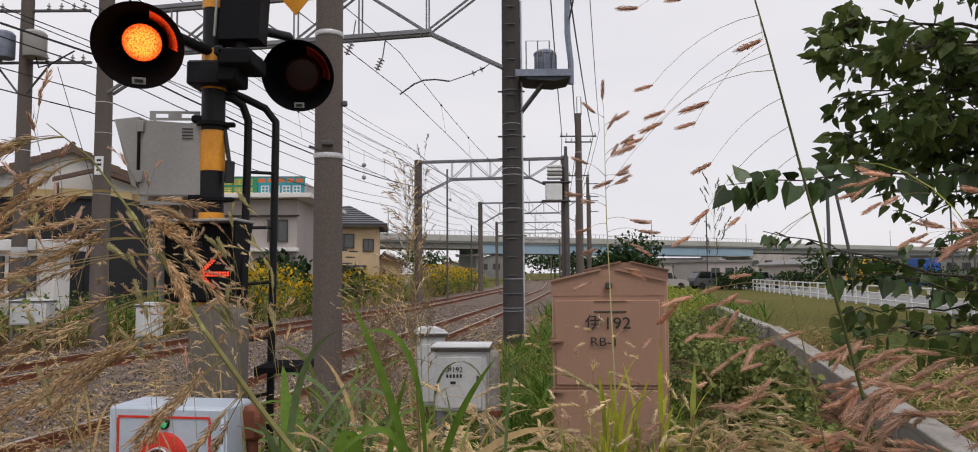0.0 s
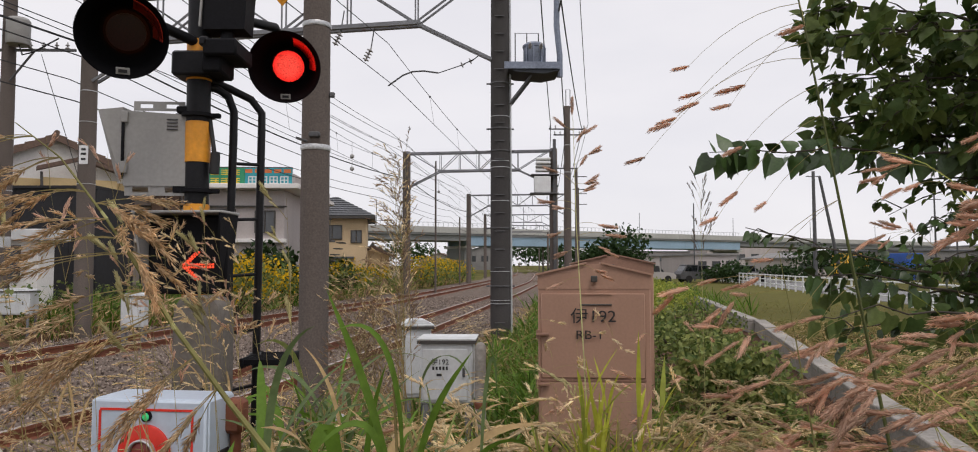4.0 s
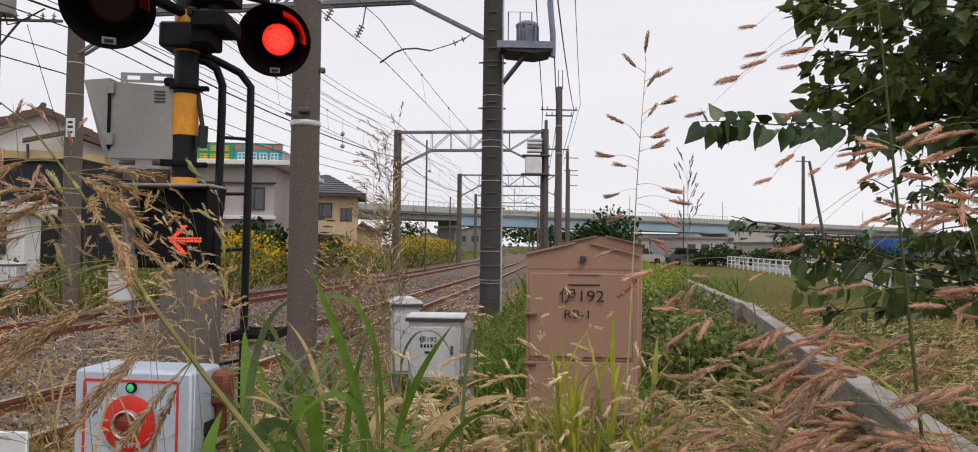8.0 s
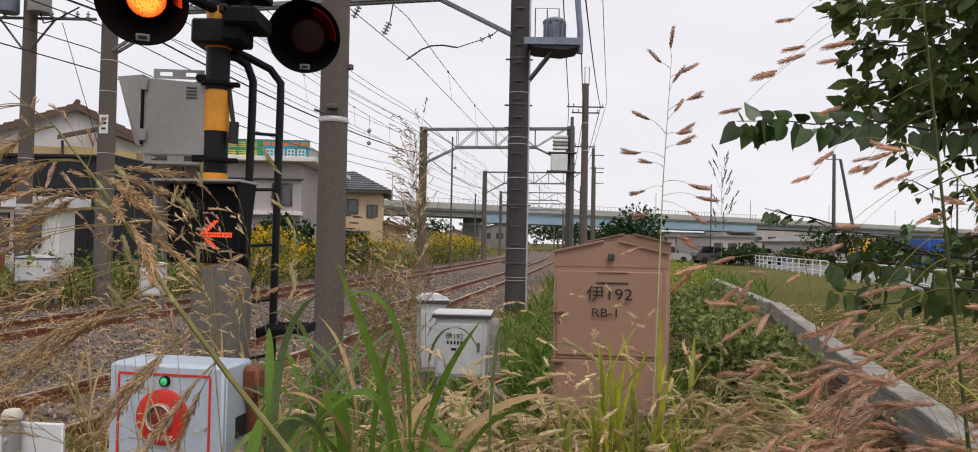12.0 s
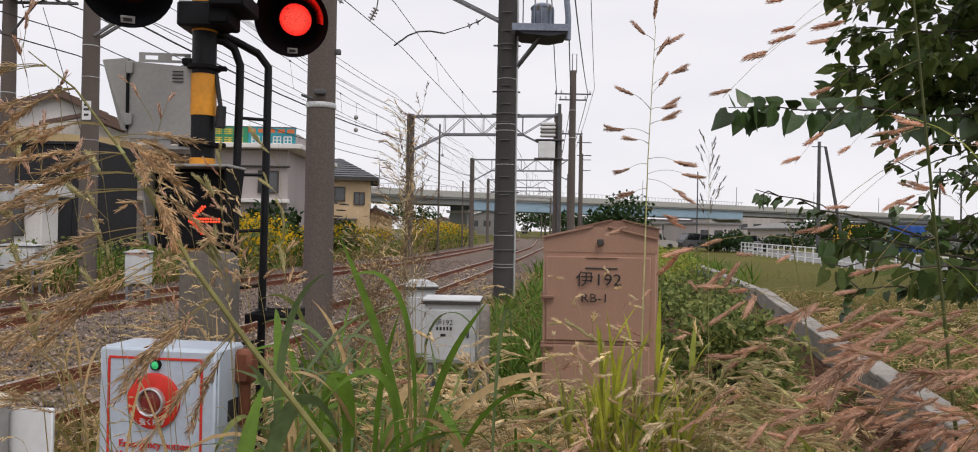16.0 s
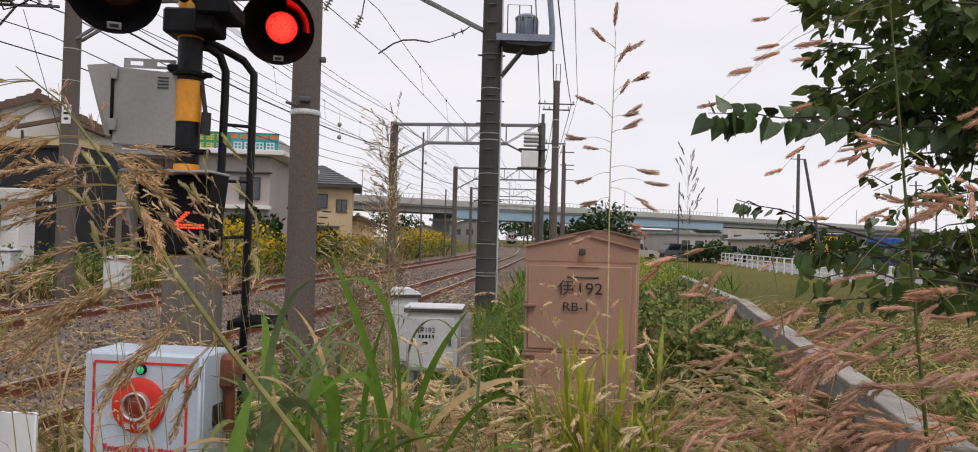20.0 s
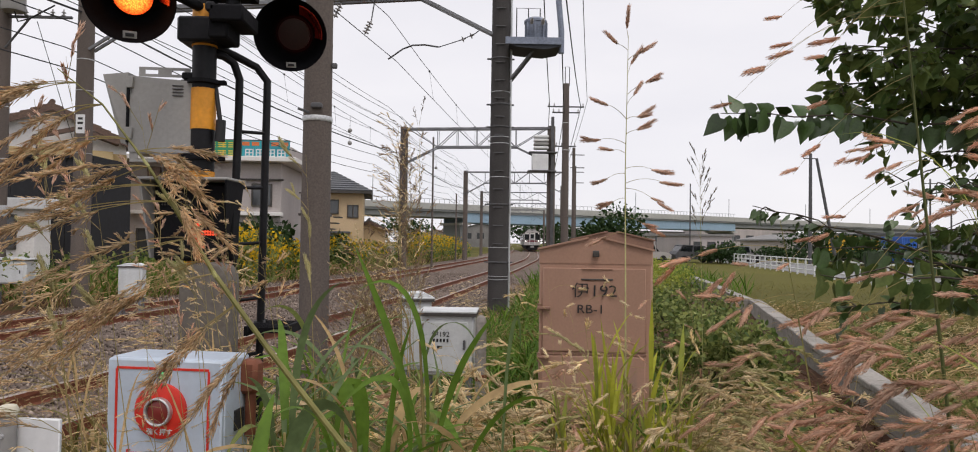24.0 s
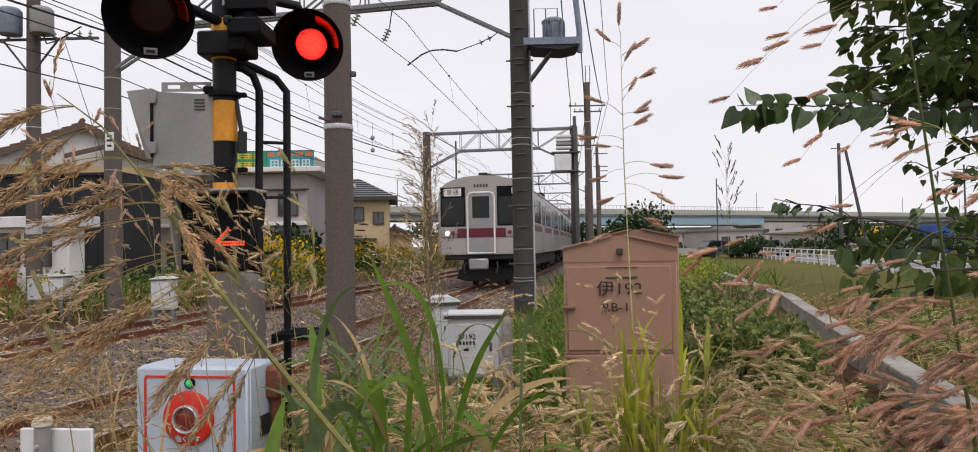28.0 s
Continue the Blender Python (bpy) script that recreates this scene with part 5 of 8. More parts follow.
def tiled_roof(parent, pts_low, pts_high, material, name="roof", rows=9):
    """One slope of a roof, in courses of tiles: low edge a-b, high edge c-d."""
    a, c = [Vector(p) for p in pts_low], [Vector(p) for p in pts_high]
    b = Mesh()
    n = (a[1] - a[0]).cross(c[0] - a[0]).normalized()
    if n.z < 0:
        n = -n
    ts = [(0.0, -0.02)] + [q for i in range(rows) for q in ((i / rows, 0.07), ((i + 1) / rows, 0.02))] + [(1.0, -0.02)]
    v = [s.lerp(e, t) + n * l for t, l in ts for s, e in ((a[0], c[0]), (a[1], c[1]))]
    k = len(ts)
    f = [(2 * i, 2 * i + 1, 2 * ((i + 1) % k) + 1, 2 * ((i + 1) % k)) for i in range(k)]
    b.add(v, f + [tuple(range(0, 2 * k, 2)), tuple(range(2 * k - 1, 0, -2))])
    return part(name, b, material, parent, smooth=False)


def gable_house(m, w, d, eave, ridge, low_h, label, wall_low, wall_high, roof):
    h = thing("house", label, "house", m, "houses across the line")
    b = Mesh()
    b.box((0, d / 2, low_h / 2), (w, d, low_h), 0.02)
    part("wall", b, wall_low, h, "cream rendered lower wall")
    b = Mesh()
    b.prism([(-w / 2 + 0.02, low_h + 0.003), (w / 2 - 0.02, low_h + 0.003), (w / 2 - 0.02, eave), (0, ridge - 0.1), (-w / 2 + 0.02, eave)], 0.02, d - 0.02)
    part("gable_wall", b, wall_high, h, "white rendered gable")
    o = 0.3
    s = (ridge - eave) / (w / 2)
    for sg in (-1, 1):
        tiled_roof(h, [(sg * (w / 2 + o), -o, eave - o * s), (sg * (w / 2 + o), d + o, eave - o * s)], [(0, -o, ridge), (0, d + o, ridge)], roof)
        b = Mesh()
        b.prism([(0, ridge - 0.02), (sg * (w / 2 + o), eave - o * s - 0.02), (sg * (w / 2 + o), eave - o * s - 0.22), (0, ridge - 0.22)], -o - 0.03, -o + 0.03)
        part("bargeboard", b, M_ROOFBROWN, h)
    b = Mesh()
    b.cone((0, -o, ridge + 0.07), (0, d + o, ridge + 0.07), 0.1, 0.1, 8)
    part("ridge_cap", b, roof, h)
    return h


h1 = gable_house(Matrix.Translation((-15.3, 26.0, 0)) @ Matrix.Rotation(radians(36), 4, "Z"), 5.0, 6, 5.05, 6.2, 4.6, "cream and white house with a brown tiled gable roof", M_CREAM, M_HOUSEWHITE, M_ROOFBROWN)
b = Mesh()
b.prism([(-0.6, 4.98), (0.75, 5.42), (2.1, 5.0), (2.1, 4.86), (0.75, 5.28), (-0.6, 4.84)], -0.75, -0.3)
part("porch_roof", b, M_ROOFBROWN, h1)
b = Mesh()
b.prism([(-0.4, 0.0), (1.95, 0.0), (1.95, 4.62), (-0.4, 4.62)], -0.5, 0.018)
part("bay_wall", b, M_CREAM, h1)
b = Mesh()
b.pipe([(-0.45, -0.45, 4.8), (-0.44, -0.55, 4.4), (-0.42, -0.56, 0.2)], 0.045, 8)
part("downpipe", b, M_TRIM, h1)
h2 = gable_house(Matrix.Translation((-18.7, 24.4, 0)) @ Matrix.Rotation(radians(40), 4, "Z"), 3.6, 5, 4.75, 5.7, 4.0, "cream house with a brown roof edge", M_CREAM, M_CREAM, M_ROOFBROWN)
window(h2, 0.9, 3.4, 1.0, 0.7)

hall = thing("black_shed", "long low black clad shed", "shed", Matrix.Translation((-24, 21.2, 0)))
for i in range(16):
    b = Mesh()
    b.box((0.4 + i * 0.8, 1.15, 1.88), (0.795, 2.3, 3.76), 0.012)
    part("cladding_panel", b, M_BLACKWALL, hall)
b = Mesh()
b.prism([(0, 3.76), (12.8, 3.76), (12.8, 3.84), (0, 3.84)], -0.08, 2.4)
part("roof", b, M_BLACKWALL, hall)
for x, z in ((11.3, 1.9), (9.6, 1.9), (7.4, 2.0)):
    b = Mesh()
    b.box((x, -0.06, z), (0.34, 0.1, 0.3), 0.01)
    part("wall_box", b, M_GREYBOX, hall)

shed = thing("white_booth", "small white booth with a flat roof slab", "booth", Matrix.Translation((-14.6, 17.6, 0)))
b = Mesh()
b.box((1.9, 0.45, 1.05), (3.9, 0.7, 2.1), 0.02)
part("wall", b, M_HOUSEWHITE, shed)
b = Mesh()
b.box((2.0, 0.4, 2.24), (4.4, 1.0, 0.28), 0.02)
part("roof_slab", b, M_WHITE, shed)
for x in (0.4, 1.2, 2.0, 2.8):
    window(shed, x + 0.3, 1.55, 0.6, 0.8, 0.1)

red_van = thing("red_bin", "faded red plastic bin behind the line", "bin", Matrix.Translation((-12.2, 16.9, 0)))
b = Mesh()
b.prism([(-0.3, 0.0), (0.3, 0.0), (0.36, 1.0), (-0.36, 1.0)], 0, 0.5)
part("body", b, mat("faded_red", (0.42, 0.07, 0.05), 0.6, grain=20, patch=2), red_van)
b = Mesh()
b.box((0, 0.25, 1.03), (0.78, 0.6, 0.06), 0.02)
part("lid", b, M_SIGNORANGE, red_van)


def sign_building():
    s = thing("shop_building", "grey rendered two-storey building with a green roof sign", "building", Matrix.Translation((-14.6, 30.2, -0.22)) @ Matrix.Rotation(radians(2), 4, "Z"))
    b = Mesh()
    b.box((3.2, 4, 2.45), (6.4, 8, 4.9), 0.02)
    part("wall", b, M_GREYWALL, s)
    b = Mesh()
    b.box((3.45, 3.9, 5.02), (7.3, 9.0, 0.2), 0.02)
    part("roof_slab", b, M_HOUSEWHITE, s)
    b = Mesh()
    b.box((6.75, 3.9, 5.3), (0.3, 8.6, 0.5), 0.02)
    part("parapet", b, M_GREYWALL, s)
    b = Mesh()
    b.box((3.1, -0.12, 2.75), (6.8, 0.3, 0.16), 0.01)
    part("string_course", b, M_HOUSEWHITE, s)
    b = Mesh()
    b.box((3.1, -0.06, 4.2), (6.8, 0.2, 0.06), 0.01)
    part("cornice", b, M_TRIM, s)
    window(s, 3.6, 3.55, 1.5, 1.0)
    window(s, 5.6, 3.55, 0.8, 0.9)
    window(s, 1.3, 3.55, 1.2, 1.0)
    window(s, 1.3, 1.4, 1.6, 1.3)
    window(s, 4.6, 1.4, 1.6, 1.2)
    for i in range(3):
        b = Mesh()
        b.box((1.2 + i * 0.65, -0.14, 4.3), (0.5, 0.2, 0.7), 0.02)
        part("rusty_panel", b, M_ROOFBROWN, s)
    board = part("sign_board", Mesh().box((4.05, -0.35, 5.42), (1.55, 0.12, 0.74), 0.01), M_SIGNGREEN, s, "green and teal shop sign", smooth=False)
    part("sign_board", Mesh().box((5.82, -0.35, 5.42), (1.95, 0.12, 0.74), 0.01), M_SIGNTEAL, s, smooth=False)
    part("sign_frame", Mesh().box((5.0, -0.3, 5.81), (3.6, 0.2, 0.05), 0.01), M_TRIM, s)
    on_board = Matrix.Translation((0, -0.412, 0))
    for z in (5.6, 5.25):
        for i in range(3):
            x = 3.6 + i * 0.43
            bars("writing", [(x, z + dz, 0.34, 0.04) for dz in (-0.09, 0, 0.09)] + [(x + 0.05, z, 0.04, 0.24)], M_SIGNYEL, s, on_board)
    for i in range(5):
        bars("writing", [(5.0 + i * 0.4, 5.66, 0.3, 0.16)], M_SIGNORANGE, s, on_board)
    for i in range(4):
        x = 5.15 + i * 0.44
        bars("writing", [(x, 5.42, 0.34, 0.05), (x, 5.28, 0.34, 0.04), (x, 5.14, 0.34, 0.05), (x - 0.15, 5.28, 0.05, 0.3), (x + 0.15, 5.28, 0.05, 0.3), (x, 5.28, 0.05, 0.3)], M_WHITE, s, on_board)
    bal = Mesh()
    for i in range(8):
        bal.box((7.0 + i * 0.16, 1.2, 3.3), (0.03, 0.03, 0.9))
    bal.box((7.55, 1.2, 3.75), (1.3, 0.05, 0.05))
    bal.box((7.55, 1.6, 2.8), (1.3, 1.0, 0.1))
    part("balcony", bal, M_TRIM, s, smooth=False)
    st = Mesh()
    for i in range(10):
        st.box((7.2 + i * 0.14, 2.2, 0.3 + i * 0.27), (0.3, 0.9, 0.05))
    part("outside_stair", st, M_TRIM, s, smooth=False)


sign_building()


def yellow_house():
    h = thing("house", "yellow rendered house with a grey tiled hip roof", "house", Matrix.Translation((-12.1, 42.0, 0)) @ Matrix.Rotation(radians(8), 4, "Z"), "houses across the line")
    b = Mesh()
    b.box((2.8, 3.5, 2.2), (5.4, 7.0, 4.4), 0.02)
    part("wall", b, M_HOUSEYEL, h)
    o = 0.5
    x0, x1, y0, y1, e, r = 0.1 - o, 5.5 + o, -o, 7 + o, 4.4, 5.75
    rx = 3.6
    tiled_roof(h, [(x0, y0, e), (x1, y0, e)], [(rx, 2.2, r), (rx, 2.2, r)], M_ROOFGREY)
    tiled_roof(h, [(x1, y0, e), (x1, y1, e)], [(rx, 2.2, r), (rx, 4.8, r)], M_ROOFGREY)
    tiled_roof(h, [(x0, y1, e), (x0, y0, e)], [(rx, 4.8, r), (rx, 2.2, r)], M_ROOFGREY)
    tiled_roof(h, [(x1, y1, e), (x0, y1, e)], [(rx, 4.8, r), (rx, 4.8, r)], M_ROOFGREY)
    b = Mesh()
    b.box(((x0 + x1) / 2, y0 + 0.02, e - 0.08), (x1 - x0, 0.06, 0.16), 0.01)
    b.box((x1 - 0.02, (y0 + y1) / 2, e - 0.08), (0.06, y1 - y0, 0.16), 0.01)
    part("fascia", b, M_TRIM, h)
    for x, z, w, hh in ((1.6, 3.5, 0.9, 0.75), (3.5, 3.45, 1.1, 0.8), (3.4, 1.05, 1.9, 1.3), (1.0, 1.2, 0.8, 0.9), (4.9, 3.2, 0.6, 0.7)):
        window(h, x, z, w, hh)
    b = Mesh()
    b.pipe([(2.35, -0.1, 4.0), (2.4, -0.08, 3.6), (2.4, -0.06, 0.1)], 0.05, 6)
    part("downpipe", b, M_TRIM, h)
    b = Mesh()
    b.prism([(2.2, 1.9), (4.8, 1.9), (4.8, 2.0), (2.2, 2.0)], -0.8, 0)
    part("canopy", b, M_ROOFGREY, h)
    g = gable_house(Matrix.Translation((-6.9, 47.0, 0)) @ Matrix.Rotation(radians(10), 4, "Z"), 2.2, 4, 2.3, 2.8, 1.2, "low pale house behind the hedge", M_HOUSEYEL, M_HOUSEYEL, M_ROOFGREY)
    w = thing("garden_wall", "pale block garden wall along the line", "wall")
    for i in range(14):
        y = 30 + i * 2.0
        px, py, hd = line_at(y, -9.0)
        b = Mesh()
        b.box((0, 0, 0.55), (0.14, 1.98, 1.1), 0.01, Matrix.Translation((px, py, 0)) @ Matrix.Rotation(-radians(hd), 4, "Z"))
        part("wall_panel", b, M_GREYWALL, w)


yellow_house()


# ---- the road bridge over the line ----
def bridge():
    g = thing("road_bridge", "long road bridge with a blue steel span and concrete parapet", "bridge")
    A, D = Vector((-120.0, 68.6, 0)), Vector((105.4, 65.0, 0)).normalized()
    ang = math.atan2(D.y, D.x)

    def run(name, t0, t1, z0, z1, y0, y1, material, n=1, label=""):
        for i in range(n):
            a, c = t0 + (t1 - t0) * i / n, t0 + (t1 - t0) * (i + 1) / n
            b = Mesh()
            b.box(((a + c) / 2, (y0 + y1) / 2, (z0 + z1) / 2), (c - a - 0.04, y1 - y0, z1 - z0), 0.03)
            part(name, b, material, g, label, m=Matrix.Translation(A) @ Matrix.Rotation(ang, 4, "Z"))

    run("deck", 0, 330, 7.35, 7.75, 0, 10, M_BRIDGEDARK, 5)
    run("parapet", 0, 330, 7.77, 8.95, -0.15, 0.15, M_BRIDGE, 30)
    run("parapet", 0, 330, 7.77, 8.9, 9.85, 10.15, M_BRIDGE, 5)
    run("blue_girder", 139, 221, 5.4, 7.33, 0.3, 0.7, M_GIRDER, 4, "pale blue steel girder")
    run("blue_girder", 139, 221, 5.4, 7.33, 8.7, 9.1, M_GIRDER, 1)
    run("concrete_girder", 0, 138.9, 6.3, 7.33, 0.4, 9.4, M_BRIDGEDARK, 4)
    run("concrete_girder", 221.1, 330, 6.3, 7.33, 0.4, 9.4, M_BRIDGEDARK, 4)
    for t in (20, 55, 90, 116, 139.5, 182, 221, 250, 278, 305):
        run("pier", t - 0.9, t + 0.9, -0.2, 5.4, 1.5, 8.5, M_BRIDGEDARK)
        run("pier_cap", t - 1.1, t + 1.1, 4.9, 5.38, 0.5, 9.5, M_BRIDGE)
    for i in range(10):
        run("lamp_mast", 20 + i * 33, 20.14 + i * 33, 8.96, 13.6, 0.0, 0.14, M_STEEL)
    rail_ = Mesh()
    for i in range(110):
        rail_.box((100 + i * 1.1, 0, 9.35), (0.05, 0.05, 0.8))
    rail_.box((160, 0, 9.75), (121, 0.06, 0.06))
    part("railing", rail_, M_STEEL, g, smooth=False, m=Matrix.Translation(A) @ Matrix.Rotation(ang, 4, "Z"))


bridge()


# ---- right side: field, white fence, far buildings ----
def white_fence():
    f = thing("white_fence", "white pipe fence along the field road", "fence")
    p0, p1 = Vector((22.6, 68.0, 0)), Vector((13.6, 17.0, 0))
    n = 34
    for i in range(n + 1):
        q = p0.lerp(p1, i / n)
        b = Mesh()
        b.cone((q.x, q.y, -0.1), (q.x, q.y, 0.88), 0.045, 0.045, 8)
        part("post", b, M_WHITE, f)
    for z in (0.3, 0.56, 0.84):
        b = Mesh()
        b.cone((p0.x, p0.y, z), (p1.x, p1.y, z), 0.032, 0.032, 6)
        part("rail", b, M_WHITE, f)
    # the pale road behind it
    b = Mesh()
    d = (p1 - p0).normalized()
    s = Vector((-d.y, d.x, 0))
    v = [p0 + s * 0.6 - d * 12, p1 + s * 0.6 + d * 30, p1 + s * 6.6 + d * 30, p0 + s * 6.6 - d * 12]
    b.add([(*p.xy, 0.02) for p in v] + [(*p.xy, -0.2) for p in v], [(0, 1, 2, 3), (7, 6, 5, 4), (0, 4, 5, 1), (1, 5, 6, 2), (2, 6, 7, 3), (3, 7, 4, 0)])
    tagged(part("road", b, mat("pale_asphalt", (0.2, 0.2, 0.2), 0.9, grain=8, patch=0.3)), "pale asphalt road beyond the fence", "road", kind="structure")


white_fence()


def block(name, x, y, w, d, h, wall, roof, label, pitch=0.0, turn=0.0, openings=0):
    k = thing(name, label, "building", Matrix.Translation((x, y, 0)) @ Matrix.Rotation(radians(turn), 4, "Z"), "buildings beyond the field")
    b = Mesh()
    b.prism([(-w / 2, 0), (w / 2, 0), (w / 2, h), (0, h + pitch), (-w / 2, h)] if pitch else [(-w / 2, 0), (w / 2, 0), (w / 2, h), (-w / 2, h)], 0, d)
    part("wall", b, wall, k)
    if pitch:
        for s in (-1, 1):
            b = Mesh()
            b.prism([(0, h + pitch + 0.02), (s * (w / 2 + 0.4), h - pitch * 0.8 / w), (s * (w / 2 + 0.4), h - pitch * 0.8 / w + 0.18), (0, h + pitch + 0.2)], -0.4, d + 0.4)
            part("roof", b, roof, k)
    else:
        b = Mesh()
        b.box((0, d / 2, h + 0.12), (w + 0.5, d + 0.5, 0.24), 0.02)
        part("roof", b, roof, k)
    for i in range(openings):
        window(k, -w / 2 + (i + 0.5) * w / openings, h * 0.6, w / openings * 0.55, h * 0.3)
    return k


M_SHEDGREY = mat("shed_grey", (0.2, 0.195, 0.19), 0.7, grain=5, patch=0.4)
M_MACHINE = mat("machine_yellow", (0.75, 0.42, 0.02), 0.5, grain=10, patch=0.6)
M_BLUE = mat("blue_sheet", (0.02, 0.1, 0.42), 0.5, grain=10, patch=0.6)
block("warehouse", 26, 78, 5, 8, 2.5, M_GREYWALL, M_SHEDGREY, "grey warehouse under the bridge", 0, 12, 3)
block("warehouse", 40, 82, 8, 10, 2.2, M_GREYWALL, M_SHEDGREY, "pale low warehouse with a pitched roof", 0.6, 12, 3)
block("warehouse", 62, 92, 16, 10, 3.2, M_SHEDGREY, M_ROOFGREY, "dark grey workshop beyond the field", 0, 20, 6)
block("warehouse", 80, 78, 16, 10, 3.0, M_SHEDGREY, M_ROOFBROWN, "brown-roofed workshop beyond the field", 0.8, 25, 6)
block("warehouse", 16, 76, 7, 6, 2.4, M_GREYWALL, M_SHEDGREY, "low pale shed near the line", 0, 10, 3)
block("warehouse", 95, 60, 12, 10, 5.0, M_FARWALL, M_ROOFGREY, "grey building at the field edge", 0, 35, 4)
block("house", -30, 120, 12, 10, 3.4, M_HOUSEWHITE, M_ROOFGREY, "far pale house beyond the bridge", 1.6, 5, 3)
block("house", -9, 165, 9, 9, 2.6, M_GREYWALL, M_ROOFBROWN, "far house beyond the bridge", 1.6, -5, 3)
block("house", 2, 230, 12, 9, 6, M_SHEDGREY, M_ROOFGREY, "far grey house by the line", 1.6, 0, 3)
for x, y, w, h, wall, roof, pitch in ((62, 262, 34, 6.4, M_FARWALL, M_ROOFGREY, 0), (104, 268, 40, 7.4, M_GREYWALL, M_ROOFBROWN, 1.5), (150, 262, 44, 6.6, M_FARWALL, M_ROOFGREY, 0), (200, 255, 48, 8.0, M_GREYWALL, M_ROOFGREY, 1.5), (262, 245, 60, 7.0, M_FARWALL, M_ROOFGREY, 0)):
    block("warehouse", x, y, w, 14, h, wall, roof, "dull far building seen beneath the bridge", pitch, 12, 7)
mach = thing("yellow_truck", "yellow truck parked beyond the field", "truck", Matrix.Translation((37, 70, 0)) @ Matrix.Rotation(radians(20), 4, "Z"))
part("cab", Mesh().prism([(-1.0, 0.6), (1.0, 0.6), (1.0, 2.6), (-0.6, 2.6), (-1.0, 1.7)], 0, 2.0), M_MACHINE, mach)
part("bed", Mesh().box((2.6, 1.0, 1.5), (3.0, 2.0, 1.6), 0.05), M_MACHINE, mach)
part("chassis", Mesh().box((1.5, 1.0, 0.55), (5.0, 1.6, 0.25), 0.03), M_UNDERFRAME, mach)
part("windscreen", Mesh().box((0.2, -0.012, 2.1), (1.0, 0.03, 0.6), 0.01), M_DARKGLASS, mach)
for x in (-0.3, 3.2):
    for y in (0.1, 1.9):
        part("wheel", Mesh().cone((x, y - 0.13, 0.42), (x, y + 0.13, 0.42), 0.42, 0.42, 18), M_UNDERFRAME, mach)
tarp = thing("blue_container", "blue steel container beyond the field", "container", Matrix.Translation((42.5, 69, 0)) @ Matrix.Rotation(radians(20), 4, "Z"))
part("body", Mesh().box((0, 1.2, 1.3), (2.0, 2.4, 2.6), 0.03), M_BLUE, tarp)
for i in range(6):
    part("rib", Mesh().box((-0.85 + i * 0.34, -0.02, 1.3), (0.1, 0.05, 2.4), 0.01), M_BLUE, tarp)



def parked_car(m, label, paint):
    """A small parked car: its nose to +x."""
    c = thing("parked_car", label, "car", m, "cars parked beyond the field")
    part("body", Mesh().prism([(-1.9, 0.3), (1.9, 0.3), (1.95, 0.62), (1.7, 0.82), (1.0, 0.9), (-1.75, 0.95), (-1.95, 0.7)], -0.78, 0.78), paint, c)
    part("cabin", Mesh().prism([(-1.7, 0.952), (0.95, 0.902), (0.45, 1.4), (-1.35, 1.46)], -0.68, 0.68), M_DARKGLASS, c, "dark window band")
    part("roof", Mesh().prism([(-1.4, 1.462), (0.48, 1.402), (0.4, 1.46), (-1.3, 1.52)], -0.7, 0.7), paint, c)
    for x in (-1.62, -0.4, 0.6):
        for y in (-0.69, 0.69):
            part("pillar", Mesh().cone((x, y, 0.9), (x * 0.82, y, 1.44), 0.05, 0.05, 6), paint, c)
    for x in (-1.2, 1.2):
        for y in (-0.72, 0.72):
            part("wheel", Mesh().cone((x, y - 0.09, 0.3), (x, y + 0.09, 0.3), 0.3, 0.3, 16), M_UNDERFRAME, c)


for x, y, paint, label in ((14.6, 60.5, M_TRAINWHITE, "pale small car parked beyond the field"), (18.8, 61.0, M_DARKSTEEL, "dark grey car parked beyond the field"), (23.2, 62.0, M_TRAINSTEEL, "silver car parked beyond the field")):
    parked_car(Matrix.Translation((x, y, 0)) @ Matrix.Rotation(radians(8), 4, "Z"), label, paint)

for i, (x, y, h, lean, r) in enumerate(((27.0, 57, 9.0, 0.0, 0.16), (29.2, 57, 8.6, -1.7, 0.14), (40, 62, 7.6, 0, 0.09), (50, 74, 7.0, 0, 0.1), (66, 60, 8.6, 0, 0.1), (20, 66, 7.2, 0, 0.07))):
    q = thing("field_pole", "dark slim pole beyond the field" if lean == 0 else "dark leaning stay pole beyond the field", "pole", Matrix.Translation((x, y, 0)), "poles beyond the field")
    part("shaft", Mesh().cone((0, 0, -0.2), (lean, 0, h), r, r * 0.75, 10), M_DARKSTEEL, q)
    if lean == 0 and r > 0.08:
        part("crossarm", Mesh().box((0, 0, h - 0.4), (1.2, 0.07, 0.07), 0.01), M_DARKSTEEL, q)


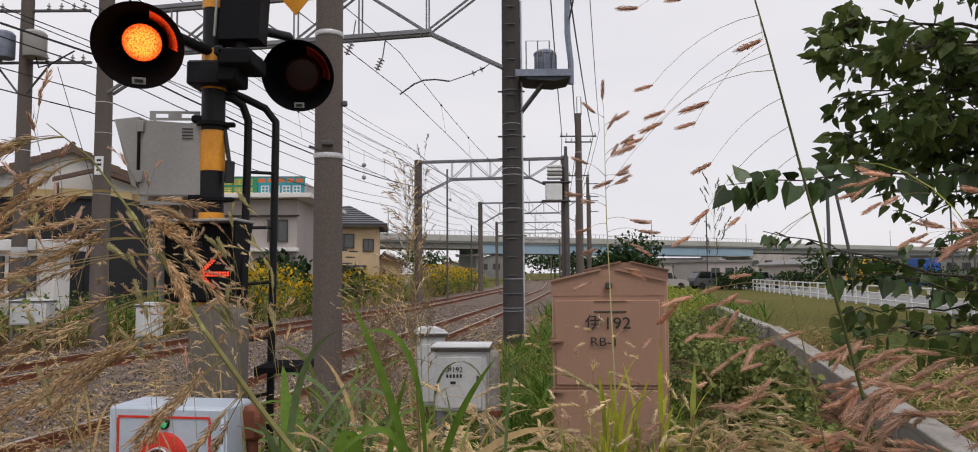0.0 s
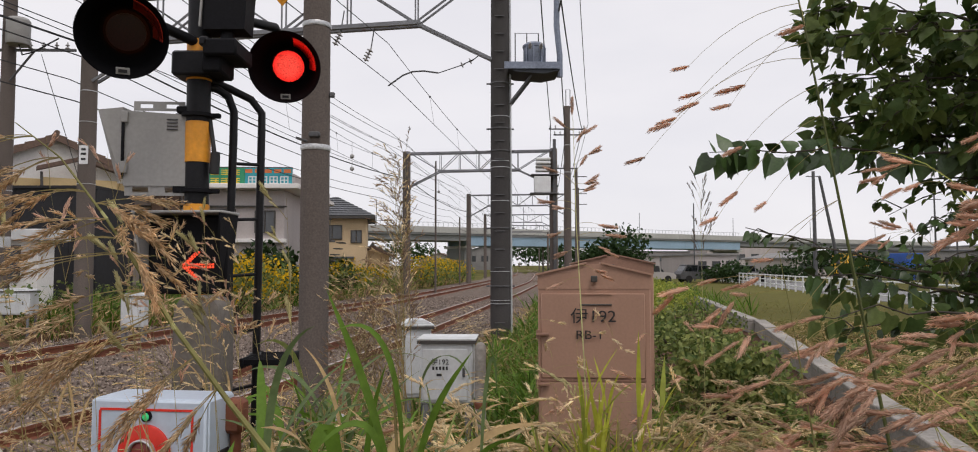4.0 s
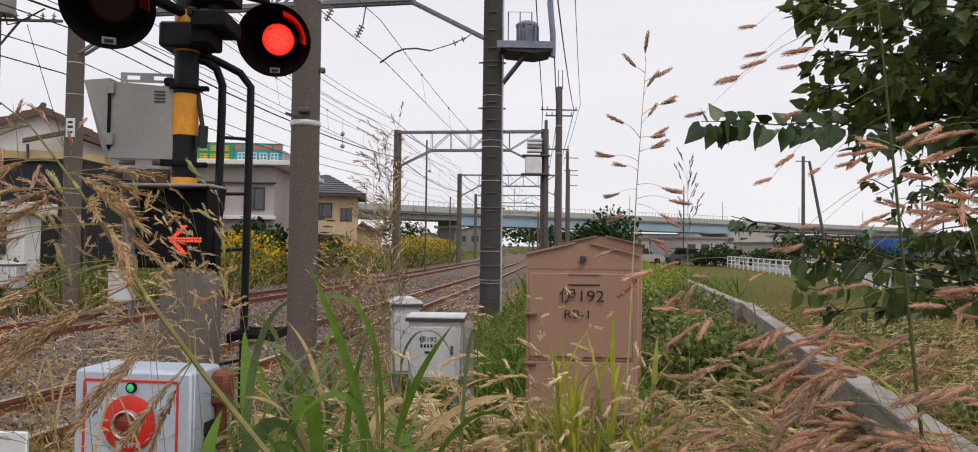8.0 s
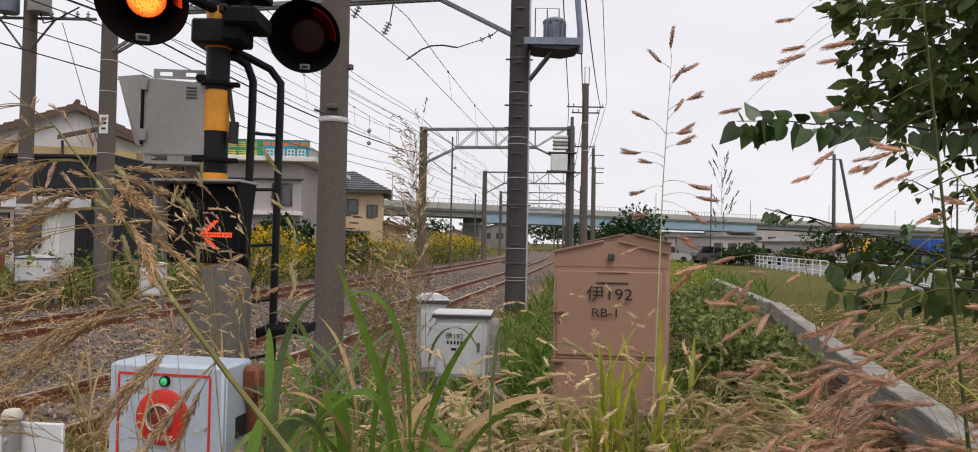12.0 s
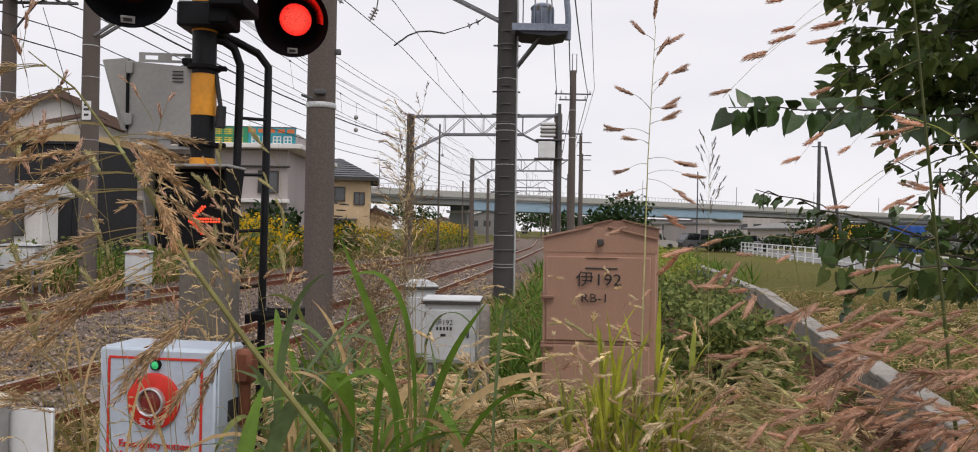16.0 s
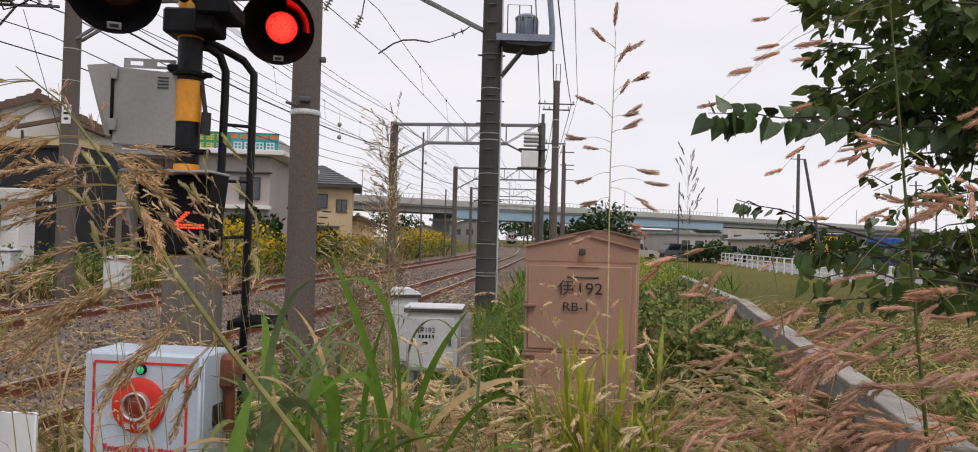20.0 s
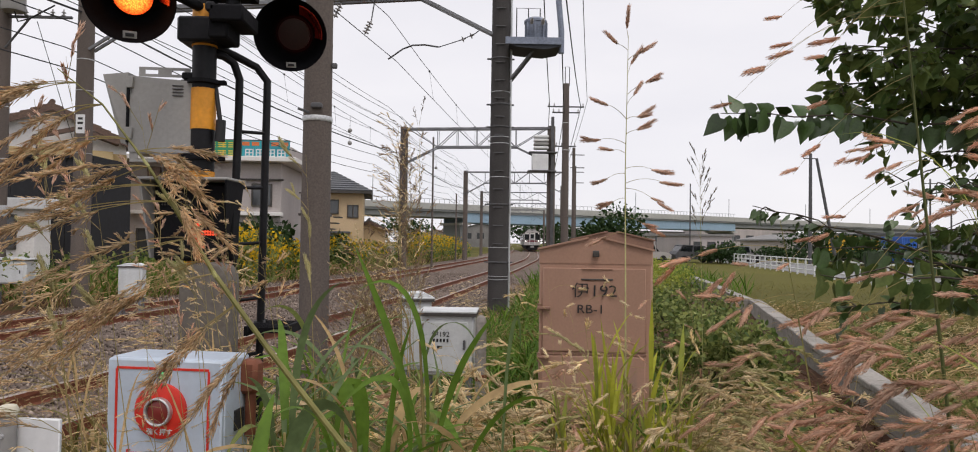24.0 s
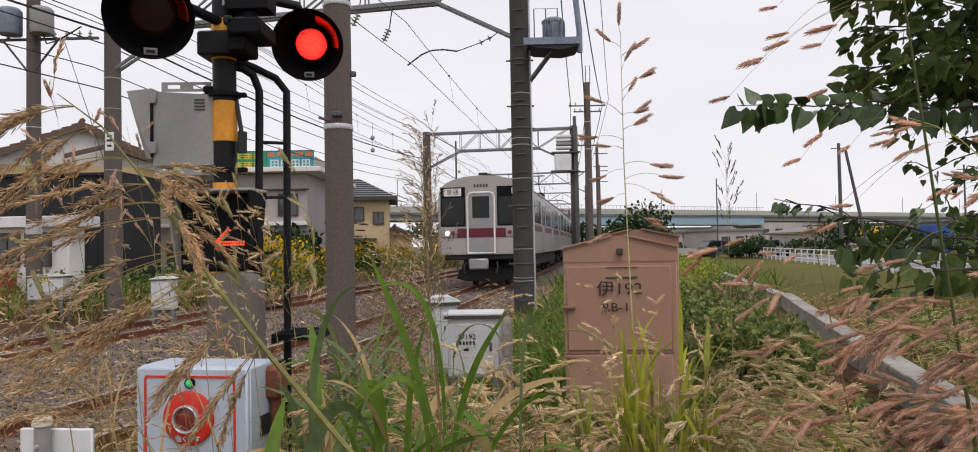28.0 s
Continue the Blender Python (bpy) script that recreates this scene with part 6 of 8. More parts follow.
# ---- the train ----
def car_body(parent, length, front):
    """A car with its nose at y = 0 and its body towards +y."""
    w, z0 = 1.41, 1.05
    y0 = 0.12 if front else 0.0
    shell = Mesh()
    half = [(w, z0), (w, 2.95), (w * 0.985, 3.15), (w * 0.93, 3.3), (w * 0.82, 3.43), (w * 0.66, 3.53), (w * 0.4, 3.62)]
    prof = half + [(0.0, 3.66)] + [(-x, z) for x, z in half[::-1]]
    shell.prism(prof, y0, length)
    part("body_shell", shell, M_TRAINSTEEL, parent)
    for s in (-1, 1):
        part("maroon_band", Mesh().box((s * (w + 0.004), (y0 + length) / 2, 1.98), (0.012, length - y0 - 0.3, 0.22)), M_MAROON, parent, smooth=False)
        part("upper_band", Mesh().box((s * (w + 0.004), (y0 + length) / 2, 3.3), (0.012, length - y0 - 0.3, 0.07)), M_MAROON, parent, smooth=False)
        y = 1.2
        k = 0
        while y < length - 1.5:
            if k % 2 == 0:
                for dy in (0, 0.66):
                    dr = part("door", Mesh().box((s * (w + 0.008), y + 0.33 + dy, 2.05), (0.022, 0.63, 1.9), 0.006), M_TRAINSTEEL, parent, "ribbed steel sliding door")
                    part("door_glass", Mesh().box((s * (w + 0.02), y + 0.33 + dy, 2.55), (0.012, 0.42, 0.78), 0.004), M_DARKGLASS, dr)
                y += 1.9
            else:
                for dy in (0, 0.86, 1.72):
                    wn_ = part("window_frame", Mesh().box((s * (w + 0.004), y + 0.4 + dy, 2.62), (0.014, 0.84, 0.98), 0.004), M_TRAINSTEEL, parent)
                    part("window_glass", Mesh().box((s * (w + 0.012), y + 0.4 + dy, 2.62), (0.012, 0.76, 0.88), 0.004), M_DARKGLASS, wn_)
                y += 3.05
            k += 1
    part("underframe", Mesh().box((0, length / 2, 0.78), (2.3, length - 5.4, 0.5), 0.04), M_UNDERFRAME, parent)
    for y in (3.0, length - 3.0):
        bg = part("bogie", Mesh().box((0, y, 0.5), (2.0, 3.0, 0.4), 0.05), M_UNDERFRAME, parent)
        for dy in (-1.05, 1.05):
            for s in (-1, 1):
                part("wheel", Mesh().cone((s * 0.5, y + dy, 0.43), (s * 0.63, y + dy, 0.43), 0.43, 0.43, 20), M_UNDERFRAME, bg)
    for y in (length * 0.28, length * 0.7):
        part("roof_unit", Mesh().prism([(-0.85, 3.5), (0.85, 3.5), (0.8, 3.86), (0.65, 3.92), (-0.65, 3.92), (-0.8, 3.86)], y - 1.3, y + 1.3), M_GREYBOX, parent, "grey roof cooling unit")
    return w


def front_end(parent):
    w = 1.41
    out = Mesh()
    half = [(w, 1.1), (w, 2.95), (w * 0.985, 3.15), (w * 0.93, 3.3), (w * 0.82, 3.43), (w * 0.66, 3.53), (w * 0.4, 3.62)]
    out.prism(half + [(0.0, 3.66)] + [(-x, z) for x, z in half[::-1]], 0.0, 0.118)
    part("front_panel", out, M_TRAINWHITE, parent, "cream painted front panel")
    for s in (-1, 1):
        dk = part("front_mask", Mesh().box((s * 0.93, -0.005, 2.65), (0.82, 0.03, 1.28), 0.03), M_MATTBLACK, parent, "black window surround")
        part("front_window", Mesh().box((s * 0.93, -0.022, 2.5), (0.74, 0.014, 0.9), 0.01), M_TRAINGLASS, dk)
        part("red_stripe", Mesh().box((s * 0.62, -0.006, 1.79), (0.36, 0.03, 0.3), 0.01), M_MAROON, parent)
        un = part("lamp_unit", Mesh().box((s * 1.06, -0.02, 1.8), (0.54, 0.045, 0.28), 0.02), M_TRAINSTEEL, parent)
        part("headlight", Mesh().lathe([(0.065, 0), (0.065, 0.03), (0.04, 0.045), (0.005, 0.05)], 18, Matrix.Translation((s * 1.12, -0.04, 1.8)) @ Matrix.Rotation(radians(90), 4, "X")), M_HEADLIGHT, un, "lit white headlight")
        part("tail_light", Mesh().lathe([(0.07, 0), (0.07, 0.03), (0.005, 0.04)], 16, Matrix.Translation((s * 0.93, -0.04, 1.8)) @ Matrix.Rotation(radians(90), 4, "X")), M_DARKRED, un)
        part("corner_strip", Mesh().box((s * 1.395, 0.02, 2.0), (0.05, 0.12, 1.8), 0.02), M_TRAINWHITE, parent)
        part("wiper", Mesh().cone((s * 0.62, -0.04, 2.06), (s * 1.05, -0.04, 2.2), 0.012, 0.012, 6), M_UNDERFRAME, parent)
    ds = part("destination_board", Mesh().box((-0.93, -0.034, 3.12), (0.58, 0.02, 0.25), 0.008), M_HOUSEWHITE, parent, "white destination board")
    lettering("writing", "普通", 0.2, M_TRIM, ds, Matrix.Translation((-0.93, -0.046, 3.12)) @ FACE)
    part("number_board", Mesh().box((1.1, -0.034, 3.12), (0.18, 0.02, 0.2), 0.008), M_HOUSEWHITE, parent)
    dr = part("end_door", Mesh().box((0, -0.03, 2.1), (0.84, 0.06, 1.98), 0.02), M_TRAINSTEEL, parent, "cream gangway door with a steel rim")
    fr = Mesh()
    fr.pipe([(-0.44, -0.06, 1.13), (-0.44, -0.06, 2.94), (-0.4, -0.06, 3.04), (-0.3, -0.06, 3.09), (0.3, -0.06, 3.09), (0.4, -0.06, 3.04), (0.44, -0.06, 2.94), (0.44, -0.06, 1.13), (-0.44, -0.06, 1.13)], 0.035, 8)
    part("door_rim", fr, M_HOUSEWHITE, dr)
    part("door_window", Mesh().box((0, -0.062, 2.62), (0.56, 0.012, 0.7), 0.01), M_TRAINGLASS, dr)
    part("door_stripe", Mesh().box((0, -0.062, 1.79), (0.8, 0.012, 0.3), 0.004), M_MAROON, dr)
    for i in range(5):
        bars("writing", [(-0.2 + i * 0.1, 3.32, 0.065, 0.1)], M_TRIM, parent, Matrix.Translation((0, -0.004, 0)))
    part("skirt", Mesh().box((0, 0.14, 1.0), (2.5, 0.2, 0.16), 0.03), M_UNDERFRAME, parent)
    cp = part("coupler", Mesh().box((0, -0.25, 0.82), (0.34, 0.7, 0.3), 0.05), M_UNDERFRAME, parent)
    part("coupler_head", Mesh().box((0, -0.62, 0.8), (0.62, 0.16, 0.34), 0.04), M_TRAINSTEEL, cp)
    part("snow_plough", Mesh().prism([(-0.95, 0.3), (-0.6, 0.2), (0.6, 0.2), (0.95, 0.3), (0.85, 0.6), (-0.85, 0.6)], 0.5, 0.62), M_UNDERFRAME, parent)
    for s in (-1, 1):
        part("brake_hose", Mesh().pipe([(s * 0.5, -0.05, 0.85), (s * 0.55, -0.25, 0.7), (s * 0.5, -0.35, 0.5), (s * 0.42, -0.2, 0.45)], 0.03, 6), M_UNDERFRAME, parent)
    part("roof_lamp", Mesh().box((0.0, 0.6, 3.72), (0.3, 0.3, 0.14), 0.03), M_UNDERFRAME, parent)


TRAIN = []
for i in range(4):
    c = thing("train_car", "steel commuter train car with maroon bands" if i else "leading train car with a cream front and maroon stripe", "train car", group="cars of the approaching train")
    car_body(c, 19.5, i == 0)
    if i == 0:
        front_end(c)
    if i in (0, 2):
        pan = part("pantograph_base", Mesh().box((0, 15.5, 4.05), (1.4, 1.8, 0.1), 0.02), M_UNDERFRAME, c)
        pg = Mesh()
        for s in (-1, 1):
            pg.cone((s * 0.6, 14.8, 4.1), (s * 0.4, 16.0, 4.6), 0.03, 0.03, 6)
            pg.cone((s * 0.4, 16.0, 4.6), (s * 0.5, 15.3, 5.02), 0.025, 0.025, 6)
        pg.box((0, 15.3, 5.03), (1.6, 0.2, 0.04), 0.01)
        part("pantograph_arm", pg, M_DARKSTEEL, pan)
    TRAIN.append(c)


def train_rows(i):
    """Keys of car i: it runs on the near track towards the crossing."""
    rows = []
    for k in range(0, 57):
        t = k * 0.5
        u = 28.0 - t
        s = 23.5 + (21.0 * u + 1.75 * u * u if u < 2.0 else 49.0 + 27.6 * (u - 2.0)) + 20.0 * i
        # walk back along the line by its length
        x0, y0, _ = line_at(s * 0.985)
        x1, y1, _ = line_at(s * 0.985 + 19.0)
        rows.append((t, Matrix.Translation((x0, y0, RAIL_Z)) @ Matrix.Rotation(-math.atan2(x1 - x0, y1 - y0), 4, "Z")))
    return rows


def blink(first_lit):
    """Turn the lamp's face over every 0.6 s; first_lit says which half-period begins lit."""
    rows, t, lit = [], 0.0, first_lit
    turn = lambda a: Matrix.Translation((0, 0, 0.005)) @ Matrix.Rotation(radians(a), 4, "X")
    rows.append((0.0, turn(0 if lit else 180)))
    t = 0.3667
    while t < 28.0:
        a, c = (0, 180) if lit else (180, 360)
        if not lit:
            a, c = 180, 0
        for q, u in ((-0.0667, 0), (-0.0333, 0.33), (0.0, 0.67), (0.0333, 1)):
            rows.append((t + q, turn(a + (c - a) * u)))
        lit = not lit
        t += 0.6
    rows.append((28.2, turn(0 if lit else 180)))
    return rows


# ---- plants ----
def blade_mesh(length, width, arch, twist=0.0, seg=8, fold=0.25, droop=1.0):
    """A grass blade rising from the origin and arching towards +x."""
    v, f = [], []
    for i in range(seg + 1):
        t = i / seg
        a = radians(84) - droop * arch * t ** 1.3
        if i == 0:
            p = Vector((0, 0, 0))
        else:
            p = p + Vector((math.cos(a), 0, math.sin(a))) * (length / seg)
        w = width * (0.55 + 0.9 * t if t < 0.4 else 0.91 * (1 - ((t - 0.4) / 0.6) ** 1.8) + 0.01) * 0.5
        tw = twist * t
        side = Vector((-math.sin(a) * math.sin(tw), math.cos(tw), math.cos(a) * math.sin(tw)))
        nrm = Vector((-math.sin(a), 0, math.cos(a)))
        v += [p - side * w + nrm * w * fold, p, p + side * w + nrm * w * fold]
    for i in range(seg):
        for j in range(2):
            f.append((i * 3 + j, i * 3 + j + 1, i * 3 + j + 4, i * 3 + j + 3))
    return v, f


def spindle(n, fat, rng, lift=0.28, long=0.26, core=0.6, slim=1.0):
    """A fuzzy seed cluster one unit long on +x: a slim core under overlapping spikelets."""
    v, f = [], []
    for u, r in ((0.0, 0.01), (0.25, core), (0.6, core * 0.92), (0.97, 0.02)):
        v += [(u, fat * r * math.cos(j * 2.094), fat * r * math.sin(j * 2.094)) for j in range(3)]
    f += [(i * 3 + j, i * 3 + (j + 1) % 3, i * 3 + 3 + (j + 1) % 3, i * 3 + 3 + j) for i in range(3) for j in range(3)]
    for k in range(n):
        u = 0.02 + 0.8 * k / n + rng.uniform(-0.02, 0.02)
        g = k * 2.4 + rng.uniform(-0.5, 0.5)
        r = fat * 0.75 * math.sin(math.pi * (0.12 + 0.8 * u)) * rng.uniform(0.5, 1.1)
        d = Vector((1, math.cos(g) * lift * rng.uniform(0.3, 1.4), math.sin(g) * lift * rng.uniform(0.3, 1.4)))
        l, w = long * rng.uniform(0.7, 1.25), fat * rng.uniform(0.45, 0.75) * slim
        m = Matrix.Translation((u, math.cos(g) * r, math.sin(g) * r)) @ turn_to(d) @ Matrix.Diagonal((l, w, w, 1))
        o = len(v)
        v += [tuple(m @ Vector(p)) for p in SPIKE_V]
        f += [tuple(o + i for i in q) for q in SPIKE_F]
    return v, f


SPIKE_V = [(0, 0, 0), (0.35, 0.5, 0.1), (0.35, -0.3, 0.45), (0.35, -0.3, -0.45), (1, 0, 0)]
SPIKE_F = [(0, 1, 2), (0, 2, 3), (0, 3, 1), (4, 2, 1), (4, 3, 2), (4, 1, 3)]


def turn_to(d):
    return Vector(d).normalized().to_track_quat("X", "Z").to_matrix().to_4x4()


SPIN_RNG = random.Random(3)
SPINDLES = {"slim": spindle(10, 0.09, SPIN_RNG, 0.2, 0.36), "fuzzy": spindle(70, 0.1, SPIN_RNG, 0.34, 0.15, 0.72, 0.42), "plain": spindle(6, 0.09, SPIN_RNG, 0.2, 0.4), "fine": spindle(7, 0.1, SPIN_RNG, 0.35, 0.5, 0.3), "open": spindle(14, 0.09, SPIN_RNG, 0.5, 0.26)}


def branches(line, spots, pts, k0, rng, count, length, wind, sag, seeds, size, stiff=0.6, stalk=0.0007, part_way=0.35, scatter=0.22):
    """Thin side branches on the end of a stem, each hung with seed clusters along its outer part."""
    n = len(pts)
    wind = Vector(wind)
    for i in range(count):
        u = k0 + (n - 1.001 - k0) * (i + rng.random() * 0.8) / count
        a, c = pts[int(u)], pts[int(u) + 1]
        p = a.lerp(c, u - int(u))
        ax = (c - a).normalized()
        g = rng.uniform(0, 6.28)
        d = (ax * stiff + Vector((math.cos(g), math.sin(g), 0.2 * math.sin(g * 3))) * 0.55 + wind * rng.uniform(0.4, 1.0)).normalized()
        l = length * rng.uniform(0.6, 1.2) * (1.15 - 0.5 * (u - k0) / (n - k0))
        run = [p]
        for k in range(6):
            d = (d + Vector((0, 0, -sag * 0.17)) + wind * 0.06).normalized()
            run.append(run[-1] + d * l / 6)
        line.pipe(run, stalk, 3, stalk * 0.5)
        for k in range(seeds):
            t = (part_way + (1 - part_way) * (k + rng.random() * 0.6) / seeds) * 5.99
            q0, q1 = run[int(t)], run[int(t) + 1]
            e = (q1 - q0).normalized() + Vector((rng.gauss(0, 1), rng.gauss(0, 1), rng.gauss(-0.2, 1))) * scatter
            s = size * rng.uniform(0.65, 1.25)
            spots.append(np.array(Matrix.Translation(q0.lerp(q1, t - int(t))) @ turn_to(e) @ Matrix.Rotation(rng.uniform(0, 6.28), 4, "X") @ Matrix.Scale(s, 4)))


def stem_points(base, tip, bow, n=9, crest=None):
    """A stem that rises steeply and bends over to its tip; crest lifts its bend above the tip."""
    base, tip = Vector(base), Vector(tip)
    if crest is not None:
        mid = Vector((base.x + (tip.x - base.x) * 0.25, (base.y + tip.y) / 2, tip.z + crest))
        return [base * (1 - t) ** 2 + mid * 2 * t * (1 - t) + tip * t * t for t in [i / (n - 1) for i in range(n)]]
    mid = Vector((base.x + (tip.x - base.x) * (0.5 - bow), base.y + (tip.y - base.y) * (0.5 - bow), base.z + (tip.z - base.z) * (0.5 + bow * 0.55)))
    return [base * (1 - t) ** 2 + mid * 2 * t * (1 - t) + tip * t * t for t in [i / (n - 1) for i in range(n)]]


SWAYING = []


def tall_grass(base, tip, label, seeds_mat, rng, bow=0.3, thick=0.003, leaves=3, leaf_mat=None, group="tall grasses by the camera", from_t=0.55, sway=3.0, leaf_len=0.5, leaf_w=0.016, stem_mat=None, shape="slim", count=8, length=0.12, wind=(-1, 0, 0), sag=1.0, seeds=6, size=0.04, stiff=0.6, stalk=0.0007, part_way=0.35, scatter=0.22, crest=None):
    """One tall grass plant: stem, leaves and a seed head that leans with the wind."""
    p = thing("tall_grass", label, "grass", Matrix.Translation((base[0], base[1], 0)), group)
    o = Vector((base[0], base[1], 0))
    pts = [q - o for q in stem_points(base, tip, bow, 9 if crest is None else 15, crest)]
    b = Mesh()
    b.pipe(pts, thick, 6, thick * 0.12)
    part("stem", b, stem_mat or G_STEM, p)
    n = len(pts)
    line, spots = Mesh(), []
    branches(line, spots, pts, from_t * (n - 1), rng, count, length, wind, sag, seeds, size, stiff, stalk, part_way, scatter)
    head = part("seed_head", line, G_STEM, p)
    cluster("spikelets", *SPINDLES[shape], spots, seeds_mat, head, True)
    for i in range(leaves):
        k = rng.uniform(0.12, 0.6)
        at = pts[int(k * (n - 1))]
        v, f = blade_mesh(leaf_len * rng.uniform(0.6, 1.2), leaf_w, rng.uniform(0.7, 2.0), rng.uniform(-1, 1))
        lf = Mesh()
        lf.add(v, f)
        part("leaf", lf, leaf_mat or G_GREEN, p, m=Matrix.Translation(at) @ Matrix.Rotation(rng.uniform(1.8, 4.5), 4, "Z"))
    SWAYING.append((p, sway, rng.uniform(0, 6.28), rng.uniform(0.8, 1.25)))
    return p


def tuft(x, y, count, length, width, rng, label, materials, spread=0.1, arch=(0.5, 1.8), sway=1.5, heading=None, group="grass tufts by the camera", low=0.0, high=0.0, culms=0, tilt=0.5):
    """A tuft of broad blades, each blade a part, springing from its culms."""
    p = thing("grass_tuft", label, "grass", Matrix.Translation((x, y, 0)), group)
    feet = []
    for i in range(culms):
        b = Mesh()
        q = (rng.gauss(0, spread), rng.gauss(0, spread))
        top = (q[0] * 1.8 + rng.gauss(-0.03, 0.05), q[1] * 1.5, high + rng.uniform(-0.05, 0.12))
        pts = stem_points((*q, -0.02), top, 0.05, 6)
        b.pipe(pts, 0.005, 6, 0.0025)
        part("culm", b, G_STEM, p)
        feet.append(pts)
    for i in range(count):
        k = rng.choice(feet)
        u = rng.uniform(low / high, 1.0) * 4.99
        at = k[int(u)].lerp(k[int(u) + 1], u - int(u))
        v, f = blade_mesh(length * rng.uniform(0.5, 1.2), width * rng.uniform(0.5, 1.25), rng.uniform(*arch), rng.uniform(-0.9, 0.9), 10)
        b = Mesh()
        b.add(v, f)
        a = rng.uniform(0, 6.28) if heading is None else rng.gauss(heading, 0.9)
        part("blade", b, rng.choice(materials), p, m=Matrix.Translation(at) @ Matrix.Rotation(a, 4, "Z") @ Matrix.Rotation(rng.uniform(0.0, tilt), 4, "Y"))
    SWAYING.append((p, sway, rng.uniform(0, 6.28), rng.uniform(0.8, 1.2)))
    return p


rg = random.Random(11)
# the thick green stem close to the camera, its long golden branches blown to one side
def golden_stem(rng):
    o = Vector((0.3, 0.97, 0))
    p = thing("tall_grass", "thick green grass stem with long drooping golden branches", "grass", Matrix.Translation(o), "tall grasses by the camera")
    run = [Vector((x, 0.95, z)) - o for x, z in ((0.3, -0.02), (0.21, 0.45), (0.02, 0.88), (-0.185, 1.172), (-0.288, 1.298), (-0.362, 1.396), (-0.42, 1.487), (-0.453, 1.536), (-0.511, 1.61), (-0.57, 1.655))]
    b = Mesh()
    b.pipe(run, 0.0062, 8, 0.0006)
    part("stem", b, G_GREENSTEM, p)
    for k in (3, 5, 7):
        b = Mesh()
        d = (run[k + 1] - run[k]).normalized() * 0.006
        b.cone(tuple(run[k] - d), tuple(run[k] + d), 0.0057 - k * 0.00048, 0.0053 - k * 0.00048, 8)
        part("node", b, G_LIMESTEM, p)
    for u, dx, dz, lift in ((8.6, -0.1, -0.05, 0.2), (8.0, -0.17, -0.09, 0.22), (7.4, -0.2, -0.05, 0.2), (6.9, -0.12, -0.02, 0.12), (6.4, -0.27, -0.07, 0.16), (6.0, -0.3, -0.085, 0.14), (5.5, -0.29, -0.11, 0.12), (5.2, -0.2, -0.115, 0.14), (5.0, -0.29, -0.14, 0.1), (4.6, -0.12, -0.12, 0.12), (4.2, -0.1, -0.11, 0.15), (7.2, 0.06, -0.01, 0.2), (6.6, 0.075, -0.03, 0.25), (6.1, 0.06, -0.055, 0.3)):
        a = run[int(u)].lerp(run[int(u) + 1], u - int(u))
        line, spots = Mesh(), []
        for k in range(3):
            e = a + Vector((dx * rng.uniform(0.7, 1.1), rng.gauss(0, 0.045), dz * rng.uniform(0.8, 1.15) + rng.gauss(0, 0.014)))
            c = a.lerp(e, 0.42) + Vector((0, 0, abs(dx) * lift))
            way = [a * (1 - t) ** 2 + c * 2 * t * (1 - t) + e * t * t for t in [i / 8 for i in range(9)]]
            line.pipe(way, 0.0009, 4, 0.0003)
            for i in range(19):
                t = (0.38 + 0.62 * (i + rng.random()) / 19) * 7.99
                q0, q1 = way[int(t)], way[int(t) + 1]
                d = (q1 - q0).normalized() + Vector((rng.gauss(0, 1), rng.gauss(0, 1), rng.gauss(0, 1))) * 0.15
                spots.append(np.array(Matrix.Translation(q0.lerp(q1, t - int(t))) @ turn_to(d) @ Matrix.Rotation(rng.uniform(0, 6.28), 4, "X") @ Matrix.Scale(rng.uniform(0.017, 0.034), 4)))
        head = part("branch", line, G_STEM, p)
        cluster("spikelets", *SPINDLES["fine"], spots, G_WHEAT, head, True)
    SWAYING.append((p, 1.5, 1.0, 0.9))


golden_stem(rg)
for x, y, z, w in ((-0.66, 1.0, 1.22, 0.4), (-0.8, 1.2, 1.27, 0.42), (-0.95, 1.4, 1.18, 0.5)):
    tall_grass((x + w, y, 0), (x, y, z), "golden dry grass with a feathery drooping plume", G_WHEAT, rg,
               thick=0.0018, leaves=1, leaf_mat=G_STRAW, leaf_w=0.006, from_t=0.74, count=5, length=0.12, seeds=9, size=0.024, sway=3.0, wind=(-0.9, 0.0, -0.2), sag=0.4, stiff=1.6, part_way=0.2, scatter=0.16, stalk=0.0005, shape="fine", crest=0.08)
# fluffy dry heads before the direction indicator
for x, z, n in ((-0.461, 1.53, 6), (-0.37, 1.43, 5), (-0.539, 1.54, 6), (-0.69, 1.56, 5), (-0.42, 1.46, 4), (-0.6, 1.47, 5)):
    y = 1.3 + rg.uniform(-0.1, 0.2)
    tall_grass((x * y / 1.3 + 0.12, y, 0), (x * y / 1.3, y, 1.45 + (z - 1.45) * y / 1.3), "thin dry grass with a fluffy pale head", G_WHEAT, rg, bow=0.12, thick=0.0016, leaves=1, leaf_mat=G_STRAW, leaf_w=0.006, from_t=0.9, count=n, length=0.05, seeds=2, size=0.034, sway=2.5, wind=(-0.3, 0, -0.5), sag=0.9, stiff=0.9, shape="open", part_way=0.3, scatter=0.3)
